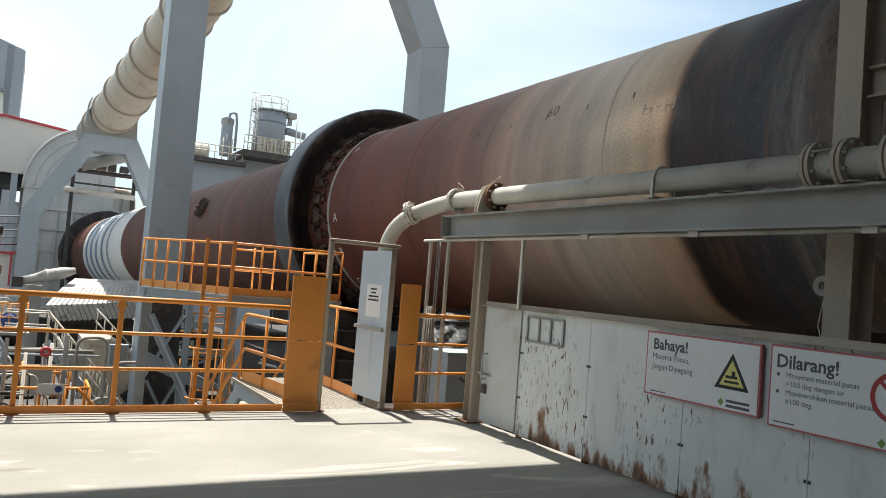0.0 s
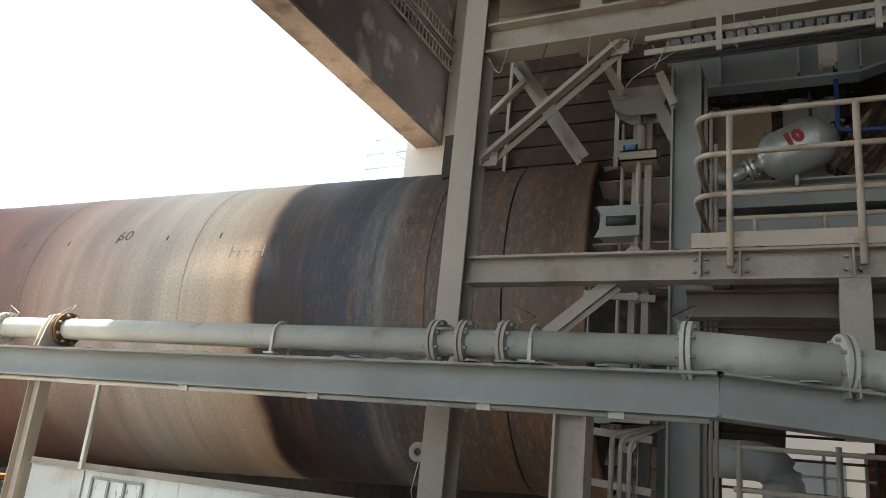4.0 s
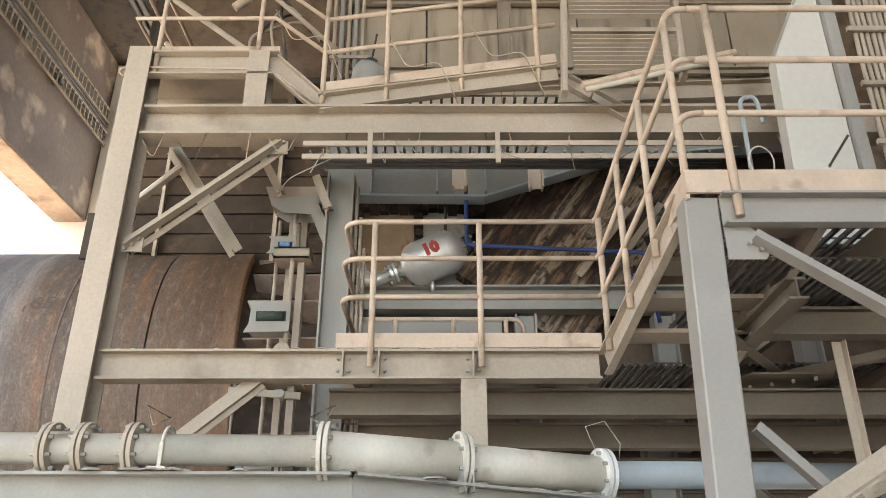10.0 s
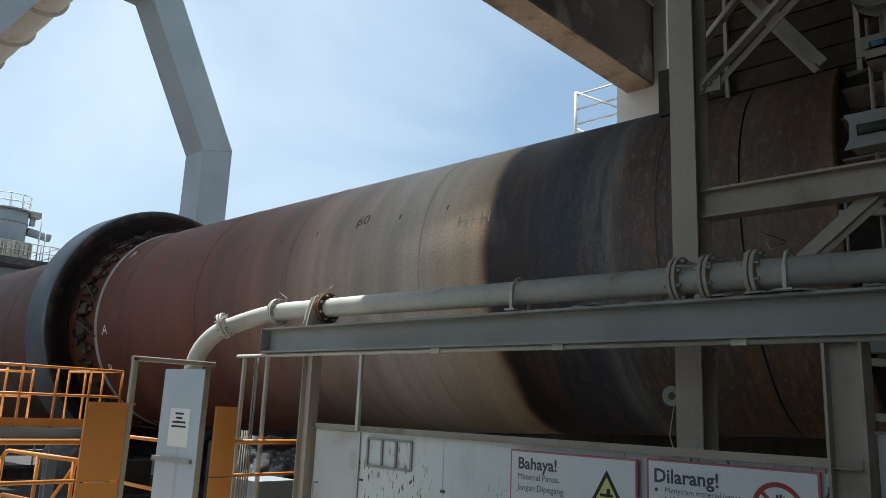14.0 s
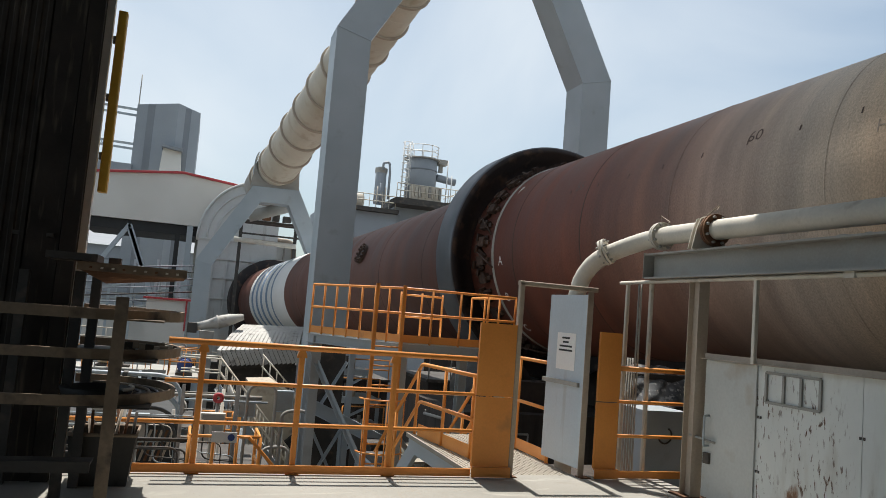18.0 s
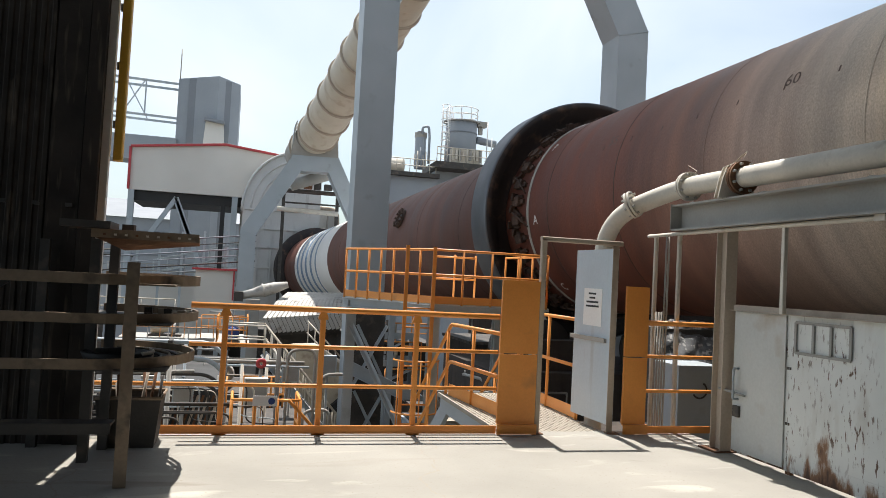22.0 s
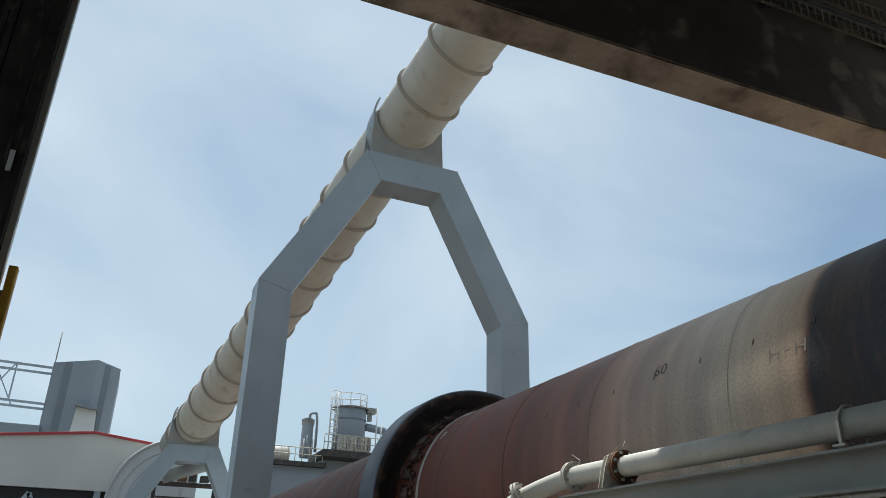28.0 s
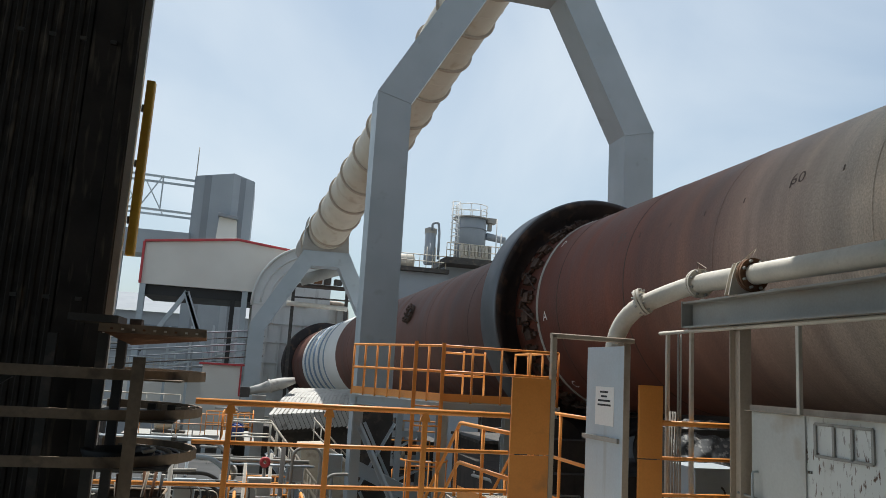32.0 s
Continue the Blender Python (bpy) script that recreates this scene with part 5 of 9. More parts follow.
for y in (0.38, -0.9, -2.2):
    Geo().prism(I_SEC(0.20, 0.18), (6.95, y, 2.8), (6.95, y, 4.04), (0, 1, 0)).done("support_post", GREY, ch)
Geo().box((6.9, 0.6, 3.4), (7.3, 1.95, 4.02)).done("lower_casing", GREY, ch)
bp_ = thing("blue_pipe", "bent blue painted pipe behind the railing", "pipe")
Geo().rod(smooth_line([(6.7, 0.92, 5.3), (6.7, 0.92, 4.66), (6.7, -0.75, 4.58), (6.7, -0.8, 3.9)], 0.06, 4), 0.02, 8).done("pipe_run", BLUE, bp_)
Geo().rod(smooth_line([(6.72, -0.5, 4.56), (6.72, -0.62, 4.3), (6.72, -0.62, 3.95)], 0.06, 4), 0.02, 8).done("pipe_run", BLUE, bp_)

# air cannon
can = thing("air_cannon", "silver pressure vessel with a red number hung on the inlet chamber", "air cannon")
CA, CD = Vector((6.80, 1.56, 4.43)), Vector((0.0, -0.918, 0.397)).normalized()
prof = [(-0.02, 0.055), (0.04, 0.06), (0.07, 0.12), (0.11, 0.175), (0.16, 0.205), (0.21, 0.213), (0.50, 0.213), (0.55, 0.205), (0.60, 0.17), (0.64, 0.10), (0.67, 0.06), (0.74, 0.055)]
Geo().lathe(prof, CA, CD, 40, True, True).done("vessel", STEEL, can)
for c in (0.205, 0.495):
    Geo().lathe([(c - 0.006, 0.212), (c, 0.217), (c + 0.006, 0.212)], CA, CD, 40).done("weld", STEEL, can)
flange(CA - CD * 0.05, CD, 0.095, can, STEEL, 6)
flange(CA + CD * 0.71, CD, 0.085, can, DARKSTEEL, 6)
Geo().rod(smooth_line([CA - CD * 0.05, CA - CD * 0.30, CA - CD * 0.36 + Vector((0.02, 0.02, 0.20))], 0.10, 5), 0.055, 12).done("nozzle", STEEL, can)
Geo().rod(smooth_line([CA + CD * 0.74, CA + CD * 0.95 + Vector((0.3, 0, 0)), CA + CD * 0.9 + Vector((0.6, 0, 0.1))], 0.1, 4), 0.03, 8).done("air_line", DARKSTEEL, can)
cm = Matrix.Translation(CA + CD * 0.35) @ Matrix(((0, 0, -1, 0), (CD.y, CD.z, 0, 0), (CD.z, -CD.y, 0, 0), (0, 0, 0, 1)))
text_mesh("number", "10", 0.155, REDPAINT, can, cm @ pose(0, 0, 0, -4, 0, 0) @ pose(-0.09, -0.05, 0.219), "red stencilled number", 0.0, 0.012)
Geo().rod([(6.82, 1.12, 4.85), (6.82, 1.12, 5.12)], 0.014, 6).done("hanger_chain", DARKSTEEL, can)
Geo().tube(CA + CD * 0.35 + Vector((0, 0, -0.33)), CA + CD * 0.35 + Vector((0, 0, -0.24)), 0.018, 8).done("drain_plug", STEEL, can)

# upper walkway
up = thing("upper_walkway", "dusty steel walkway with tube railing over the inlet", "walkway")
Geo().box((CX, 2.55, 5.985), (7.0, 3.85, 6.0)).box((CX, 2.55, 5.93), (7.0, 2.60, 5.984)).box((CX + 0.6, 2.61, 5.91), (CX + 0.68, 3.85, 5.984)).done("deck_plate", DUSTY, up)
UPR = ((3.85, 5.99), (2.62, 5.99), (2.18, 5.56), (0.15, 5.86))
for (y0, z0), (y1, z1) in zip(UPR[1:], UPR[2:]):
    Geo().prism(U_SEC(0.17, 0.07), (CX - 0.03, y0, z0 - 0.09), (CX - 0.03, y1, z1 - 0.09)).done("stringer", DUSTY, up)
grating(up, CX, 6.6, 0.15, 2.2, 5.60)
Geo().box((CX - 0.06, 2.56, 5.985), (CX - 0.03, 3.86, 6.07)).done("toe_board", HANDRAIL, up)
Geo().prism([(-0.006, 0), (0.006, 0), (0.006, 0.09), (-0.006, 0.09)], (CX - 0.05, 2.16, 5.60), (CX - 0.05, 0.15, 5.90)).done("toe_board", HANDRAIL, up)
ur = thing("walkway_railing", "dusty cream tube railing of the upper walkway", "railing")
for dz in (1.10, 0.74, 0.38):
    Geo().rod([(6.9, 3.86, 6.0 + dz), (CX - 0.06, 3.86, 6.0 + dz), (CX - 0.06, 2.62, 6.0 + dz), (CX - 0.06, 2.16, 5.62 + dz)], 0.02, 8).done("rail", HANDRAIL, ur)
    Geo().rod([(CX - 0.06, 2.16, 5.62 + dz), (CX - 0.06, 0.15, 5.92 + dz)], 0.02, 8).done("rail", HANDRAIL, ur)
for y, z in ((3.62, 6.0), (2.75, 6.0), (2.16, 5.6), (1.62, 5.68), (0.98, 5.78), (0.32, 5.88)):
    Geo().tube((CX - 0.06, y, z - 0.22), (CX - 0.06, y, z + 1.1), 0.023, 8).done("post", HANDRAIL, ur)
for y in (3.7, 3.3, 2.9):
    Geo().tube((6.9, y, 6.0), (6.9, y, 7.1), 0.02, 8).done("post", HANDRAIL, ur)
rb = thing("handrail_rod", "thin bent guard rod across the deck beam", "rod")
Geo().rod(smooth_line([(CX - 0.1, 3.86, 5.72), (CX - 0.1, 3.92, 5.79), (CX - 0.09, 3.85, 5.83), (CX - 0.09, 2.62, 5.80), (CX - 0.09, 2.2, 5.45)], 0.04, 4), 0.009, 6).done("rod", HANDRAIL, rb)

# cable tray under the upper beam
tr = thing("cable_tray", "perforated steel cable tray with hanging wire ends", "cable tray")
for z in (4.88, 5.00):
    Geo().box((CX - 0.19, -1.1, z - 0.022), (CX - 0.175, 2.26, z + 0.022)).done("side_rail", DUSTY, tr)
for i in range(23):
    y = -1.0 + i * 0.145
    Geo().box((CX - 0.188, y, 4.922), (CX + 0.0, y + 0.014, 4.934)).done("rung", DUSTY, tr)
for y in (1.72, 0.70):
    Geo().box((CX - 0.21, y - 0.02, 4.81), (CX - 0.19, y + 0.02, 5.16)).done("hanger", DUSTY, tr)
for i in range(10):
    y = rng.uniform(-0.6, 2.2)
    Geo().rod([(CX - 0.15, y, 4.90), (CX - 0.20, y + rng.uniform(-0.1, 0.1), 4.83 + rng.uniform(0, 0.2)), (CX - 0.2, y + rng.uniform(-0.14, 0.14), 4.72 + rng.uniform(0, 0.3))], 0.005, 4).done("wire_end", DUSTY, tr)
for i in range(3):
    Geo().tube((CX - 0.1 + 0.06 * i, -1.1, 4.89), (CX - 0.1 + 0.06 * i, 2.2, 4.90), 0.016, 6).done("cable", DARKSTEEL, tr)
# stiffeners and lamp under the walkway
for y in (1.0, 0.35):
    Geo().prism(I_SEC(0.12, 0.10), (CX + 0.25, y, 5.10), (CX + 0.25, y, 4.82), (0, 1, 0)).done("hanger_post", DUSTY, inlet)
Geo().add([(x, y, z) for x in (6.90, 6.92) for y, z in ((2.3, 5.29), (0.73, 5.27), (-0.55, 5.70), (-3.0, 5.95), (-3.0, 6.15), (2.3, 5.93))], [tuple(range(6)), tuple(reversed(range(6, 12)))] + [(i, i + 6, (i + 1) % 6 + 6, (i + 1) % 6) for i in range(6)]).done("girder_web", DUSTGREY, inlet, "dusty grey plate girder under the walkway")
for (y0, z0), (y1, z1) in (((2.3, 5.28), (0.73, 5.26)), ((0.73, 5.26), (-0.55, 5.69)), ((-0.55, 5.69), (-3.0, 5.94))):
    Geo().prism(R_SEC(0.18, 0.024, 0.004), (6.90, y0, z0), (6.90, y1, z1)).done("girder_flange", BLUEGREY, inlet)
for y in (1.85, 1.2, 0.72, -0.1):
    Geo().box((6.80, y - 0.008, 5.30 if y > 0.7 else 5.56), (6.899, y + 0.008, 5.92)).done("web_stiffener", BLUEGREY, inlet)
Geo().prism(U_SEC(0.12, 0.07), (CX, 0.12, 5.75), (CX, -0.42, 5.36)).done("strut", DUSTY, inlet)
lamp = thing("tube_lamp", "dusty fluorescent tube fitting, switched off", "lamp")
Geo().prism(R_SEC(0.07, 0.06, 0.015), (5.25, 0.02, 5.42), (5.25, -1.25, 5.74)).done("housing", HANDRAIL, lamp)
Geo().tube((5.24, 0.0, 5.37), (5.24, -1.22, 5.69), 0.022, 8).done("tube", CREAM, lamp)
Geo().tube((5.25, -0.1, 5.46), (5.62, -0.1, 5.5), 0.012, 6).done("bracket", DUSTY, lamp)
lv = thing("louvre_cabinet", "dusty grey louvred panel on the walkway", "louvre")
Geo().prism(R_SEC(0.05, 0.10), (5.4, 0.14, 5.45), (5.4, 0.02, 7.6), (1, 0, 0)).done("frame_post", DUSTY, lv)
Geo().prism(R_SEC(0.05, 0.10), (5.4, -0.86, 5.6), (5.4, -0.9, 7.6), (1, 0, 0)).done("frame_post", DUSTY, lv)
for i in range(22):
    z = 5.66 + i * 0.045 if i < 9 else 5.84 + i * 0.045
    Geo().prism([(-0.02, 0), (0.02, 0.02), (0.02, 0.026), (-0.02, 0.006)], (5.4, 0.05, z), (5.4, -0.84, z)).done("slat", DUSTY, lv)
Geo().box((5.37, -0.9, 6.07), (5.43, 0.05, 6.11)).done("cross_bar", DUSTY, lv)
cab = thing("white_cabinet", "white painted sheet cabinet standing on the landing", "cabinet")
Geo().add([(x, y, z) for x in (4.9, 5.02) for y, z in ((-1.32, LZ - 0.06), (-1.80, LZ - 0.06), (-1.80, 6.7), (-1.74, 6.2), (-1.38, 5.42))], [(0, 1, 2, 3, 4), (9, 8, 7, 6, 5), (0, 5, 6, 1), (1, 6, 7, 2), (2, 7, 8, 3), (3, 8, 9, 4), (4, 9, 5, 0)]).done("body", OFFWHITE, cab)
Geo().prism(L_SEC(0.02, 0.004), (4.89, -1.36, 5.40), (4.89, -1.78, 6.25), (1, 0, 0)).done("edge_angle", DUSTGREY, cab)
Geo().prism(L_SEC(0.018, 0.004), (4.89, -1.60, 4.46), (4.89, -1.79, 4.72), (1, 0, 0)).done("edge_angle", DARKSTEEL, cab)
Geo().box((4.86, -1.90, LZ - 0.06), (4.98, -1.81, 6.7)).done("corner_strip", DUSTGREY, cab)
cb = thing("cable_riser", "bundle of dusty cables on a ladder tray", "cables")
for i in range(7):
    Geo().rod([(4.85 + 0.02 * (i % 2), -1.99 - 0.045 * i, LZ - 0.06), (4.85, -2.0 - 0.045 * i, 5.4), (4.85 + 0.02 * (i % 3), -2.04 - 0.045 * i, 6.7)], 0.018, 6).done("cable", DUSTY, cb)
for z in (4.6, 5.1, 5.6, 6.1):
    Geo().box((4.80, -2.36, z), (4.83, -1.93, z + 0.04)).done("rung", DUSTY, cb)
sh = thing("hung_pipe_hook", "blue-grey hooked pipe with a coiled cable", "pipe")
Geo().rod(smooth_line([(5.0, -1.08, 3.94), (5.0, -1.10, 5.12), (5.0, -1.22, 5.14), (5.0, -1.24, 4.9)], 0.06, 4), 0.017, 8).done("hook", BLUEGREY, sh)
Geo().rod([(4.97, -1.16 + 0.09 * math.cos(a * 0.5), 4.55 + 0.13 * math.sin(a * 0.5)) for a in range(26)], 0.006, 5).done("cable_coil", PIPE, sh)

# beams and floor framing beneath the decks
und = thing("under_framing", "dark dusty floor beams under the inlet decks", "steel frame")
# darker copy of the dusty paint, with the shade below the decks in it
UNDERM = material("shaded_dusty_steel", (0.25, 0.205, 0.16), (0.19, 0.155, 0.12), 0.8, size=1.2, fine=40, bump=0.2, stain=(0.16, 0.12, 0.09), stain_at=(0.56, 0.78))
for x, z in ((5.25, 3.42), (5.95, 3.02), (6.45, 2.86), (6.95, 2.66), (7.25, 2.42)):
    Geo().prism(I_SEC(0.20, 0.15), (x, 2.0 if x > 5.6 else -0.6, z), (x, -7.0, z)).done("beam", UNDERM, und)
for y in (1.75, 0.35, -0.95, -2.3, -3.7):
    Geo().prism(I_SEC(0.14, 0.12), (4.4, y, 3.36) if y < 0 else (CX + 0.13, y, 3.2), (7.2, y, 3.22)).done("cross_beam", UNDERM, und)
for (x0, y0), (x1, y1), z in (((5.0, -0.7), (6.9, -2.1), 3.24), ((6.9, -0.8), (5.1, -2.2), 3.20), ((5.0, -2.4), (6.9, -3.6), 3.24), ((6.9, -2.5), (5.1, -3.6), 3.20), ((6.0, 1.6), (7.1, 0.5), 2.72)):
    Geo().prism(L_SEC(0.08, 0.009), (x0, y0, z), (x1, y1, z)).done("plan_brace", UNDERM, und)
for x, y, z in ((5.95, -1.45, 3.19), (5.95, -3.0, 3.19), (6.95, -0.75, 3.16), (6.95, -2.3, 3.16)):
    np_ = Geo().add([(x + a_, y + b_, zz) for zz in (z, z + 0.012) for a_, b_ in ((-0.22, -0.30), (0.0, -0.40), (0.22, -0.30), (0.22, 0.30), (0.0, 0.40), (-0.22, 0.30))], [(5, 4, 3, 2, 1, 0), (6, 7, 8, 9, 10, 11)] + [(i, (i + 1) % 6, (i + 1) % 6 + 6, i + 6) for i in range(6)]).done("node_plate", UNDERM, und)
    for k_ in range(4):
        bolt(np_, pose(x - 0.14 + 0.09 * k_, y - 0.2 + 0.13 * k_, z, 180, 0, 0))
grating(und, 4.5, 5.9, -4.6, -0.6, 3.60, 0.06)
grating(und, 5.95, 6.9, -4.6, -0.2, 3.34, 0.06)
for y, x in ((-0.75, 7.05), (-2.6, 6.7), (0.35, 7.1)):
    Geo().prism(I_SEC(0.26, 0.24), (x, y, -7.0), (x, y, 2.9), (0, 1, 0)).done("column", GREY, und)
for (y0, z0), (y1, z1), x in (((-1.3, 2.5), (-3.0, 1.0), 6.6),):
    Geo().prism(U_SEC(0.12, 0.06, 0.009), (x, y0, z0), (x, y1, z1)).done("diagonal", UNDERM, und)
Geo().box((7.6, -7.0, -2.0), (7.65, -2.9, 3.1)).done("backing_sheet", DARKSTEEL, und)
Geo().box((7.5, -2.9, 2.34), (7.56, 2.0, 2.72)).done("dark_panel", material("dull_panel", (0.17, 0.14, 0.115), (0.12, 0.10, 0.082), 0.8, size=0.6, fine=25, bump=0.2, stain=(0.34, 0.27, 0.18), stain_at=(0.60, 0.74)), und, "dull stained steel panel")
utr = thing("sloping_cable_tray", "dusty cable tray sloping up beneath the landing", "cable tray")
for dx in (0.0, 0.22):
    Geo().prism(R_SEC(0.012, 0.07, 0.003), (5.3 + dx, -1.55, 2.28), (5.3 + dx, -3.4, 3.02)).done("side_rail", DUSTY, utr)
for i in range(10):
    f_ = i / 9
    Geo().box((5.3, -1.6 - 1.7 * f_, 2.28 + 0.68 * f_), (5.52, -1.57 - 1.7 * f_, 2.295 + 0.68 * f_)).done("rung", DUSTY, utr)
Geo().prism(L_SEC(0.07, 0.008), (5.3, -1.62, 2.30), (5.3, -1.62, 3.3), (0, 1, 0)).done("hanger", DUSTY, utr)

# local control box with conduits
cbx = thing("control_box", "pale grey switch box with rotary switch and yellow label", "switch box")
cbx.location = (0.0, 0.08, 0.0)
Geo().box((5.30, 2.09, 1.14), (5.48, 2.40, 1.53)).done("body", OFFWHITE, cbx)
Geo().box((5.28, 2.075, 1.13), (5.30, 2.415, 1.535)).done("door", OFFWHITE, cbx)
Geo().box((5.25, 2.06, 1.53), (5.49, 2.43, 1.55)).done("rain_hood", DUSTGREY, cbx)
Geo().box((5.272, 2.20, 1.37), (5.28, 2.29, 1.45)).box((5.255, 2.235, 1.38), (5.28, 2.255, 1.44)).done("rotary_switch", BLACK, cbx)
Geo().box((5.276, 2.19, 1.335), (5.28, 2.30, 1.36)).done("yellow_label", TRI, cbx)
Geo().box((5.276, 2.18, 1.17), (5.28, 2.31, 1.24)).done("sticker", WHITE, cbx)
for i in range(3):
    Geo().box((5.2745, 2.20, 1.18 + 0.02 * i), (5.2758, 2.29 - 0.02 * i, 1.19 + 0.02 * i)).done("text_line", INK, cbx)
Geo().lathe([(0, 0.0), (0, 0.018), (0.02, 0.018), (0.02, 0.0)], (5.28, 2.36, 1.33), (-1, 0, 0), 12, False).done("lock", STEEL, cbx)
for i in range(3):
    Geo().rod(smooth_line([(5.4, 2.32 - 0.06 * i, 1.55), (5.4, 2.32 - 0.06 * i, 1.98 - 0.02 * i), (5.5, 2.0, 2.06)], 0.06, 4), 0.016, 8).done("conduit", DUSTY, cbx)
for i in range(3):
    Geo().rod(smooth_line([(5.4, 2.33 - 0.07 * i, 1.14), (5.4, 2.34 - 0.08 * i, 1.0), (5.45, 2.2, 0.7), (5.5, 2.2, 0.2), (5.5, 2.2, 0.0)], 0.08, 4), 0.010, 6).done("cable", DUSTGREY, cbx)
Geo().box((5.48, 2.5, 1.2), (5.52, 1.7, 1.28)).box((5.48, 2.5, 1.42), (5.52, 1.7, 1.48)).box((5.47, 2.12, 0.0), (5.53, 2.18, 1.5)).done("mounting_frame", DARKSTEEL, cbx)

# low railing and yard things beyond the beam
lowr = thing("lower_railing", "grey tube railing beyond the pipe beam", "railing")
for z in (1.45, 1.75, 2.05):
    Geo().tube((6.35, 1.72, z), (6.35, -1.0, z), 0.018, 8).done("rail", DUSTY, lowr)
for y in (1.68, 1.03, 0.3, -0.5):
    Geo().tube((6.35, y, 0.9), (6.35, y, 2.1), 0.021, 8).done("post", DUSTY, lowr)
Geo().box((6.30, -1.2, 0.90), (9.2, 1.9, 1.02)).prism(I_SEC(0.16, 0.14), (6.36, 1.9, 0.82), (6.36, -4.0, 0.82)).done("ledge", DUSTY, lowr)
elb = thing("vent_elbow", "dark grey duct elbow on a flange", "duct")
Geo().rod(smooth_line([(8.6, 1.46, 1.02), (8.6, 1.46, 2.02), (8.9, 2.5, 2.02)], 0.30, 7), 0.195, 20).done("elbow", DUSTGREY, elb)
Geo().lathe([(0, 0.2), (0, 0.27), (0.05, 0.27), (0.05, 0.2)], (8.6, 1.46, 1.02), (0, 0, 1), 24, False).done("base_flange", DUSTGREY, elb)

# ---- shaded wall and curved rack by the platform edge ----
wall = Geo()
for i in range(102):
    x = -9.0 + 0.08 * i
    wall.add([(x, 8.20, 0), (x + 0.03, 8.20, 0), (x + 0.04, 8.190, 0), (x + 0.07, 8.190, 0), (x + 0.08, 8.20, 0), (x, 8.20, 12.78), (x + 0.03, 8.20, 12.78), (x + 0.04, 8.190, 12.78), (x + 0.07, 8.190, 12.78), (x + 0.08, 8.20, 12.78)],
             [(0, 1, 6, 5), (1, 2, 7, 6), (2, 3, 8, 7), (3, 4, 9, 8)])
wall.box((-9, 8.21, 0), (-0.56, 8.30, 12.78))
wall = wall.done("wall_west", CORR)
tagged(wall, "ribbed sheet wall with its corner shade in the dark colour", "wall", kind="structure")
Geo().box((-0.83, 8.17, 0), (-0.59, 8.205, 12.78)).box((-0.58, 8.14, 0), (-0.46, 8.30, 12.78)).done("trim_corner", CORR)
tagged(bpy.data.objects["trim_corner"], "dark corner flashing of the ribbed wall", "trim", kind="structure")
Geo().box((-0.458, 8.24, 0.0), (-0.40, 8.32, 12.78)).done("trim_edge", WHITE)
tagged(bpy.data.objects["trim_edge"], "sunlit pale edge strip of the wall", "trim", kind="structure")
for z in (1.9, 4.1, 6.3):
    for i in range(9):
        Geo().box((-2.6 + i * 0.24, 8.14, z), (-2.55 + i * 0.24, 8.164, z + 0.03)).done("wall_fastener", DARKSTEEL, wall)
ch_ = thing("yellow_channel", "yellow painted channel guard fixed outside the wall edge", "guard")
Geo().prism(R_SEC(0.07, 0.10, 0.01), (-0.335, 8.30, 2.32), (-0.335, 8.30, 3.86), (0, 1, 0)).done("channel", YELLOW, ch_)
for z in (2.6, 3.1, 3.6):
    Geo().box((-0.40, 8.33, z), (-0.372, 8.37, z + 0.06)).done("bracket", DARKSTEEL, ch_)
wt = thing("wall_tag", "small pale tag on the dark wall", "tag")
Geo().box((-0.575, 8.12, 4.66), (-0.535, 8.138, 4.86)).done("plate", WHITE, wt)

rack = thing("curved_rack", "dark dusty steel rack of curved flat bars beside the wall", "rack")
RACKTOP = material("dusty_bar", (0.30, 0.225, 0.155), (0.21, 0.155, 0.105), 0.85, size=0.4, fine=30, bump=0.3, stain=(0.06, 0.05, 0.042))


def hoop(z, h_, x_end, y0, y1, mat, name):
    """A flat bar that runs out along y0, turns in a half round and comes back along y1."""
    r_ = (y1 - y0) / 2
    line = [(-3.2, y0 - 0.35), (-1.2, y0 - 0.05), (x_end - r_, y0)]
    line += [(x_end - r_ + r_ * math.sin(math.radians(a)), (y0 + y1) / 2 - r_ * math.cos(math.radians(a))) for a in range(15, 180, 15)]
    line += [(x_end - r_, y1), (-0.37, y1)]
    vs, fs = [], []
    for i, (px, py) in enumerate(line):
        a, b2 = line[max(i - 1, 0)], line[min(i + 1, len(line) - 1)]
        d = Vector((b2[0] - a[0], b2[1] - a[1])).normalized()
        nx, ny = d.y * 0.012, -d.x * 0.012
        vs += [(px + nx, py + ny, z - h_), (px - nx, py - ny, z - h_), (px - nx, py - ny, z), (px + nx, py + ny, z)]
    for i in range(len(line) - 1):
        o = i * 4
        fs += [(o + j, o + (j + 1) % 4, o + 4 + (j + 1) % 4, o + 4 + j) for j in range(4)]
    return Geo().add(vs, fs).done(name, mat, rack)


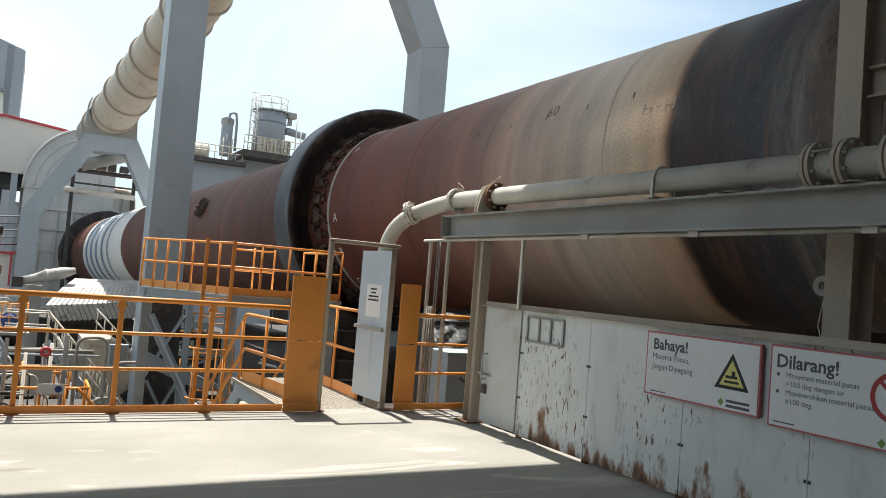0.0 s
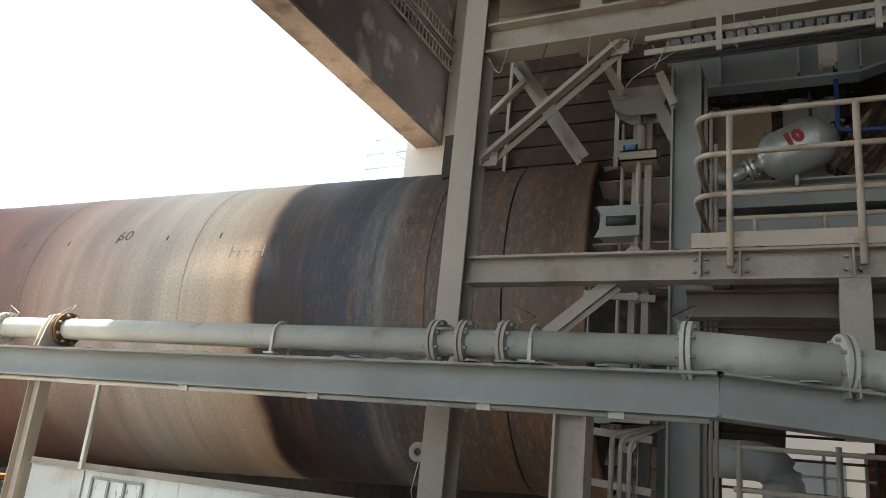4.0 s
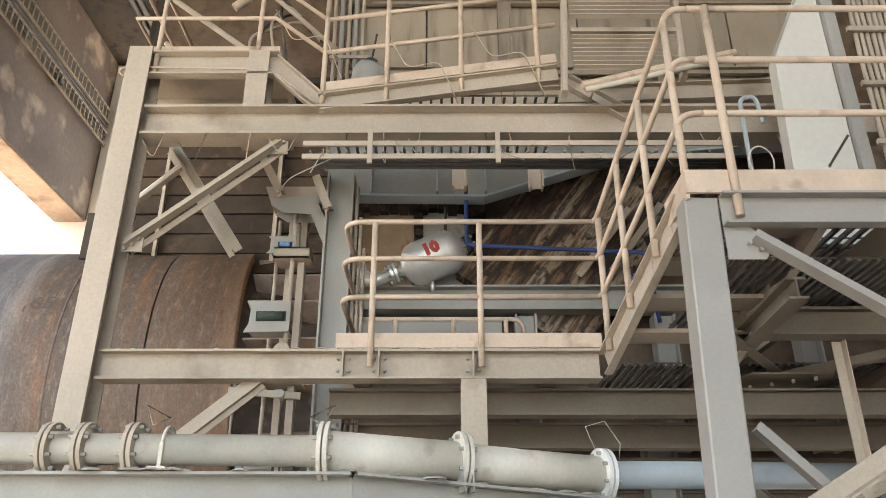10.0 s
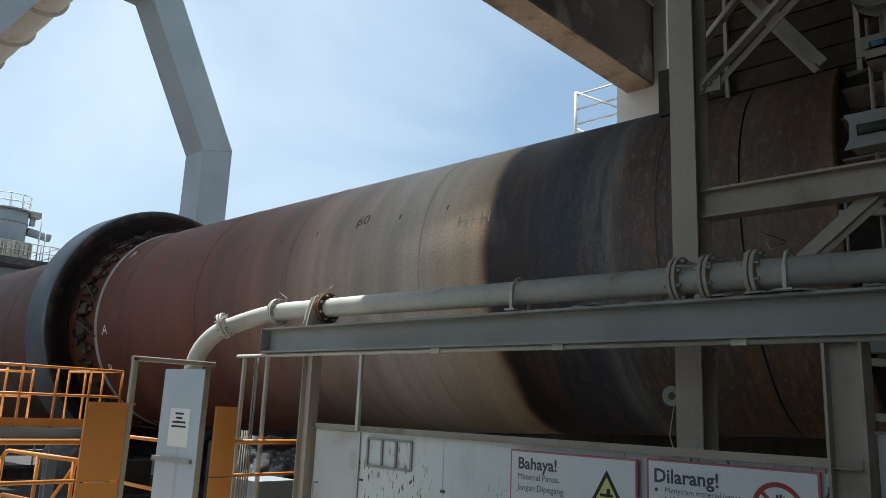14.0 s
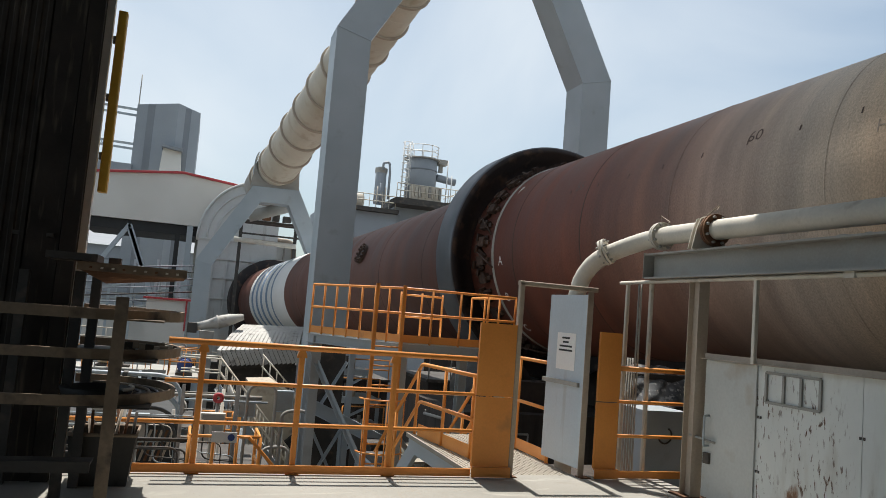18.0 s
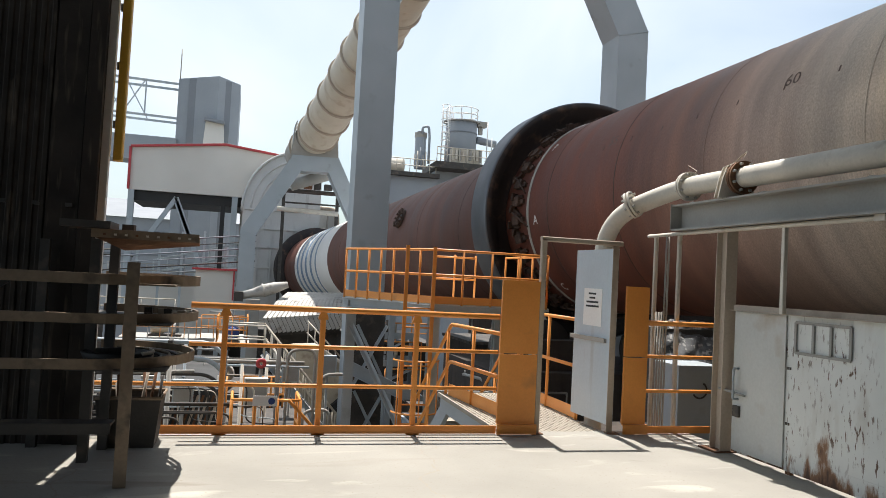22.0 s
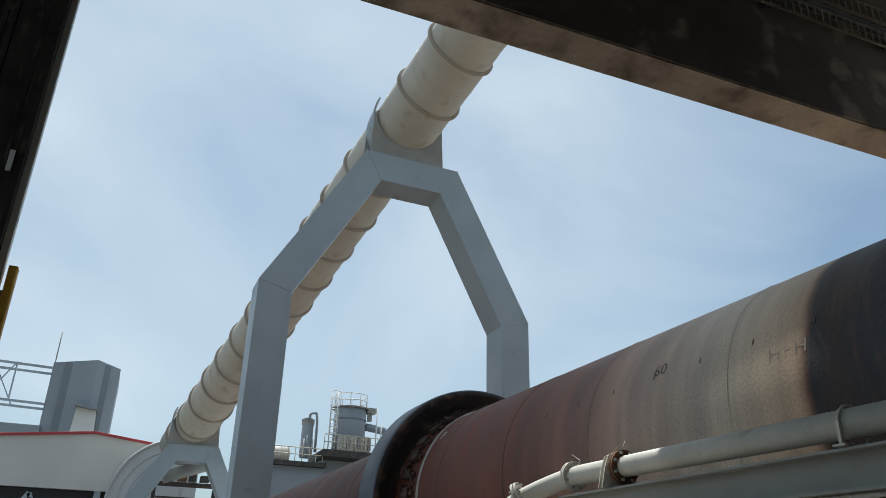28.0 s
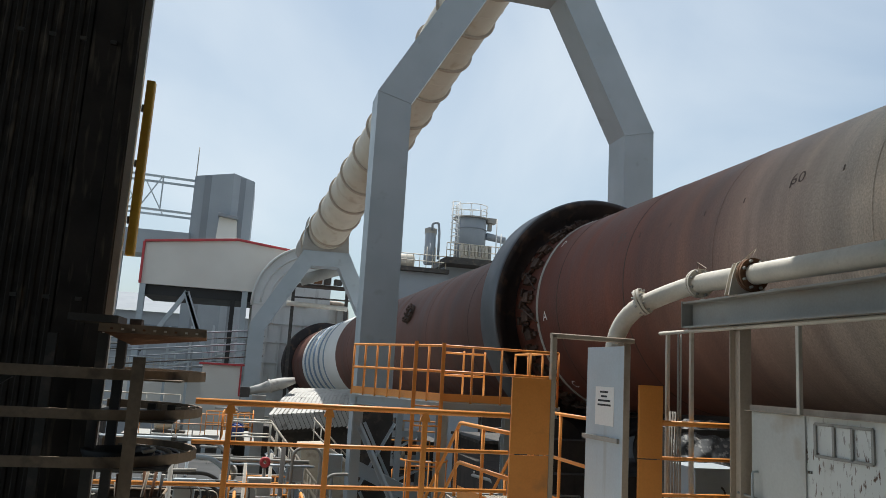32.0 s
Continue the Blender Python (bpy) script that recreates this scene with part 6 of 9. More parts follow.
hoop(1.395, 0.072, 0.41, 6.90, 8.34, RACKTOP, "curved_bar")
hoop(1.13, 0.065, 0.41, 6.90, 8.34, RACKTOP, "curved_bar")
hoop(0.83, 0.068, 0.40, 6.90, 8.34, RACKTOP, "curved_bar")
Geo().box((-3.2, 6.90, 0.34), (-0.05, 6.92, 0.41)).box((-3.2, 6.921, 0.39), (-0.05, 7.1, 0.402)).done("low_shelf", DARKSTEEL, rack)
Geo().box((-0.005, 6.86, 0.0), (0.075, 6.872, 1.48)).box((-0.005, 6.872, 0.0), (0.007, 6.94, 1.48)).done("post", RACKTOP, rack)
for x, y, z in ((-0.22, 7.95, 1.63), (-0.29, 7.55, 1.64), (-0.75, 8.05, 1.63)):
    Geo().prism(L_SEC(0.07, 0.01), (x, y, 0.0), (x, y, z), (0, 1, 0)).done("post", DARKSTEEL, rack)
for a, b2 in (((-1.35, 0.85), (-0.72, 1.31)), ((-2.0, 1.31), (-1.4, 0.85))):
    Geo().prism(L_SEC(0.04, 0.006), (a[0], 6.95, a[1]), (b2[0], 6.95, b2[1])).done("strut", DARKSTEEL, rack)
edge = Geo().box((-0.32, 7.30, 1.645), (0.41, 7.325, 1.705)).done("top_edge", RACKTOP, rack)
for i in range(9):
    Geo().box((-0.24 + 0.072 * i, 7.292, 1.662), (-0.222 + 0.072 * i, 7.299, 1.676)).done("rivet", PIPE if i % 3 else RUST, edge)
Geo().add([(x, y, z + dz) for dz in (0.0, 0.012) for x, y, z in ((-0.31, 7.33, 1.65), (0.405, 7.33, 1.65), (0.38, 8.0, 1.64), (-0.19, 8.0, 1.57))],
          [(0, 3, 2, 1), (4, 5, 6, 7), (0, 1, 5, 4), (1, 2, 6, 5), (2, 3, 7, 6), (3, 0, 4, 7)]).done("top_sheet", RUST, rack, "rusty sheet under the top shelf")
Geo().prism(L_SEC(0.05, 0.008), (-0.19, 8.01, 1.59), (0.38, 8.01, 1.66)).done("top_edge", RACKTOP, rack)
Geo().box((-0.52, 7.26, 1.71), (-0.19, 7.65, 1.76)).box((-0.13, 7.38, 1.71), (-0.05, 7.5, 1.75)).done("top_board", DARKSTEEL, rack)
# coil of flat strip and a dark drum in the lowest tray
Geo().box((-0.36, 6.96, 0.745), (0.27, 8.30, 0.757)).done("tray", DARKSTEEL, rack)
for i in range(7):
    q = 0.66 - 0.06 * i
    Geo().rod([(-0.31 + q * math.cos(math.radians(a)), 7.62 + q * math.sin(math.radians(a)), 0.775 + 0.006 * (i % 3)) for a in range(-30, 86, 10)], 0.013, 5).done("strip_coil", (DUSTY, DARKSTEEL, RACKTOP, DARKSTEEL)[i % 4], rack)
Geo().lathe([(0.0, 0.22), (0.06, 0.25), (0.07, 0.23), (0.02, 0.1), (0.02, 0.0)], (-0.12, 7.50, 0.757), (0, 0, 1), 22).done("drum", BLACK, rack)
Geo().rod([(-0.12 + 0.245 * math.cos(math.radians(a)), 7.50 + 0.245 * math.sin(math.radians(a)), 0.825) for a in range(-40, 31, 10)], 0.014, 5).done("drum_rim", PIPE, rack)
# middle tray with scrap
Geo().box((-0.36, 6.96, 1.055), (0.28, 8.31, 1.067)).done("tray", DARKSTEEL, rack)
for i in range(12):
    c = Vector((rng.uniform(0.0, 0.34), rng.uniform(7.35, 7.9), 1.07))
    Geo().box(c - Vector((0.03, 0.025, 0.0)), c + Vector((0.03, 0.025, rng.uniform(0.02, 0.07)))).done("scrap_piece", (DUSTY, DARKSTEEL, PIPE)[i % 3], rack)
Geo().box((-0.36, 6.96, 1.325), (0.30, 8.31, 1.337)).done("tray", RACKTOP, rack)

bn = thing("scrap_bin", "dark dusty scrap bin on the floor by the toe board", "bin")
Geo().add([(x, y, z) for z, q in ((0.0, 0.04), (0.40, 0.0)) for x, y in ((-0.33 + q, 7.98 + q), (0.16 - q, 7.98 + q), (0.16 - q, 8.44 - q), (-0.33 + q, 8.44 - q))],
          [(3, 2, 1, 0), (0, 1, 5, 4), (1, 2, 6, 5), (2, 3, 7, 6), (3, 0, 4, 7)]).done("body", DARKSTEEL, bn)
Geo().rod([(-0.33, 7.98, 0.40), (0.16, 7.98, 0.40), (0.16, 8.44, 0.40), (-0.33, 8.44, 0.40)], 0.016, 6, True).done("rim", RACKTOP, bn)
for i in range(7):
    x, y = rng.uniform(-0.26, 0.10), rng.uniform(8.05, 8.38)
    Geo().tube((x, y, 0.02), (x + rng.uniform(-0.08, 0.08), y + rng.uniform(-0.05, 0.05), rng.uniform(0.45, 0.62)), 0.012, 6).done("scrap_rod", (RUST, DUSTY, DARKSTEEL)[i % 3], bn)

# ---- walkway beyond the gate and the stair that goes down from it ----
wk = thing("gate_walkway", "grey chequered steel walkway beyond the gate", "walkway")
CHEQ = material("chequer_plate", (0.42, 0.38, 0.31), (0.35, 0.315, 0.26), 0.65, metal=0.1, size=0.5, fine=40, bump=0.2)
Geo().box((3.30, 8.67, -0.06), (4.42, 11.2, -0.01)).done("plate", CHEQ, wk)
ribs = Geo()
for i in range(58):
    for j in range(26):
        cx, cy, s_ = 3.33 + j * 0.042, 8.70 + i * 0.043, 0.011 if (i + j) % 2 else -0.011
        ribs.add([(cx - 0.012, cy - s_, -0.009), (cx + 0.012, cy + s_, -0.009), (cx + 0.008, cy + s_ + 0.005, -0.004), (cx - 0.016, cy - s_ + 0.005, -0.004)], [(0, 1, 2, 3)])
ribs.done("chequer_ribs", CHEQ, wk)
for x in (3.34, 4.38):
    Geo().prism(U_SEC(0.18, 0.07), (x, 8.67, -0.15), (x, 11.2, -0.15)).done("edge_beam", BLUEGREY, wk)
wr = thing("walkway_guard", "orange tube railing beside the walkway", "railing")
for z in (1.1, 0.58):
    Geo().tube((4.41, 9.32, z), (4.41, 11.2, z), 0.021, 8).done("rail", ORANGE, wr)
for y in (9.34, 10.2, 11.1):
    Geo().tube((4.41, y, -0.05), (4.41, y, 1.1), 0.021, 8).done("post", ORANGE, wr)
Geo().box((4.405, 9.30, 0.0), (4.413, 11.2, 0.13)).done("toe_board", ORANGE, wr)
dst = thing("down_stair", "orange-railed steel stair going down from the walkway", "stair")
for x in (3.37, 4.36):
    Geo().prism(U_SEC(0.22, 0.06, 0.01), (x, 11.0, -0.12), (x - 0.10, 12.72, -1.56)).done("stringer", BLUEGREY, dst)
for i in range(8):
    t_ = (i + 0.5) / 8
    y, z = 11.0 + 1.7 * t_, -0.12 - 1.42 * t_
    Geo().box((3.41 - 0.1 * t_, y - 0.12, z - 0.03), (4.33 - 0.1 * t_, y + 0.12, z)).done("tread", CHEQ, dst)
sr2 = thing("stair_guard", "orange tube handrails of the walkway and the descending stair", "railing")
for x0, x1 in ((3.56, 3.38), (4.36, 4.36)):
    for dz in (0.90, 0.42):
        a = [(x0, 9.4, dz)] if x0 < 4 else []
        Geo().rod(smooth_line(a + [(x1, 10.98, dz), (x1 - 0.10, 12.72, dz - 1.44)], 0.06, 4) if a else [(x1, 11.2, dz), (x1 - 0.10, 12.72, dz - 1.40)], 0.024, 8).done("rail", ORANGE, sr2)
    for t_ in (0.05, 0.5, 0.95):
        x, y, z = x1 - 0.10 * t_, 11.0 + 1.72 * t_, -0.10 - 1.44 * t_
        Geo().tube((x, y, z), (x, y, z + 1.0), 0.022, 8).done("post", ORANGE, sr2)
for y in (9.5, 10.25):
    x = 3.56 - 0.18 * (y - 9.4) / 1.58
    Geo().tube((x, y, -0.04), (x, y, 0.90), 0.022, 8).done("post", ORANGE, sr2)
Geo().prism([(-0.004, 0.0), (0.004, 0.0), (0.004, 0.15), (-0.004, 0.15)], (3.56, 9.4, -0.012), (3.385, 10.98, -0.012)).done("toe_board", ORANGE, sr2)

# ---- roller station platform with ladder ----
pf = thing("roller_platform", "raised platform with orange railing beside the riding ring", "platform")
PY, PZ0 = 13.2, 1.08
CORN = [(2.53, 15.3), (3.66, PY), (5.60, PY)]
Geo().add([(x, y, z) for z in (PZ0, PZ0 - 0.06) for x, y in ((2.53, 15.3), (3.66, PY), (5.65, PY), (5.65, 15.4))],
          [(0, 1, 2, 3), (7, 6, 5, 4), (0, 4, 5, 1), (1, 5, 6, 2), (2, 6, 7, 3), (3, 7, 4, 0)]).done("deck", OFFWHITE, pf)
for a, b2 in zip(CORN, CORN[1:]):
    Geo().prism(U_SEC(0.16, 0.07), (*a, PZ0 - 0.10), (*b2, PZ0 - 0.10)).done("edge_beam", BLUEGREY, pf)
    Geo().prism([(-0.004, 0), (0.004, 0), (0.004, 0.12), (-0.004, 0.12)], (*a, PZ0), (*b2, PZ0)).done("toe_board", ORANGE, pf)
for x, y in ((2.66, 15.2), (3.72, 13.3), (5.50, 13.35), (5.45, 15.2)):
    Geo().prism(I_SEC(0.18, 0.16), (x, y, -7.0), (x, y, PZ0 - 0.06), (0, 1, 0)).done("leg", BLUEGREY, pf)
for a, b2 in (((3.72, 13.3, -2.4), (5.50, 13.35, -0.2)), ((3.72, 13.3, -0.4), (5.50, 13.35, -2.6)), ((2.66, 15.2, 0.6), (3.72, 13.3, -1.8)), ((2.66, 15.2, -1.9), (5.45, 15.2, -3.4))):
    Geo().prism(L_SEC(0.08, 0.01), a, b2).done("brace", BLUEGREY, pf)
pr = thing("platform_railing", "orange tube railing round the raised platform", "railing")
for dz in (0.86, 0.46):
    Geo().rod([(*c, PZ0 + dz) for c in CORN], 0.022, 8).done("rail", ORANGE, pr)
    Geo().rod([(5.60, PY, PZ0 + dz), (5.60, 15.3, PZ0 + dz)], 0.022, 8).done("rail", ORANGE, pr)
    Geo().rod([(4.1, 15.0, PZ0 + dz - 0.05), (4.9, 15.0, PZ0 + dz - 0.05)], 0.02, 8).done("rail", ORANGE, pr)
for a, b2, k_ in ((CORN[0], CORN[1], 7), (CORN[1], CORN[2], 4), ((5.60, PY), (5.60, 15.3), 3), ((4.1, 15.0), (4.9, 15.0), 2)):
    for i in range(k_ + 1):
        p_ = Vector((*a, 0)).lerp(Vector((*b2, 0)), i / k_)
        Geo().tube((p_.x, p_.y, PZ0 - 0.02), (p_.x, p_.y, PZ0 + 0.86), 0.02, 8).done("post", ORANGE, pr)
ld = thing("cage_ladder", "orange vertical ladder with safety cage", "ladder")
for x in (3.20, 3.64):
    Geo().prism(R_SEC(0.06, 0.03, 0.004), (x, PY - 0.10, -4.6), (x, PY - 0.10, PZ0 + 0.9), (0, 1, 0)).done("stile", ORANGE, ld)
for i in range(19):
    z = -4.4 + i * 0.3
    Geo().tube((3.20, PY - 0.10, z), (3.64, PY - 0.10, z), 0.014, 6).done("rung", ORANGE, ld)
for z in (-2.2, -1.4, -0.6, 0.2):
    Geo().rod([(3.42 + 0.36 * math.cos(math.radians(a)), PY - 0.12 - 0.33 * math.sin(math.radians(a)), z) for a in range(0, 181, 20)], 0.014, 6).done("cage_hoop", ORANGE, ld)
for a in (30, 90, 150):
    Geo().tube((3.42 + 0.36 * math.cos(math.radians(a)), PY - 0.12 - 0.33 * math.sin(math.radians(a)), -2.2), (3.42 + 0.36 * math.cos(math.radians(a)), PY - 0.12 - 0.33 * math.sin(math.radians(a)), 0.2), 0.011, 6).done("cage_bar", ORANGE, ld)

# kiln pier and support rollers under the near ring
pier = thing("kiln_pier", "dark concrete pier with support rollers under the kiln", "pier")
Geo().box((5.9, 16.6, -7.0), (12.4, 20.6, -0.4)).done("pier_block", DARKCON, pier)
for s_, a in ((9.9, 150), (9.9, 210)):
    c = kp(10.75, 2.95 + 0.75, a if a < 180 else a)
    Geo().lathe([(-0.75, 0.0), (-0.75, 0.72), (0.75, 0.72), (0.75, 0.0)], c, KD, 28).done("roller", DARKSTEEL, pier)
    Geo().box((c.x - 0.8, c.y - 1.4, -0.4), (c.x + 0.8, c.y - 0.9, c.z + 0.3)).done("bearing", DARKCON, pier)
tarp = thing("covered_box", "dark equipment under a crumpled pale-streaked cover beyond the rail", "machine")
Geo().box((6.7, 11.55, -1.2), (8.0, 12.3, 0.92)).done("body", DARKSTEEL, tarp)
gx = Geo()
NX, NY = 30, 14
for j in range(NY):
    for i in range(NX):
        u, w = i / (NX - 1), j / (NY - 1)
        fold = 0.03 * math.sin(9 * u + 5 * w) + 0.025 * math.sin(23 * u - 9 * w) + rng.uniform(-0.012, 0.012)
        gx.v.append((6.55 + 1.55 * u + 0.2 * w, 11.25 + 0.45 * w + fold, 0.48 + 0.56 * w + 0.4 * fold))
gx.f = [(j * NX + i, j * NX + i + 1, (j + 1) * NX + i + 1, (j + 1) * NX + i) for j in range(NY - 1) for i in range(NX - 1)]
gx.s = [True] * len(gx.f)
gx.done("cover", material("streaked_tarpaulin", (0.20, 0.21, 0.22), (0.09, 0.095, 0.10), 0.6, size=0.18, fine=20, bump=0.3, stain=(0.44, 0.44, 0.42), stain_at=(0.54, 0.62)), tarp)
bin_ = thing("blue_bin", "blue-grey steel box beyond the rail", "box")
Geo().box((6.10, 10.0, -0.5), (6.72, 10.6, 0.52)).box((6.08, 9.98, 0.50), (6.74, 10.62, 0.55)).done("body", BLUEGREY, bin_)
Geo().rod([(6.40 + 0.10 * math.cos(math.radians(a)), 9.985, 0.24 + 0.10 * math.sin(math.radians(a))) for a in range(-150, 61, 15)], 0.012, 6).done("handle", DARKSTEEL, bin_)
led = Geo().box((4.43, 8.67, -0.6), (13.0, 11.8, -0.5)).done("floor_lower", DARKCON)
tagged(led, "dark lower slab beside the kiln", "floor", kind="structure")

# ---- the yard below ----
hz = thing("striped_plinth", "dark plinth with faded red and white hazard stripes", "plinth")
Geo().box((-9.0, 20.0, -7.0), (0.45, 27.0, -1.36)).done("body", material("dark_plinth", (0.040, 0.041, 0.041), (0.028, 0.029, 0.029), 0.8, size=1.5, fine=12, bump=0.2, stain=(0.09, 0.08, 0.07)), hz)
for i in range(11):
    x0 = -1.02 + i * 0.115
    Geo().add([(x0, 19.985, -2.2), (x0 + 0.06, 19.985, -2.2), (x0 + 0.26, 19.985, -1.5), (x0 + 0.20, 19.985, -1.5)], [(0, 1, 2, 3)]).done("stripe", RUST if i % 2 else DUSTY, hz)
pipes_at = ((-0.62, 19.6, 0.055), (-0.95, 19.5, 0.04), (-1.15, 19.45, 0.035), (-0.25, 19.7, 0.05))
pb = thing("pipe_rack", "bundle of grey pipes along the plinth", "pipes")
for z, y, r_ in pipes_at:
    Geo().rod(smooth_line([(-9, y, z), (0.1, y, z), (0.45, y, z - 0.3), (0.45, y, -3.5)], 0.25, 5), r_, 8).done("pipe_run", BLUEGREY if r_ > 0.045 else DARKSTEEL, pb)
for x in (-6, -4, -2.4, -0.8):
    Geo().box((x, 19.4, -7.0), (x + 0.1, 19.9, -0.2)).done("bracket", DARKSTEEL, pb)
ys = thing("yard_stair", "cream-railed steel stair in the yard", "stair")
A0, A1 = Vector((1.55, 27, -1.35)), Vector((4.3, 26.7, -4.55))
for off in (0.0, 1.1):
    Geo().prism(U_SEC(0.26, 0.08), A0 + Vector((0, off, 0)), A1 + Vector((0, off, 0))).done("stringer", BLUEGREY, ys)
    for dz in (1.0, 0.55):
        Geo().rod([A0 + Vector((-1.2, off, dz)), A0 + Vector((0, off, dz)), A1 + Vector((0, off, dz))], 0.03, 6).done("handrail", CREAM, ys)
    for i in range(13):
        p_ = A0.lerp(A1, i / 12) + Vector((0, off, 0))
        Geo().tube(p_, p_ + Vector((0, 0, 1.0)), 0.022, 6).done("baluster", CREAM, ys)
for i in range(16):
    p_ = A0.lerp(A1, (i + 0.5) / 16)
    Geo().box((p_.x - 0.15, p_.y, p_.z - 0.02), (p_.x + 0.15, p_.y + 1.1, p_.z + 0.02)).done("tread", DUSTGREY, ys)
hop = thing("beige_casing", "beige sloped steel casing in the yard", "casing")
Geo().add([(x, y, z) for y in (28.4, 31.0) for x, z in ((2.66, -1.27), (3.55, -1.22), (4.55, -1.85), (4.95, -7.0), (3.0, -7.0))],
          [(4, 3, 2, 1, 0), (5, 6, 7, 8, 9), (0, 1, 6, 5), (1, 2, 7, 6), (2, 3, 8, 7), (3, 4, 9, 8), (4, 0, 5, 9)]).done("body", BEIGE, hop)
Geo().prism(R_SEC(0.10, 0.10, 0.01), (3.50, 28.36, -1.17), (4.60, 28.36, -1.86)).done("top_edge", PIPE, hop)
Geo().add([(3.75, 28.36, -3.3), (4.62, 28.36, -2.5), (4.66, 28.36, -3.35), (3.75, 28.2, -3.35), (4.62, 28.2, -2.55), (4.66, 28.2, -3.4)], [(0, 2, 1), (3, 4, 5), (0, 1, 4, 3), (1, 2, 5, 4), (2, 0, 3, 5)]).done("chute_mouth", BLACK, hop)
fs_ = thing("yard_flight", "cream-railed upper stair flight in the yard", "stair")
for dz in (1.0, 0.55):
    Geo().tube((3.3, 32.0, -0.45 + dz - 1.0), (5.1, 32.0, -2.25 + dz - 1.0), 0.035, 6).done("handrail", CREAM, fs_)
Geo().prism(U_SEC(0.24, 0.08), (3.3, 32.0, -1.5), (5.1, 32.0, -3.3)).done("stringer", BLUEGREY, fs_)
for i in range(7):
    Geo().tube((3.35 + 0.28 * i, 32.0, -1.5 - 0.28 * i), (3.35 + 0.28 * i, 32.0, -0.5 - 0.28 * i), 0.024, 6).done("baluster", CREAM, fs_)
for x in (3.4, 5.0):
    Geo().tube((x, 32.05, -7.0), (x, 32.05, 1.75 - x), 0.05, 6).done("support", DARKSTEEL, fs_)
for i, (px, py, pz) in enumerate(((0.5, 20.0, -2.2), (0.67, 15.5, -1.85), (0.9, 24.0, -2.6))):
    cg = thing("yard_barrier", "small orange tube guard frame in the yard", "railing", "yard guards")
    Geo().box((px - 0.1, py - 0.1, -7.0), (px + 1.3, py + 1.0, pz)).done("plinth", DARKSTEEL, cg)
    for dz in (1.0, 0.5):
        Geo().rod([(px, py + 0.9, pz + dz), (px, py, pz + dz), (px + 1.2, py, pz + dz), (px + 1.2, py + 0.9, pz + dz)], 0.03, 6).done("rail", ORANGE, cg)
    if py < 16:
        Geo().rod([(px + 0.85, py - 0.03, pz + 1.0), (px + 1.0, py - 0.03, pz + 1.0), (px + 1.75, py - 0.03, pz + 0.2)], 0.03, 6).done("rail", ORANGE, cg)
    for dx, dy in ((0, 0), (0.4, 0), (0.8, 0), (1.2, 0), (0, 0.9), (1.2, 0.9)):
        Geo().tube((px + dx, py + dy, pz), (px + dx, py + dy, pz + 1.0), 0.03, 6).done("post", ORANGE, cg)
sg = thing("yard_notice", "small white notice plate with a blue disc", "sign")
Geo().box((1.03, 15.45, -0.95), (1.46, 15.47, -0.77)).done("plate", WHITE, sg)
Geo().lathe([(0, 0.0), (0, 0.06), (0.01, 0.06), (0.01, 0)], (1.36, 15.45, -0.86), (0, -1, 0), 18, False).done("blue_disc", BLUE, sg)
SHROUD = material("grey_shroud_sheet", (0.54, 0.52, 0.48), (0.44, 0.425, 0.39), 0.7, size=0.8, fine=30, bump=0.1, stain=(0.17, 0.15, 0.13), stain_at=(0.55, 0.75))
lou = thing("cooling_shroud", "grey chevron-folded shroud beside the kiln", "shroud")
F0, F1, R0, R1 = Vector((1.7, 34.0, -0.55)), Vector((4.85, 34.0, -0.25)), Vector((2.8, 36.8, 0.50)), Vector((5.4, 36.8, 0.58))
for i in range(18):
    fr, re = F0.lerp(F1, i / 17), R0.lerp(R1, i / 17)
    fold = [fr + Vector((0.30, -0.02, -0.58)), fr, fr.lerp(re, 0.5) + Vector((0, 0, 0.12)), re]
    sl = Geo()
    for a, b2 in zip(fold, fold[1:]):
        sl.prism(R_SEC(0.155, 0.07, 0.008), a, b2, (0, 1, 0) if b2 is fr else (0, 0, 1))
    sl.done("slat", SHROUD, lou)
Geo().add([(*(p + Vector((0, 0.1, dz))),) for dz in (-0.08, -0.75) for p in (F0, F1, R1, R0)],
          [(0, 1, 2, 3), (7, 6, 5, 4), (0, 4, 5, 1), (1, 5, 6, 2), (2, 6, 7, 3), (3, 7, 4, 0)]).done("body", DARKSTEEL, lou)
Geo().box((2.2, 34.6, -2.6), (5.0, 36.6, -1.0)).done("base", DARKSTEEL, lou)
for x in (2.4, 3.6, 4.8):
    Geo().prism(I_SEC(0.2, 0.2), (x, 35.6, -7), (x, 35.6, -2.6), (0, 1, 0)).done("leg", BLUEGREY, lou)
bl = thing("shell_fan", "pale grey tapered blower pointing at the kiln", "fan")
Geo().lathe([(0, 0.0), (0, 0.17), (0.5, 0.19), (0.9, 0.26), (0.92, 0.31), (0.98, 0.31), (1.0, 0.27), (1.5, 0.25), (2.05, 0.13), (2.05, 0.0)], (0.72, 36, 0.30), (1.9, 0, 0.56), 24).done("body", SHROUD, bl)
Geo().box((0.38, 35.8, 0.05), (0.78, 36.25, 0.48)).done("motor", DARKSTEEL, bl)
Geo().box((0.9, 35.8, -7.0), (1.5, 36.4, 0.15)).done("stand", DUSTGREY, bl)

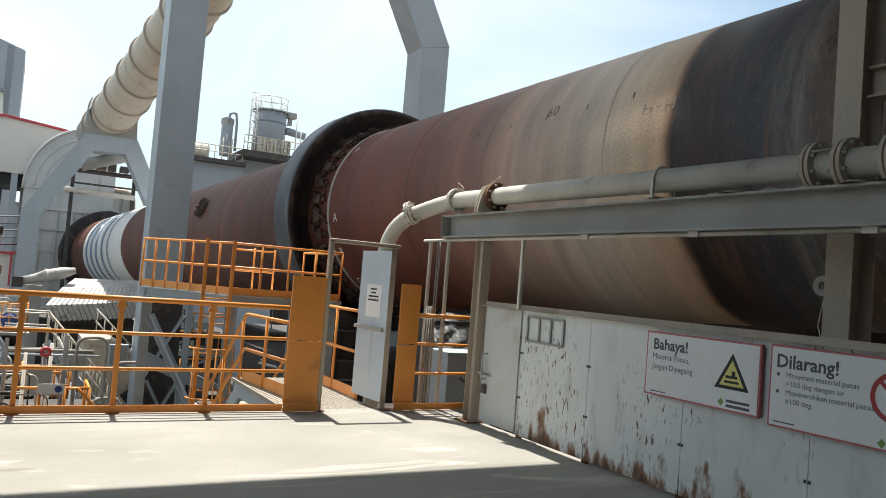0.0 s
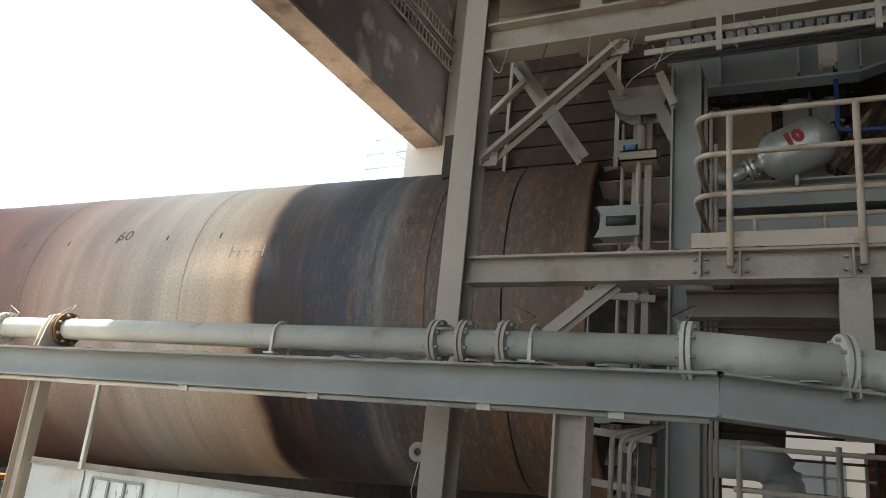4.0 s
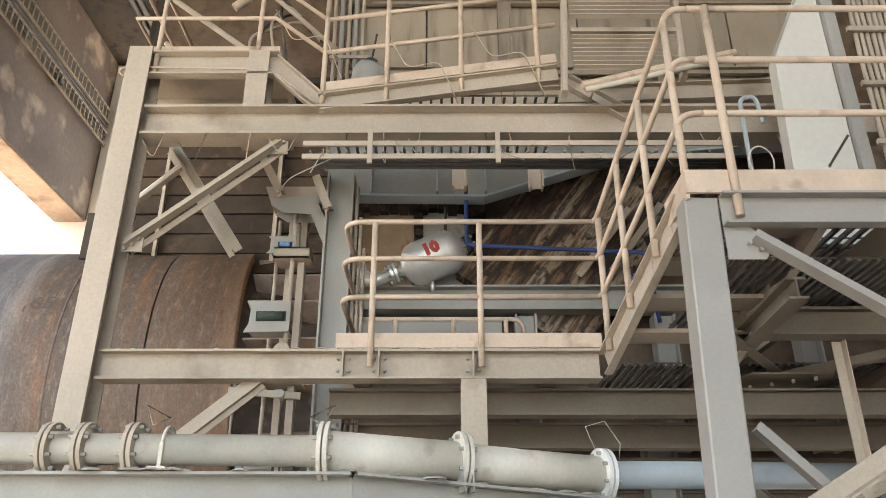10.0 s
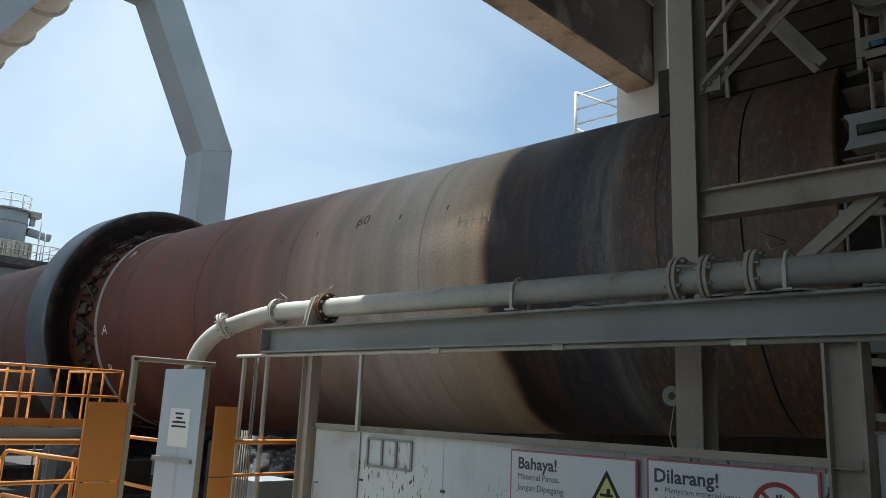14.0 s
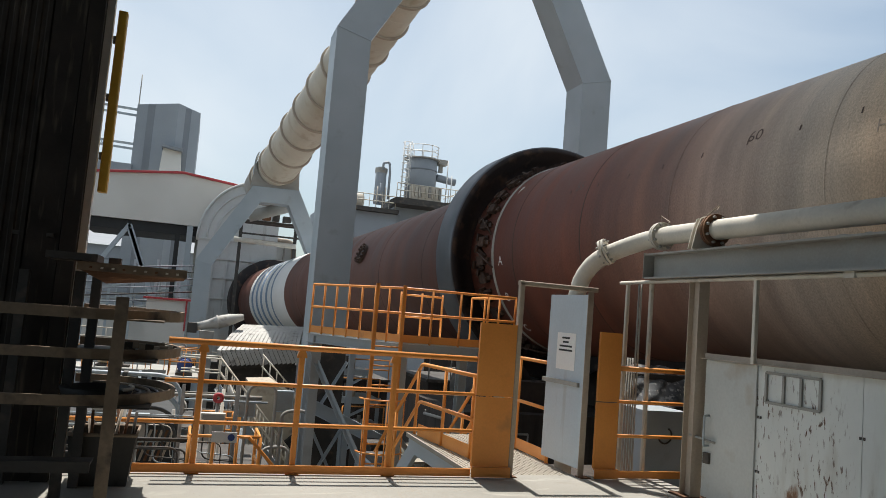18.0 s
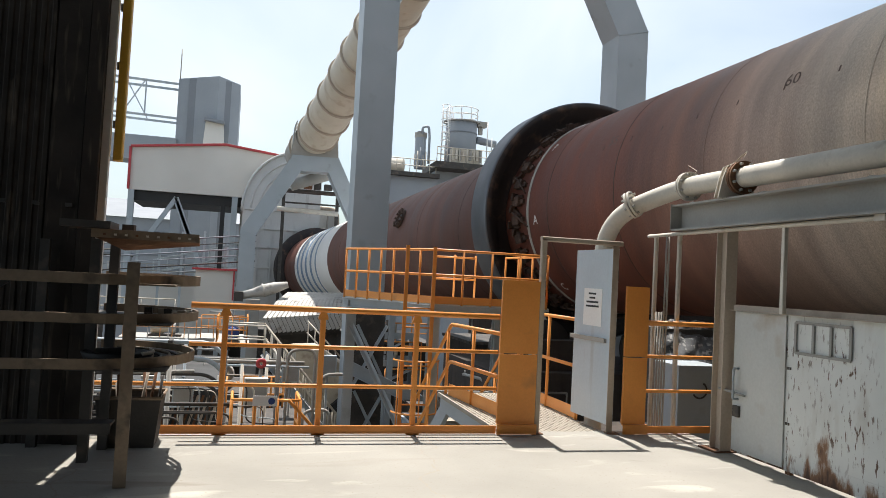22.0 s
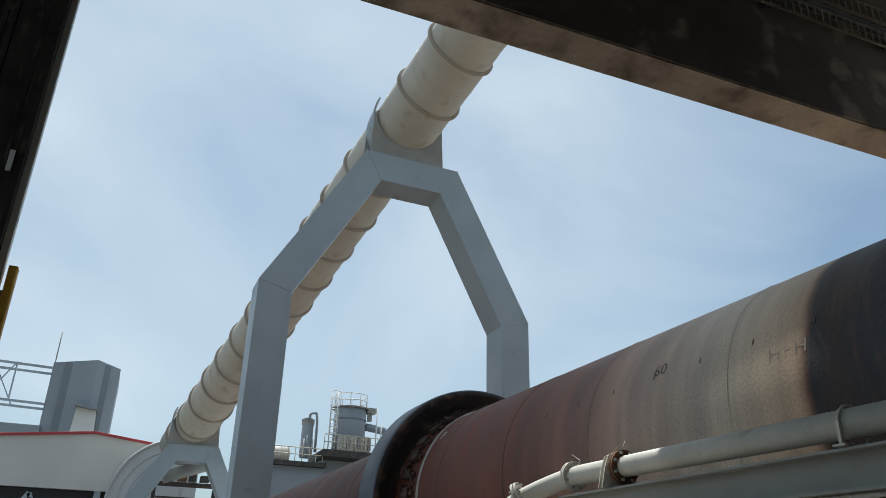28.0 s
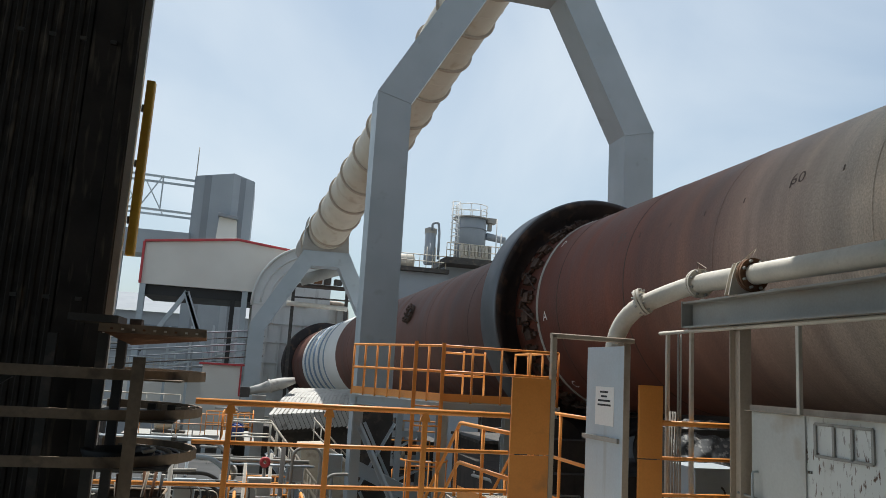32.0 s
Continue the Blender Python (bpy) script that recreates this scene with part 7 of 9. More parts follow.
# ---- arches and air duct ----
def arch(y, pts, w, dep, label, saddle_r):
    ob = thing("duct_arch", label, "arch", "duct arches")
    k_ = len(pts)
    inner, outer = [], []
    for i, p in enumerate(pts):
        p = Vector(p)
        a = Vector(pts[i - 1]) if i else p + (p - Vector(pts[1]))
        b2 = Vector(pts[i + 1]) if i < k_ - 1 else p + (p - Vector(pts[i - 1]))
        d0, d1 = (p - a).normalized(), (b2 - p).normalized()
        n0, n1 = Vector((-d0.y, d0.x)), Vector((-d1.y, d1.x))
        m_ = (n0 + n1).normalized()
        q = m_ * (w / 2 / max(m_.dot(n0), 0.3))
        outer.append(p + q)
        inner.append(p - q)
    for i in range(k_ - 1):
        quad = [outer[i], outer[i + 1], inner[i + 1], inner[i]]
        vs = [(v.x, yy, v.y) for yy in (y, y + dep) for v in quad]
        Geo().add(vs, [(3, 2, 1, 0), (4, 5, 6, 7), (0, 1, 5, 4), (1, 2, 6, 5), (2, 3, 7, 6), (3, 0, 4, 7)]).done("limb", BLUEGREY, ob)
        if i:
            e0, e1 = outer[i], inner[i]
            Geo().prism(R_SEC(0.03, 0.02, 0.004), (e0.x, y - 0.006, e0.y), (e1.x, y - 0.006, e1.y), (0, 1, 0)).done("weld_seam", BLUEGREY, ob)
    return ob


arch(22.5, [(4.09, -7.0), (4.07, 9.43), (6.80, 14.16), (9.48, 14.12), (11.94, 9.37), (11.94, -7.0)], 1.0, 1.1, "tall blue-grey box-section arch carrying the duct over the kiln", 1.0)
arch(44.5, [(0.83, -7.0), (0.83, 3.5), (3.25, 7.57), (5.30, 7.60), (6.95, 4.3), (6.95, -7.0)], 0.86, 1.1, "lower blue-grey box-section arch carrying the duct", 1.0)
duct = thing("air_duct", "fat cream-painted duct with ring stiffeners running up over the kiln", "duct")
DA, DB, DR = Vector((4.24, 45.0, 9.20)), Vector((7.96, 22.9, 16.2)), 1.11
DD = (DB - DA).normalized()
for i in range(-1, 24):
    c = 0.55 + i * 2.04
    Geo().lathe([(c + 0.09, DR), (c + 2.04, DR)] if i > -1 else [(-1.6, DR), (0.55, DR)], DA, DD, 64).done("shell_course", CREAM, duct)
    Geo().lathe([(c, DR - 0.01), (c, DR + 0.10), (c + 0.09, DR + 0.10), (c + 0.09, DR - 0.01)], DA, DD, 64, False).done("ring", DUSTY, duct)
    Geo().lathe([(c + 1.05, DR - 0.004), (c + 1.06, DR + 0.012), (c + 1.08, DR + 0.012), (c + 1.09, DR - 0.004)], DA, DD, 64).done("weld", CREAM, duct)
Geo().lathe([(-1.6, DR), (-1.9, DR + 0.06), (-2.3, DR + 0.05), (-2.7, DR + 0.05)], DA, DD, 48).done("sleeve", DUSTGREY, duct)
for y, c, zt in ((22.5, DB, 14.62), (44.5, DA, 8.02)):
    s_ = thing("duct_saddle", "dark steel saddle cradle holding the duct on the arch", "saddle", "duct saddles")
    for yy in (y + 0.08, y + 0.95):
        zc = c.z + (DD.z / DD.y) * (yy - c.y)
        arc = [(c.x + (DR + 0.05) * math.cos(math.radians(a)), zc + (DR + 0.05) * math.sin(math.radians(a))) for a in range(-4, -177, -12)]
        poly = [(c.x + DR + 0.12, zc - 0.05), *arc, (c.x - DR - 0.12, zc - 0.05), (c.x - DR - 0.2, zt), (c.x + DR + 0.2, zt)]
        k_ = len(poly)
        Geo().add([(x, yo, z) for yo in (yy, yy + 0.06) for x, z in poly], [tuple(range(k_)), tuple(reversed(range(k_, 2 * k_)))] + [(i, k_ + i, k_ + (i + 1) % k_, (i + 1) % k_) for i in range(k_)]).done("cradle_plate", DUSTGREY, s_)
    for sgn in (-1, 1):
        strap = Geo()
        ring = []
        for a in range(-60, 31, 10):
            ca, sa = math.cos(math.radians(a)), math.sin(math.radians(a))
            for rr in (DR + 0.11, DR + 0.16):
                for yy in (y + 0.1, y + 0.95):
                    ring.append((c.x + sgn * rr * ca, yy, c.z + (DD.z / DD.y) * (yy - c.y) + rr * sa))
        fs = []
        for i in range(9):
            o = 4 * i
            fs += [(o, o + 1, o + 5, o + 4), (o + 2, o + 6, o + 7, o + 3), (o, o + 4, o + 6, o + 2), (o + 1, o + 3, o + 7, o + 5)]
        fs += [(0, 2, 3, 1), (36, 37, 39, 38)]
        strap.add(ring, fs).done("side_plate", BLUEGREY, s_)

# ---- far end of the kiln ----
hood = thing("kiln_hood", "pale ribbed steel kiln hood with rounded top edge", "kiln hood")
HX0, HX1, HY = 0.2, 7.6, 62.0
HOODP = material("hood_paint", (0.60, 0.61, 0.59), (0.50, 0.51, 0.49), 0.6, size=3.0, fine=10, bump=0.08, stain=(0.20, 0.18, 0.15), stain_at=(0.58, 0.8), streak=True)
Geo().box((HX0, HY, -7.0), (HX1, HY + 7, 6.6)).done("casing", HOODP, hood)
for i in range(11):
    x = HX0 + 0.35 + i * 0.70
    Geo().box((x, HY - 0.30, 0.0), (x + 0.10, HY, 6.35)).done("rib", DUSTGREY, hood)
Geo().rod(smooth_line([(HX0, HY - 0.15, 6.55), (HX1, HY - 0.15, 6.55), (HX1 + 0.2, HY - 0.15, 2.0)], 0.7, 6), 0.20, 10).done("edge_tube", DUSTY, hood)
for z in (4.2, 2.0):
    Geo().box((HX0, HY - 0.2, z), (HX1, HY - 0.02, z + 0.14)).done("band", HOODP, hood)
vd = thing("quarter_duct", "grey ribbed bend of a wide duct beside the white house", "duct")
g = Geo()
cx_, cz_ = 4.2, 5.6
arc = [(cx_ + 3.8 * math.cos(math.radians(a)), cz_ + 4.2 * math.sin(math.radians(a))) for a in range(180, 89, -9)]
vs = [(x, y, z) for y in (55.5, 57.9) for x, z in [(0.4, -2.0), *arc, (cx_ + 1.5, cz_ + 4.2), (cx_ + 1.5, 3.0), (cx_, -2.0)]]
k_ = len(vs) // 2
Geo().add(vs, [tuple(range(k_)), tuple(reversed(range(k_, 2 * k_)))] + [(i, k_ + i, k_ + (i + 1) % k_, (i + 1) % k_) for i in range(k_)]).done("casing", HOODP, vd)
for y_ in (55.4, 56.3, 57.2):
    Geo().rod([(cx_ + 3.86 * math.cos(math.radians(a)), y_, cz_ + 4.26 * math.sin(math.radians(a))) for a in range(180, 89, -6)], 0.09, 6).done("rib", HOODP, vd)
for q in (0.86, 0.72):
    Geo().rod([(cx_ + 3.8 * q * math.cos(math.radians(a)), 55.46, cz_ + 4.2 * q * math.sin(math.radians(a))) for a in range(180, 89, -9)], 0.07, 6).done("rib", HOODP, vd)
for z in (1.6, 3.0, 4.3, 5.6):
    Geo().box((0.33, 55.38, z), (4.2, 55.49, z + 0.12)).done("rib", HOODP, vd)
for x in (1.5, 2.4, 3.3):
    Geo().box((x, 55.40, -1.0), (x + 0.09, 55.49, 5.6)).done("rib", HOODP, vd)

wb = thing("transfer_house", "white clad house with red roof trim on steel legs", "building")
X0, X1, XR, YB = -7.39, -1.05, 2.97, 58.0
Geo().add([(x, y, z) for y in (YB, YB + 7) for x, z in ((X0, 6.62), (XR, 6.62), (XR, 9.82), (X1, 10.28), (X0, 9.60))],
          [(0, 1, 2, 3, 4), (9, 8, 7, 6, 5), (0, 5, 6, 1), (1, 6, 7, 2), (2, 7, 8, 3), (3, 8, 9, 4), (4, 9, 5, 0)]).done("wall", OFFWHITE, wb)
for a, b2 in (((X0, 9.63), (X1, 10.32)), ((X1, 10.32), (XR, 9.86)), ((X0, 6.62), (X0, 9.60))):
    Geo().prism(R_SEC(0.16, 0.18), (a[0], YB - 0.1, a[1]), (b2[0], YB - 0.1, b2[1]), (0, 1, 0)).done("roof_trim", RED, wb)
Geo().box((X0 + 0.2, YB + 0.3, 5.9), (0.4, YB + 6.6, 6.61)).done("underside", BLACK, wb)
for x in (X0 + 0.2, -0.2):
    Geo().prism(I_SEC(0.4, 0.4), (x, YB + 0.2, -7), (x, YB + 0.2, 6.61), (0, 1, 0)).done("leg", BLUEGREY, wb)
for x0, z0, x1, z1 in ((-4.2, 6.3, -6.6, 2.4), (-4.2, 6.3, -2.2, 1.2), (-4.2, 6.0, -3.0, 3.0), (-1.0, 6.2, -1.0, -4.0)):
    Geo().prism(I_SEC(0.3, 0.3), (x0, YB + 0.4, z0), (x1, YB + 0.4, z1), (0, 1, 0)).done("strut", BLUEGREY if x0 < -2 else BLACK, wb)

tw = thing("tower_building", "tall grey clad tower with panel stripes", "building")
TY = 75.0
Geo().add([(-6.1, TY, -7), (-2.5, TY - 1.5, -7), (-0.6, TY, -7), (-0.6, TY + 7, -7), (-6.1, TY + 7, -7), (-6.1, TY, 18.7), (-2.5, TY - 1.5, 19.0), (-0.6, TY, 18.75), (-0.6, TY + 7, 18.5), (-6.1, TY + 7, 18.5)],
          [(0, 1, 6, 5), (1, 2, 7, 6), (2, 3, 8, 7), (3, 4, 9, 8), (4, 0, 5, 9), (5, 6, 7, 8, 9)]).done("wall", CLAD, tw)
CLADD = material("grey_cladding_dark", (0.23, 0.25, 0.275), (0.20, 0.22, 0.245), 0.55, size=4.0, fine=10, bump=0.05)
for x, d in ((-4.75, -0.62), (-1.75, -0.98)):
    Geo().prism(R_SEC(0.75, 0.08), (x, TY + d, -7), (x, TY + d, 18.72), (0, 1, 0)).done("panel_stripe", CLADD, tw)
Geo().add([(-3.55, TY - 3.2, 11.2), (-1.6, TY - 3.2, 11.2), (-1.85, TY - 2.2, 14.5), (-3.4, TY - 2.2, 14.7), (-3.55, TY - 1.0, 11.2), (-1.6, TY - 1.0, 11.2), (-1.85, TY - 1.0, 14.5), (-3.4, TY - 1.0, 14.7)],
          [(0, 1, 2, 3), (7, 6, 5, 4), (0, 4, 5, 1), (1, 5, 6, 2), (2, 6, 7, 3), (3, 7, 4, 0)]).done("chute", OFFWHITE, tw, "tapered pale grey chute housing")
Geo().prism(R_SEC(1.7, 0.25), (-3.5, TY - 2.0, 14.75), (-1.75, TY - 2.0, 14.55)).done("chute_cap", CLADD, tw)
Geo().tube((-6.0, TY, 18.7), (-6.0, TY, 21.5), 0.05, 6).done("mast", DUSTGREY, tw)
tg = thing("conveyor_gallery", "grey lattice conveyor bridge to the tower", "conveyor")
for z in (18.2, 15.0):
    for y in (TY, TY + 2.5):
        Geo().prism(R_SEC(0.2, 0.2), (-30, y, z + 0.6), (-6.1, y, z)).done("chord", BLUEGREY, tg)
for i in range(11):
    x = -8.9 - i * 1.9
    Geo().prism(R_SEC(0.12, 0.12), (x, TY, 15.1), (x, TY, 18.4)).done("vertical", BLUEGREY, tg)
    Geo().prism(R_SEC(0.10, 0.10), (x, TY, 15.1 if i % 2 else 18.4), (x - 1.9, TY, 18.4 if i % 2 else 15.1)).done("diagonal", BLUEGREY, tg)
    Geo().prism(R_SEC(0.10, 0.10), (x, TY + 2.5, 18.4 if i % 2 else 15.1), (x - 1.9, TY + 2.5, 15.1 if i % 2 else 18.4)).done("diagonal", BLUEGREY, tg)
Geo().box((-30, TY - 0.5, 10.9), (-6.0, TY + 3, 13.1)).done("gallery_box", CLAD, tg)
for i in range(5):
    x = -12 - 4 * i
    Geo().prism(I_SEC(0.5, 0.5), (x, TY + 1, -7), (x, TY + 1, 10.9), (0, 1, 0)).done("leg", BLUEGREY, tg)

tk = thing("tank_platform", "grey vertical tank on a railed roof platform", "tank")
TX, TYY, TZ = 17.0, 60.0, 10.6
Geo().lathe([(0, 0.0), (0, 1.25), (3.5, 1.25), (3.65, 1.1), (3.65, 0.0)], (TX, TYY, TZ), (0, 0, 1), 32).done("tank_shell", CLAD, tk)
Geo().box((TX - 2.4, TYY - 2.0, TZ - 0.5), (TX + 3.0, TYY + 3, TZ)).done("deck", DARKSTEEL, tk)
Geo().lathe([(0, 0.45), (2.6, 0.45), (2.8, 0.3), (3.0, 0.3)], (TX - 3.2, TYY + 0.5, TZ - 0.4), (0, 0, 1), 16).done("vent_stack", CLAD, tk)
Geo().lathe([(0, 0.5), (0.4, 0.5)], (TX - 3.2, TYY + 0.5, TZ + 2.1), (0, 0, 1), 16).done("vent_cap", DUSTGREY, tk)
for zz, r_, c in ((TZ + 4.6, 1.3, TX), (TZ + 4.1, 1.3, TX)):
    Geo().rod([(c + r_ * math.cos(math.tau * i / 20), TYY + r_ * math.sin(math.tau * i / 20), zz) for i in range(20)], 0.04, 5, True).done("top_rail", WHITE, tk)
for i in range(10):
    a = math.tau * i / 10
    Geo().tube((TX + 1.3 * math.cos(a), TYY + 1.3 * math.sin(a), TZ + 3.6), (TX + 1.3 * math.cos(a), TYY + 1.3 * math.sin(a), TZ + 4.6), 0.035, 5).done("rail_post", WHITE, tk)
for x in (TX - 1.9, TX - 1.4):
    Geo().tube((x, TYY - 1.2, TZ), (x, TYY - 1.2, TZ + 4.6), 0.045, 5).done("ladder_stile", WHITE, tk)
for i in range(12):
    Geo().tube((TX - 1.9, TYY - 1.2, TZ + 0.3 + i * 0.36), (TX - 1.4, TYY - 1.2, TZ + 0.3 + i * 0.36), 0.03, 5).done("ladder_rung", WHITE, tk)
for zz in (TZ + 0.55, TZ + 1.1):
    Geo().rod([(TX - 2.4, TYY - 2, zz), (TX + 3.0, TYY - 2, zz), (TX + 3.0, TYY + 3, zz)], 0.04, 5).done("deck_rail", CREAM, tk)
for i in range(10):
    x = TX - 2.4 + i * 0.6
    Geo().tube((x, TYY - 2, TZ), (x, TYY - 2, TZ + 1.1), 0.035, 5).done("deck_post", CREAM, tk)
for i in range(7):
    z = TZ + 1.2 + i * 0.55
    Geo().rod([(TX - 1.65 + 0.36 * math.cos(math.radians(a)), TYY - 1.2 - 0.5 * math.sin(math.radians(a)), z) for a in range(0, 181, 20)], 0.028, 5).done("cage_hoop", WHITE, tk)
for a in (40, 90, 140):
    Geo().tube((TX - 1.65 + 0.36 * math.cos(math.radians(a)), TYY - 1.2 - 0.5 * math.sin(math.radians(a)), TZ + 1.2), (TX - 1.65 + 0.36 * math.cos(math.radians(a)), TYY - 1.2 - 0.5 * math.sin(math.radians(a)), TZ + 4.6), 0.02, 5).done("cage_bar", WHITE, tk)
for z in (0.9, 2.6, 3.45):
    Geo().lathe([(z, 1.25), (z, 1.31), (z + 0.08, 1.31), (z + 0.08, 1.25)], (TX, TYY, TZ), (0, 0, 1), 32, False).done("hoop_band", CLADD, tk)
Geo().lathe([(3.5, 1.2), (3.5, 1.5), (3.58, 1.5), (3.58, 1.2)], (TX, TYY, TZ), (0, 0, 1), 24, False).done("top_deck", DUSTGREY, tk)
Geo().box((TX + 1.2, TYY - 0.6, TZ + 3.3), (TX + 2.0, TYY + 0.2, TZ + 3.7)).box((TX + 1.4, TYY - 0.3, TZ + 2.7), (TX + 1.7, TYY, TZ + 3.3)).done("valve_head", DUSTGREY, tk)
Geo().tube((TX + 1.9, TYY - 1.0, TZ), (TX + 1.9, TYY - 1.0, TZ + 3.6), 0.05, 6).tube((TX + 2.3, TYY - 1.0, TZ), (TX + 2.3, TYY - 1.0, TZ + 2.4), 0.04, 6).done("side_pipe", WHITE, tk)
Geo().rod(smooth_line([(TX - 3.2, TYY, TZ + 2.3), (TX - 3.2, TYY, TZ + 2.9), (TX - 2.7, TYY, TZ + 3.0), (TX - 2.6, TYY, TZ + 2.2), (TX - 2.6, TYY, TZ)], 0.2, 4), 0.10, 8).done("vent_bend", CLAD, tk)
for i in range(5):
    Geo().tube((TX - 3.9 + 0.22 * i, TYY - 0.8, TZ - 0.5), (TX - 3.9 + 0.22 * i, TYY - 0.8, TZ + 0.5 + 0.3 * (i % 3)), 0.05, 6).done("stub_pipe", (DUSTGREY, CREAM, CLAD)[i % 3], tk)
for i in range(9):
    Geo().box((TX - 1.2 + 0.28 * i, TYY - 1.95, TZ + 0.15 + 0.1 * (i % 2)), (TX - 1.02 + 0.28 * i, TYY - 1.81, TZ + 0.85 + 0.12 * (i % 3))).done("pump_part", (CREAM, PIPE, DUSTGREY)[i % 3], tk)
Geo().box((TX - 1.2, TYY - 1.8, TZ), (TX + 1.2, TYY - 1.2, TZ + 1.1)).done("pump_box", CREAM, tk)
Geo().tube((TX + 1.2, TYY - 0.4, TZ + 2.2), (TX + 2.8, TYY - 0.4, TZ + 2.0), 0.3, 10).done("branch_pipe", CLAD, tk)
rb_ = thing("roof_building", "pale flat-roofed building behind the kiln", "building")
Geo().box((9.5, 59, -7), (15.0, 68, 9.6)).box((15.0, 60, -7), (24.0, 68, 10.08)).done("wall", CLAD, rb_)
for zz in (10.15, 10.65):
    Geo().rod([(9.0, 58.6, zz), (14.8, 58.6, zz)], 0.04, 5).done("roof_rail", CREAM, rb_)
for i in range(12):
    Geo().tube((9.0 + i * 0.52, 58.6, 9.5), (9.0 + i * 0.52, 58.6, 10.65), 0.03, 5).done("rail_post", CREAM, rb_)
Geo().box((8.8, 58.4, 9.3), (15.0, 60, 9.62)).done("roof_edge", DARKSTEEL, rb_)
Geo().lathe([(0, 0), (0, 0.6), (2.4, 0.6), (2.4, 0)], (10.0, 60.0, 10.2), (1, 0, 0), 16).done("roof_vessel", CREAM, rb_)

hut = thing("red_trim_hut", "small white hut with red corner trim", "hut")
Geo().box((-2.1, 50, -7.0), (0.2, 52, 1.3)).done("wall", OFFWHITE, hut)
Geo().box((-2.3, 49.8, 1.3), (0.4, 52.2, 1.42)).box((0.12, 49.9, -0.5), (0.22, 50.0, 1.3)).done("roof_trim", RED, hut)
wh = thing("warehouse", "long blue-grey ribbed warehouse in the distance", "building")
Geo().box((-34, 92, -7), (8, 118, 6.6)).done("wall", CLAD, wh)
for i in range(9):
    Geo().box((-34, 91.9, -5.4 + i * 1.3), (8, 92.0, -5.25 + i * 1.3)).done("cladding_rail", CLADD, wh)
Geo().add([(-34, 91.5, 6.6), (8, 91.5, 6.6), (8, 105, 9.6), (-34, 105, 9.6)], [(0, 1, 2, 3)]).done("roof", CLADD, wh)
cvr = thing("walkway_bridge", "distant blue-grey railed pipe bridge", "bridge")
for z in (3.2, 2.2, 1.2, -0.2):
    Geo().prism(R_SEC(0.16, 0.16), (-6.5, 68, z - 1.4), (3.0, 66, z + 1.0)).done("chord", BLUEGREY, cvr)
for i in range(9):
    Geo().prism(R_SEC(0.10, 0.10), (-6.5 + 1.1 * i, 68 - 0.23 * i, -1.6 + 0.28 * i), (-6.5 + 1.1 * i, 68 - 0.23 * i, 1.8 + 0.28 * i)).done("post", BLUEGREY, cvr)
Geo().prism(R_SEC(0.5, 0.5), (-6.3, 68, -7), (-6.3, 68, 1.0)).done("leg", BLUEGREY, cvr)
for i, (x0, x1, y, z0, z1, m_) in enumerate(((-14, -3, 48, -7, -1.6, CLAD), (-3.5, 0.2, 40, -7, -2.6, DARKSTEEL), (-12, -5, 33, -7, -1.2, DARKSTEEL), (0.2, 3.2, 43, -7, -1.8, DARKSTEEL), (-9, 0, 62, -7, 0.4, OFFWHITE), (7.5, 10.5, 40, -7, -2.0, DARKCON), (-22, -9, 70, -7, 2.0, CLAD), (9.5, 14, 30, -7, -1.0, DARKCON))):
    bx = thing("plant_block", "low dusty plant structure in the yard", "structure", "yard blocks")
    Geo().box((x0, y, z0), (x1, y + 4, z1)).done("body", m_, bx)
    Geo().box((x0 - 0.1, y - 0.1, z1), (x1 + 0.1, y + 4.1, z1 + 0.12)).done("cap", DARKSTEEL, bx)
    for zz in (0.6, 1.1):
        Geo().tube((x0, y, z1 + zz), (x1, y, z1 + zz), 0.035, 5).done("rail", (CREAM, DUSTGREY, ORANGE)[i % 3], bx)
    n_ = int((x1 - x0) / 0.9)
    for j in range(n_ + 1):
        Geo().tube((x0 + (x1 - x0) * j / n_, y, z1), (x0 + (x1 - x0) * j / n_, y, z1 + 1.1), 0.03, 5).done("rail_post", (CREAM, DUSTGREY, ORANGE)[i % 3], bx)

# ---- behind the kiln, seen past the inlet ----
stt = thing("stair_tower", "pale railed stair tower behind the kiln", "tower")
stt.location = (0.45, -0.65, 0.1)
Geo().box((19.4, 13.0, -7), (21.8, 15.6, 8.9)).done("core", OFFWHITE, stt)
for k2, (x, y) in enumerate(((19.0, 14.6), (19.0, 12.6), (21.0, 12.6))):
    Geo().tube((x, y, 8.9), (x, y, 11.6), 0.06, 6).done("corner_post", WHITE, stt)
Geo().box((18.9, 12.5, 8.8), (22, 15.8, 9.0)).done("deck", WHITE, stt)
for z in (9.5, 10.0, 10.5, 11.0, 11.5):
    Geo().rod([(21.0, 12.6, z), (19.0, 12.6, z), (19.0, 14.6, z)], 0.035, 5).done("rail", WHITE, stt)
for a, b2 in (((19.0, 12.6, 9.0), (19.0, 14.6, 10.4)), ((19.0, 12.6, 10.4), (19.0, 14.6, 11.6)), ((19.0, 12.6, 11.4), (21.0, 12.6, 9.4))):
    Geo().tube(a, b2, 0.04, 5).done("stair_string", WHITE, stt)
whb = thing("white_building", "sunlit white plant building beyond the inlet", "building")
Geo().box((24, -22, -7), (34, 16, 4.6)).done("wall", OFFWHITE, whb)
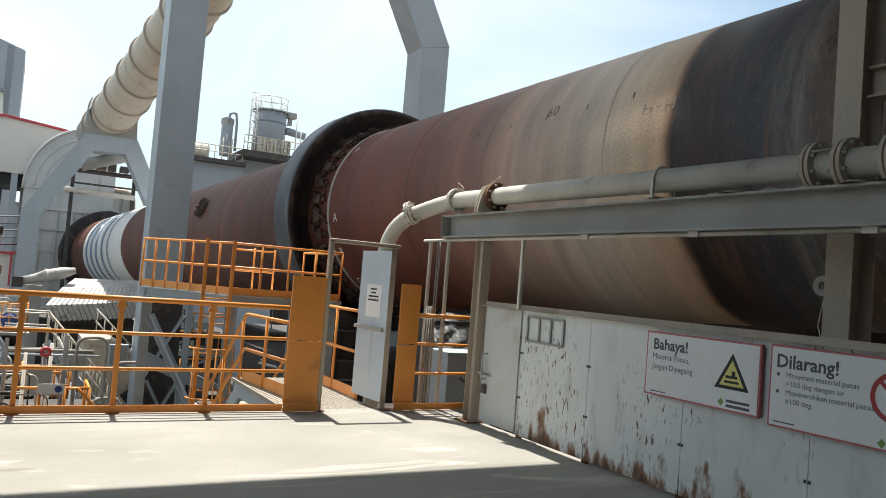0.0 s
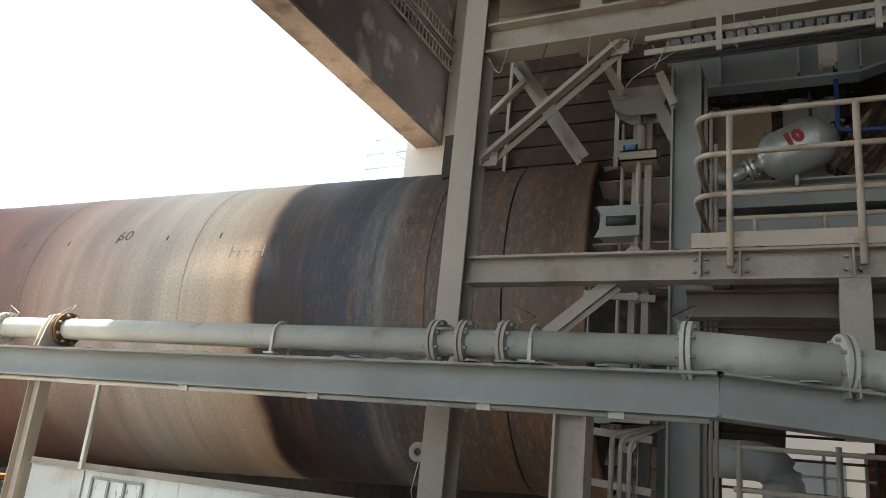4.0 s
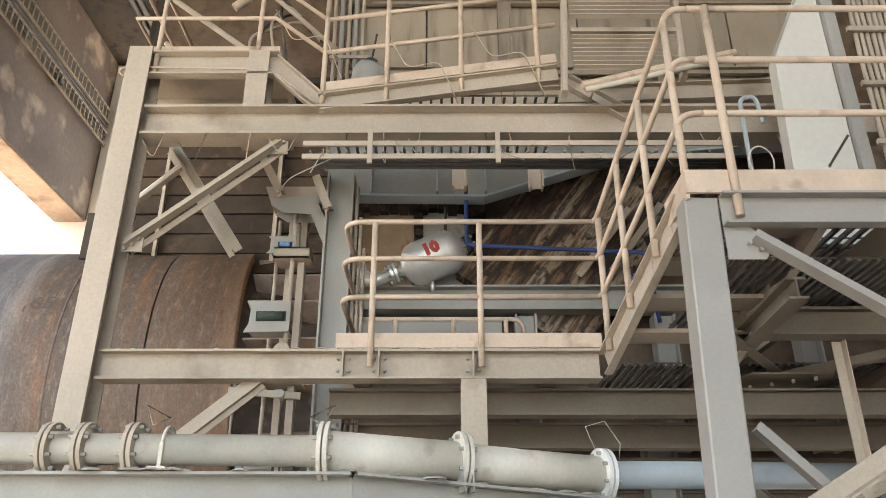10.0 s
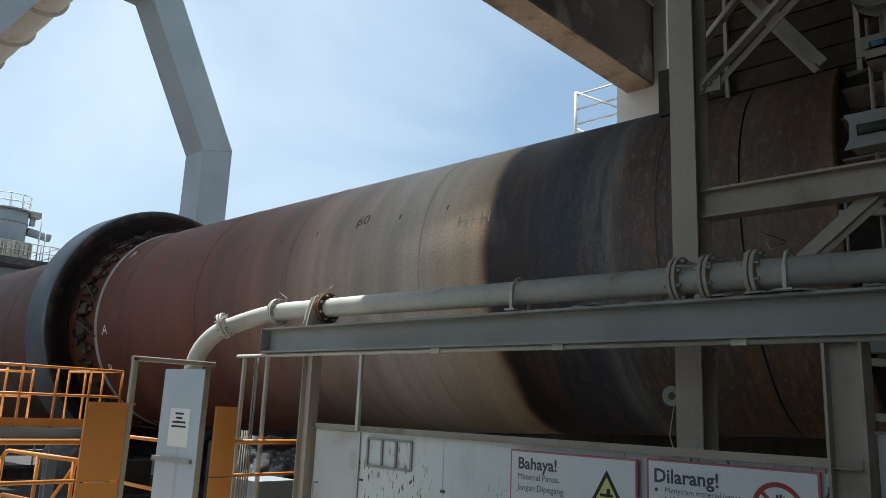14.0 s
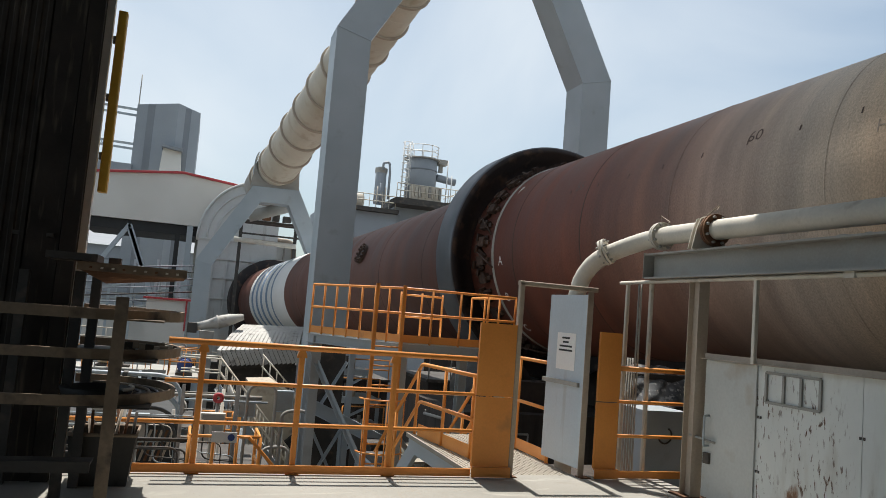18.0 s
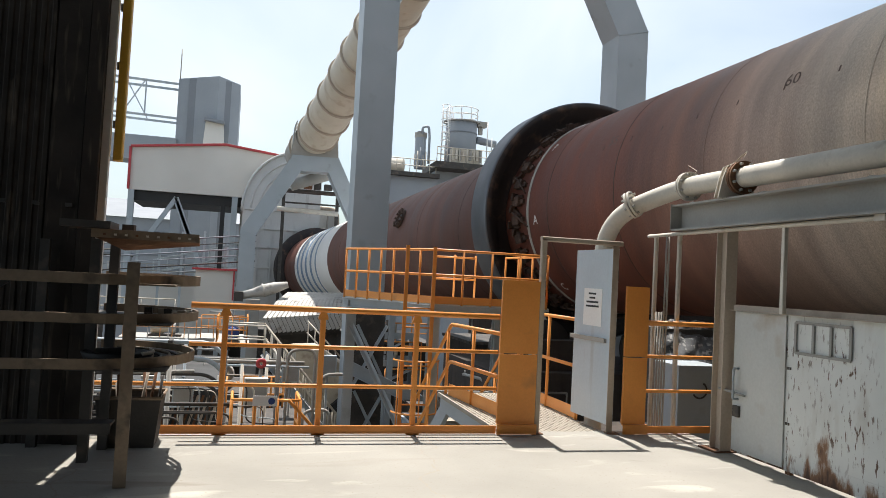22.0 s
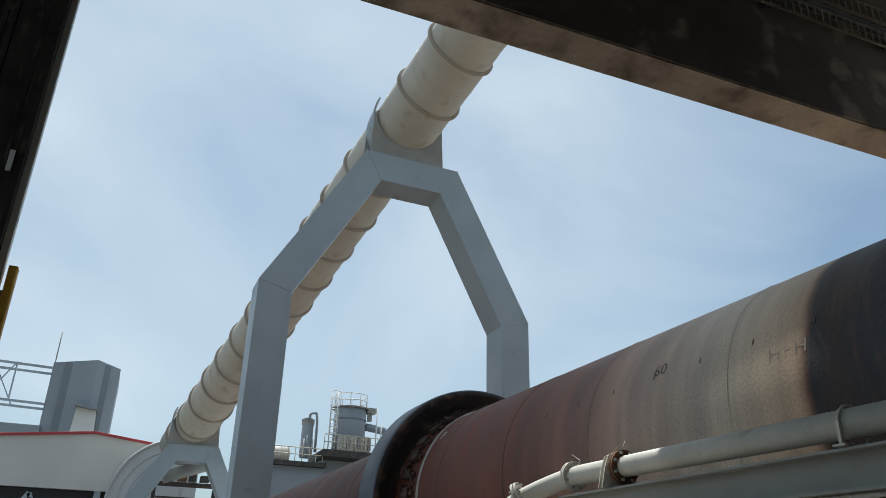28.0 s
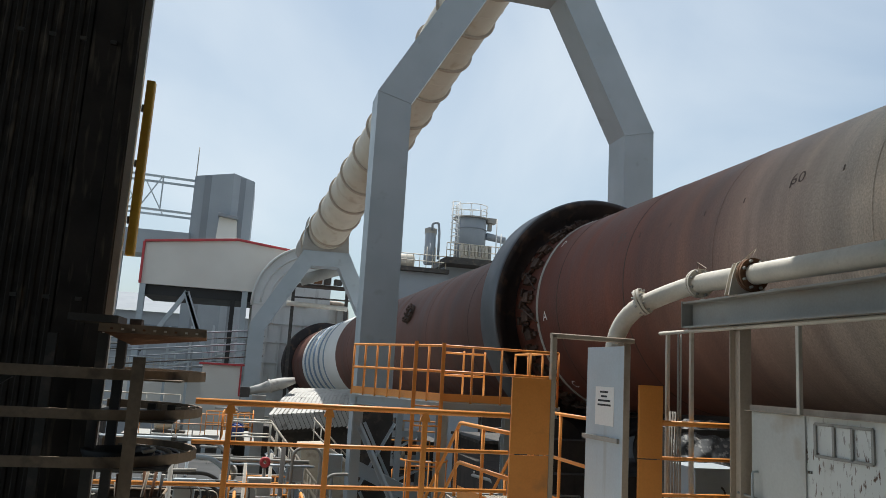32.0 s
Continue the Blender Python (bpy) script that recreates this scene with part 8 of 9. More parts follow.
for i in range(7):
    for z in (-1.5, 1.6):
        wdw = Geo().box((23.96, -14 + 3.6 * i, z), (23.99, -12.6 + 3.6 * i, z + 1.2)).done("window", CLADD, whb)
        Geo().box((23.93, -14.1 + 3.6 * i, z - 0.1), (23.99, -12.5 + 3.6 * i, z)).done("sill", OFFWHITE, whb)
lat = thing("lattice_tower", "brown rusty lattice tower beyond the inlet", "tower")
for x, y in ((13, -2.6), (13, 0.2), (15.5, -2.6), (15.5, 0.2)):
    Geo().prism(L_SEC(0.16, 0.02), (x, y, -7), (x, y, 2.6), (0, 1, 0)).done("leg", RUST, lat)
for i in range(6):
    z = -6 + 1.5 * i
    for x in (13, 15.5):
        Geo().prism(L_SEC(0.10, 0.012), (x, -2.6, z), (x, 0.2, z + 1.5)).done("brace", DARKSTEEL, lat)
        Geo().prism(L_SEC(0.10, 0.012), (x, 0.2, z), (x, -2.6, z + 1.5)).done("brace", DARKSTEEL, lat)
        Geo().prism(L_SEC(0.10, 0.012), (x, -2.6, z), (x, 0.2, z)).done("girt", DARKSTEEL, lat)
yb = thing("yellow_machine", "yellow railed machine platform in the sun", "machine")
Geo().box((18, -5.6, -7), (20.5, -2.6, -1.2)).done("body", YELLOW, yb)
for z in (-0.7, -0.2, 0.4):
    Geo().tube((17.9, -5.6, z), (17.9, -2.6, z), 0.06, 6).done("rail", YELLOW, yb)
for i in range(5):
    Geo().tube((17.9, -5.6 + 0.75 * i, -1.2), (17.9, -5.6 + 0.75 * i, 0.4), 0.06, 6).done("post", YELLOW, yb)
ib = thing("inclined_duct", "dusty grey inclined duct beyond the inlet", "duct")
Geo().tube((9.4, -0.3, -1.5), (11.0, -1.3, 3.0), 0.28, 16).done("duct", DUSTGREY, ib)

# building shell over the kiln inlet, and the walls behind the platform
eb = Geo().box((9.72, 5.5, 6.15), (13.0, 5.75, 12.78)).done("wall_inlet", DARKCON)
tagged(eb, "dark wall over the kiln end", "wall", kind="structure")
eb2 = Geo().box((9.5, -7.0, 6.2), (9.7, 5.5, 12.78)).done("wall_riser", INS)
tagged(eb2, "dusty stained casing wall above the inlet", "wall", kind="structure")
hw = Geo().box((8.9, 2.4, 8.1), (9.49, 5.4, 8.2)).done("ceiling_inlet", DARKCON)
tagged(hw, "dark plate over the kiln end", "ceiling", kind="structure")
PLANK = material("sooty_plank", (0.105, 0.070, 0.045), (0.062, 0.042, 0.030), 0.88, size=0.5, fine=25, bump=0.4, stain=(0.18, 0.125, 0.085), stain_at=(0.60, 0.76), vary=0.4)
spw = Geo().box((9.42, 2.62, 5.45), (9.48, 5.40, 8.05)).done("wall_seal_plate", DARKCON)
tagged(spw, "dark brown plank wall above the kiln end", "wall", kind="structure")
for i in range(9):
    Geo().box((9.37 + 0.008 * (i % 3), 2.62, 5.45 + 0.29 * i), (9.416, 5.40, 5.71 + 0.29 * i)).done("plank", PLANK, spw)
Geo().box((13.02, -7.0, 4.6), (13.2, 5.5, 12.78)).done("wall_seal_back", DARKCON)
tagged(bpy.data.objects["wall_seal_back"], "dark wall behind the kiln end", "wall", kind="structure")
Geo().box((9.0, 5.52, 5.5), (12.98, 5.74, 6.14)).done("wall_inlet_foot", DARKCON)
tagged(bpy.data.objects["wall_inlet_foot"], "dark wall foot over the kiln", "wall", kind="structure")
TRAYM = material("sooty_tray", (0.34, 0.27, 0.20), (0.25, 0.195, 0.145), 0.8, size=0.4, fine=30, bump=0.2, stain=(0.22, 0.16, 0.11), stain_at=(0.6, 0.76))
ft = thing("girder_cable_tray", "rusty cable ladder along the girder's inner face", "cable tray")
for z0 in (9.55, 10.05):
    for z in (z0, z0 + 0.27):
        Geo().box((-4, 7.75, z), (12.9, 7.78, z + 0.035)).done("side_rail", TRAYM, ft)
    for i in range(112):
        Geo().box((-4 + i * 0.15, 7.735, z0 + 0.01), (-3.975 + i * 0.15, 7.749, z0 + 0.29)).done("rung", TRAYM, ft)
for i in range(7):
    Geo().box((-3.5 + i * 2.4, 7.70, 9.6), (-3.4 + i * 2.4, 7.9, 9.7)).done("bracket", DARKSTEEL, ft)
for i in range(5):
    Geo().tube((-4, 7.80, 9.78 + 0.07 * i), (12.9, 7.80, 9.78 + 0.07 * i), 0.018, 6).done("cable", DARKSTEEL, ft)
for i, x in enumerate((-3, 1, 5, 8)):
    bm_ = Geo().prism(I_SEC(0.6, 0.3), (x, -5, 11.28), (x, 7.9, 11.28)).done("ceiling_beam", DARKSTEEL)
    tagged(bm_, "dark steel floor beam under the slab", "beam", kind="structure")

# ---- inlet: braces, casing panels and fittings behind the frame ----
br = thing("pipe_brace", "pale round pipe brace under the upper beam", "brace")
Geo().tube((6.2, 3.90, 4.85), (6.2, 3.48, 5.27), 0.035, 10).done("pipe", PIPE, br)
Geo().prism(L_SEC(0.07, 0.008), (6.22, 3.92, 4.78), (6.22, 3.49, 5.20)).done("angle", DUSTY, br)
dp = thing("drop_post", "dusty double-flange post under the upper beam", "post")
Geo().prism(I_SEC(0.08, 0.07, 0.01, 0.008), (6.2, 2.80, 5.36), (6.2, 2.58, 4.95), (1, 0, 0)).done("post", DUSTY, dp)
Geo().prism(I_SEC(0.08, 0.07, 0.01, 0.008), (6.2, 2.28, 5.12), (6.2, 2.15, 4.80), (1, 0, 0)).done("post", DUSTY, dp)
dpipe = thing("drop_pipe", "dusty round pipe standing behind the braces", "pipe")
Geo().tube((10.15, 5.15, 5.5), (10.15, 5.15, 9.5), 0.21, 24).done("pipe_run", DUSTY, dpipe)
cas = thing("upper_casing", "dusty grey panelled casing above the inlet deck", "casing")
PANELM = material("casing_panel", (0.46, 0.375, 0.285), (0.35, 0.285, 0.215), 0.7, size=0.9, fine=35, bump=0.12, stain=(0.20, 0.155, 0.115), stain_at=(0.55, 0.74), streak=True, vary=0.25)
for i in range(6):
    for j in range(3):
        y0, z0 = 2.25 - 0.92 * i, 6.22 + 1.05 * j
        Geo().box((7.60, y0 - 0.90, z0), (7.66, y0, z0 + 1.03)).done("panel", PANELM, cas)
Geo().box((7.67, -3.4, 6.2), (7.75, 2.3, 9.5)).done("backing", DARKSTEEL, cas)
for z in (6.62, 7.25, 8.30):
    Geo().prism(U_SEC(0.10, 0.06, 0.008), (7.56, 2.3, z), (7.56, -3.3, z)).done("rail_stiffener", PANELM, cas)
for y in (0.40, -1.42):
    Geo().prism(I_SEC(0.16, 0.14), (7.50, y, 6.0), (7.50, y, 9.5), (0, 1, 0)).done("stanchion", PANELM, cas)
Geo().prism(I_SEC(0.24, 0.16), (7.45, 2.4, 6.72), (7.45, -3.3, 6.95)).done("lattice_beam", DUSTY, cas)
for i in range(5):
    Geo().box((7.54, 1.05 - 0.3 * i, 6.84 - 0.02 * i), (7.58, 0.86 - 0.3 * i, 6.95 - 0.02 * i)).done("lug", DARKSTEEL, cas)
rc = thing("riser_conduits", "row of dusty vertical conduits beside the casing", "conduits")
for i in range(5):
    Geo().tube((7.5, 2.42 - 0.085 * i, 5.9), (7.5, 2.46 - 0.085 * i, 9.4), 0.024 + 0.006 * (i % 2), 8).done("conduit", DUSTGREY if i % 2 else DUSTY, rc)
for z in (6.5, 7.4, 8.3):
    Geo().box((7.46, 2.02, z), (7.54, 2.48, z + 0.04)).done("clamp", DUSTY, rc)
sc_ = thing("small_air_cannon", "small silver air vessel hung above the inlet deck", "air cannon")
CA2, CD2 = Vector((7.30, 2.02, 6.72)), Vector((0.0, -0.12, 1.0)).normalized()
Geo().lathe([(0.0, 0.05), (0.02, 0.13), (0.07, 0.185), (0.12, 0.19), (0.34, 0.19), (0.40, 0.17), (0.44, 0.10), (0.46, 0.05), (0.52, 0.045)], CA2, CD2, 28, True, True).done("vessel", STEEL, sc_)
flange(CA2 + CD2 * 0.48, CD2, 0.07, sc_, DARKSTEEL, 6)
Geo().rod([CA2 + CD2 * 0.52, CA2 + CD2 * 0.9], 0.012, 6).done("hanger_chain", DARKSTEEL, sc_)
Geo().rod(smooth_line([CA2, CA2 - CD2 * 0.12, CA2 - CD2 * 0.2 + Vector((0.25, 0, 0))], 0.06, 4), 0.04, 8).done("nozzle", STEEL, sc_)
blw = thing("hose_blower", "dark round blower with looping hoses behind the walkway", "blower")
Geo().lathe([(0, 0.0), (0, 0.20), (0.04, 0.26), (0.26, 0.26), (0.30, 0.18), (0.40, 0.12), (0.40, 0.0)], (7.05, 3.05, 6.72), (0, 0.35, -1), 24).done("housing", DUSTGREY, blw)
for i in range(4):
    a, b2 = Vector((7.0, 3.2 - 0.12 * i, 6.85)), Vector((7.2, 2.55 + 0.1 * i, 7.6 + 0.12 * i))
    Geo().rod(smooth_line([a, a + Vector((-0.05, 0.12, 0.45 + 0.1 * i)), b2 + Vector((0, 0.2, 0.15)), b2 + Vector((0, -0.2, -0.4))], 0.2, 6), 0.018, 6).done("hose", DARKSTEEL if i % 2 else DUSTY, blw)
Geo().box((6.85, 2.75, 6.0), (7.25, 3.3, 6.45)).done("stand", DUSTY, blw)
stl = thing("sloping_pipes", "dusty sloping pipes crossing above the walkway", "pipes")
for y0, z0, y1, z1, r_ in ((4.3, 7.9, 2.6, 6.55, 0.035), (4.2, 7.2, 2.9, 6.2, 0.03), (3.5, 8.3, 2.3, 7.1, 0.03), (2.7, 8.4, 3.5, 7.7, 0.05)):
    Geo().tube((6.95, y0, z0), (6.95, y1, z1), r_, 8).done("pipe_run", DUSTY, stl)
# deck plate and soot-brown flat seal plate framing
sp_ = thing("seal_plate_frame", "dusty angle framing on the stained seal plate", "steel frame")
for a, b2 in (((3.35, 5.6), (3.35, 8.0)), ((4.9, 5.6), (4.9, 8.0))):
    Geo().prism(L_SEC(0.07, 0.008), (9.33, *a), (9.33, *b2)).done("angle", DUSTY, sp_)
Geo().rod(smooth_line([(6.3, 2.62, 5.0), (6.1, 2.5, 5.02), (5.9, 2.1, 5.10)], 0.1, 4), 0.006, 5).done("wire", DUSTY, sp_)
# crossing pipes inside the lower opening
lo = thing("opening_guard", "dark pipe rails across the lower opening", "railing")
for z in (1.75, 2.08, 2.32):
    Geo().tube((9.15, 2.3, z), (9.15, -1.2, z), 0.016, 6).done("rail", DARKSTEEL, lo)
for y in (2.1, 0.62, -0.9):
    Geo().tube((9.15, y, 1.02), (9.15, y, 2.4), 0.02, 6).done("post", DARKSTEEL, lo)
blk = thing("blocking_panel", "dark ribbed steel screen beside the lower opening", "screen")
for i in range(5):
    Geo().box((7.3, 2.02 + 0.16 * i, 0.4), (7.36, 2.12 + 0.16 * i, 2.72)).done("slat", DARKSTEEL, blk)
sbx = thing("duct_sensor", "small dark instrument box on the inclined duct", "instrument")
Geo().box((10.9, -1.75, 2.25), (11.1, -1.35, 2.75)).box((10.85, -1.70, 2.30), (10.9, -1.40, 2.70)).done("case", BLACK, sbx)

# ---- thinner fittings of the seal ----
for k3, z in enumerate((3.2, 2.75, 2.05, 1.65)):
    hk = thing("seal_lever", "dusty steel lever with a pin on the kiln seal", "lever", "seal levers")
    Geo().prism(R_SEC(0.03, 0.06, 0.005), (6.55, 2.34, z), (6.55, 2.95, z + 0.05), (0, 0, 1)).done("arm", DUSTY, hk)
    Geo().lathe([(0, 0.0), (0, 0.035), (0.12, 0.035), (0.12, 0.0)], (6.49, 2.5, z + 0.01), (1, 0, 0), 10, False).done("pin", DUSTGREY, hk)
    Geo().tube((6.55, 2.90, z + 0.05), (6.55, 2.90, z + 0.35), 0.012, 6).done("rod", DUSTGREY, hk)

# low tan wall with posts behind the kiln, seen under the shell
lw = thing("low_wall", "low tan panel wall with dark posts behind the kiln", "wall")
for i in range(4):
    y0 = 2.75 + 2.05 * i
    Geo().box((15.0, y0, -7.0), (15.12, y0 + 1.98, 2.1)).done("panel", PANELM, lw)
    Geo().prism(I_SEC(0.18, 0.16), (14.9, y0, -7.0), (14.9, y0, 2.3), (0, 1, 0)).done("post", DARKSTEEL, lw)

# ---- crowded yard behind the railing ----
rng = random.Random(21)


def pipe_run(ob, pts, r, mat, bend=0.18):
    return Geo().rod(smooth_line(pts, bend, 4), r, 8).done("pipe_run", mat, ob)


def hand_railing(name, label, mat, pts, step=0.55, group="", h_=1.0):
    """Posts and two rails along a line of floor points."""
    ob = thing(name, label, "railing", group)
    for dz in (h_, h_ * 0.52):
        Geo().rod([Vector(p) + Vector((0, 0, dz)) for p in pts], 0.024, 6).done("rail", mat, ob)
    for a, b2 in zip(pts, pts[1:]):
        a, b2 = Vector(a), Vector(b2)
        k_ = max(1, round((b2 - a).length / step))
        for i in range(k_ + 1):
            p_ = a.lerp(b2, i / k_)
            Geo().tube(p_, p_ + Vector((0, 0, h_)), 0.02, 6).done("post", mat, ob)
    return ob


def pump_unit(x, y, z, turn, mat):
    ob = thing("pump_unit", "dusty motor and pump on a steel base in the yard", "pump", "yard pumps")
    g0 = Geo().box((-0.75, -0.3, 0.0), (0.75, 0.3, 0.10)).done("base", DARKSTEEL, ob)
    mt = Geo().lathe([(0, 0.0), (0, 0.20), (0.06, 0.24), (0.62, 0.24), (0.66, 0.18), (0.80, 0.16), (0.80, 0.0)], (-0.68, 0, 0.36), (1, 0, 0), 16).done("motor", mat, ob)
    for i in range(6):
        Geo().lathe([(0.10 + 0.08 * i, 0.24), (0.10 + 0.08 * i, 0.265), (0.12 + 0.08 * i, 0.265), (0.12 + 0.08 * i, 0.24)], (-0.68, 0, 0.36), (1, 0, 0), 16, False).done("cooling_fin", mat, mt)
    pc = Geo().lathe([(0, 0.0), (0, 0.28), (0.22, 0.28), (0.22, 0.0)], (0.25, 0, 0.38), (1, 0, 0), 18, False).done("casing", DUSTGREY, ob)
    Geo().rod(smooth_line([(0.36, 0, 0.6), (0.36, 0, 1.1), (0.36, 0.9, 1.1)], 0.2, 5), 0.035, 10).done("outlet", DUSTGREY, ob)
    ob.matrix_world = pose(x, y, z, 0, 0, turn)
    return ob


def steel_bay(x0, x1, y0, y1, z0, z1, mat, label):
    """A braced bay of columns and beams with a dark floor."""
    ob = thing("steel_bay", label, "steel frame", "yard bays")
    for x in (x0, x1):
        for y in (y0, y1):
            Geo().prism(I_SEC(0.2, 0.18), (x, y, -7.0), (x, y, z1), (0, 1, 0)).done("column", mat, ob)
    for z in (z0, z1):
        for y in (y0, y1):
            Geo().prism(I_SEC(0.2, 0.14), (x0, y, z), (x1, y, z)).done("beam", mat, ob)
        for x in (x0, x1):
            Geo().prism(I_SEC(0.2, 0.14), (x, y0, z), (x, y1, z)).done("beam", mat, ob)
    Geo().prism(L_SEC(0.08, 0.01), (x0, y0 - 0.1, z0), (x1, y0 - 0.1, z1)).done("brace", mat, ob)
    Geo().prism(L_SEC(0.08, 0.01), (x1, y0 - 0.12, z0), (x0, y0 - 0.12, z1)).done("brace", mat, ob)
    Geo().box((x0, y0, z1 + 0.10), (x1, y1, z1 + 0.14)).done("floor_plate", DARKSTEEL, ob)
    return ob


steel_bay(-3.4, 1.9, 24.6, 28.0, -5.0, -2.3, BLUEGREY, "blue-grey braced steel bay full of pipes in the yard")
steel_bay(4.6, 7.4, 16.2, 19.4, -4.4, -1.9, BLUEGREY, "blue-grey braced steel bay beneath the kiln")
hand_railing("yard_railing", "dusty grey tube railing in the yard", DUSTGREY, [(-3.4, 24.6, -2.16), (1.9, 24.6, -2.16), (1.9, 28.0, -2.16)], group="yard railings")
hand_railing("yard_railing", "orange tube railing in the yard", ORANGE, [(-0.1, 33.2, -1.35), (-0.1, 31.0, -1.35), (1.0, 31.0, -1.35), (1.0, 33.2, -1.35)], group="yard railings")
hand_railing("yard_railing", "orange tube railing on a low yard platform", ORANGE, [(-0.9, 36.0, -1.6), (1.2, 36.0, -1.6)], group="yard railings")
hand_railing("yard_railing", "orange tube railing on a yard platform", ORANGE, [(-4.6, 40.0, -2.0), (0.9, 40.0, -2.0)], group="yard railings")
hand_railing("yard_railing", "dusty grey tube railing beneath the kiln", DUSTGREY, [(4.6, 16.2, -1.76), (7.4, 16.2, -1.76)], group="yard railings")
for x0, x1, y, z in ((-0.2, 1.1, 31.0, -1.35), (-1.0, 1.4, 36.0, -1.6), (-4.8, 1.1, 40.0, -2.0)):
    pt = thing("yard_deck", "small dusty steel platform in the yard", "platform", "yard decks")
    Geo().box((x0, y - 0.1, z - 0.10), (x1, y + 2.6, z)).done("plate", DUSTGREY, pt)
    for x in (x0 + 0.1, x1 - 0.2):
        Geo().prism(I_SEC(0.18, 0.16), (x, y, -7.0), (x, y, z - 0.1), (0, 1, 0)).done("leg", BLUEGREY, pt)
for i, (x, y, z, turn, m_) in enumerate(((-1.6, 26.2, -2.16, 10, BLUEGREY), (0.3, 25.6, -2.16, 80, BEIGE), (0.45, 32.0, -1.35, 90, BLUE), (5.6, 17.2, -1.76, 15, BEIGE), (6.6, 18.0, -1.76, 70, BLUEGREY), (-2.8, 41.0, -2.0, 0, BEIGE))):
    pump_unit(x, y, z, turn, m_)
ypp = thing("yard_pipes", "tangle of grey conduits and pipes behind the railing", "pipes")
for i in range(16):
    x, y, z = -1.0 + 0.15 * i, 16.2 + 0.45 * (i % 5), -0.75 - 0.11 * (i % 6)
    pipe_run(ypp, [(x - 2.6, y, z), (x, y, z), (x, y + 0.1, z - 0.7 - 0.1 * (i % 3)), (x + 0.8, y + 0.3, z - 0.8 - 0.1 * (i % 3)), (x + 0.8, y + 0.3, -7.0)], 0.011 + 0.005 * (i % 3), (DARKSTEEL, DARKSTEEL, BLUEGREY, DARKSTEEL, PIPE)[i % 5])
for i in range(12):
    x, y = rng.uniform(-1.4, 2.4), rng.uniform(16.5, 23.5)
    Geo().tube((x, y, -7.0), (x, y, rng.uniform(-1.6, -0.1)), rng.uniform(0.025, 0.05), 8).done("standpipe", (DUSTGREY, BLUEGREY, DARKSTEEL, PIPE)[i % 4], ypp)
for i in range(9):
    x0, y, z = rng.uniform(-2.0, 0.6), rng.uniform(15.5, 23.0), rng.uniform(-2.2, -0.6)
    Geo().tube((x0, y, z), (x0 + rng.uniform(1.2, 2.6), y + rng.uniform(-0.4, 0.4), z), rng.uniform(0.02, 0.045), 8).done("cross_pipe", (DUSTGREY, BLUEGREY, DARKSTEEL)[i % 3], ypp)
blkx = ((-3.0, 20.6, 2.6, 23.6, -2.5, DARKSTEEL), (0.6, 18.0, 2.4, 20.2, -2.2, DARKCON), (1.6, 29.6, 4.2, 31.0, -3.0, DARKSTEEL), (5.2, 20.8, 9.0, 23.4, -1.9, DARKSTEEL))
for x0, y0, x1, y1, z1, m_ in blkx:
    bk = thing("machine_housing", "dark dusty machine housing in the yard", "machine", "yard machines")
    Geo().box((x0, y0, -7.0), (x1, y1, z1)).done("body", m_, bk)
    Geo().box((x0 - 0.06, y0 - 0.06, z1), (x1 + 0.06, y1 + 0.06, z1 + 0.07)).done("lid", DARKSTEEL, bk)
    n_ = int((x1 - x0) / 0.7)
    for i in range(n_):
        xx = x0 + 0.15 + i * (x1 - x0) / n_
        dr = Geo().box((xx, y0 - 0.03, z1 - 1.2), (xx + 0.45, y0 - 0.002, z1 - 0.2)).done("panel", (DARKSTEEL, BLUEGREY, DARKSTEEL)[i % 3] if x0 < 3.0 else DARKSTEEL, bk)
        Geo().box((xx + 0.38, y0 - 0.06, z1 - 0.75), (xx + 0.41, y0 - 0.031, z1 - 0.6)).done("handle", BLACK, dr)
for i, (x, y, z, s_) in enumerate(((-0.5, 17.6, -1.3, 0.4), (0.9, 18.6, -1.5, 0.5), (1.9, 22.4, -1.5, 0.45), (-1.4, 20.2, -1.7, 0.5), (3.0, 23.6, -1.5, 0.5))):
    jb = thing("junction_box", "pale grey junction box on a post in the yard", "junction box", "yard junction boxes")
    Geo().box((x, y, z), (x + s_, y + 0.2, z + s_ * 1.2)).done("box", PIPE if i % 2 else BLUEGREY, jb)
    Geo().box((x + 0.03, y - 0.012, z + 0.03), (x + s_ - 0.03, y - 0.001, z + s_ * 1.2 - 0.03)).done("door", DUSTGREY, jb)
    Geo().tube((x + s_ / 2, y + 0.1, -7.0), (x + s_ / 2, y + 0.1, z), 0.04, 8).done("post", DUSTGREY, jb)
vlv = thing("valve_wheel", "red valve handwheel on a standpipe in the yard", "valve")
Geo().tube((1.25, 19.4, -7.0), (1.25, 19.4, -0.70), 0.04, 8).done("stem", DUSTGREY, vlv)
Geo().rod([(1.25 + 0.08 * math.cos(math.tau * i / 14), 19.36, -0.66 + 0.08 * math.sin(math.tau * i / 14)) for i in range(14)], 0.045, 6, True).done("wheel", RED, vlv)
for k5, (x, z) in enumerate(((1.70, -0.10), (2.38, -0.58), (2.05, -1.3))):
    hb = thing("hoop_pipe", "grey bent vent pipe in the yard", "pipe", "vent hoops")
    Geo().rod(smooth_line([(x, 17.0, -7.0), (x, 17.0, z), (x + 0.54, 17.0, z + 0.03), (x + 0.56, 17.0, -7.0)], 0.2, 6), 0.032, 8).done("hoop", DUSTGREY, hb)
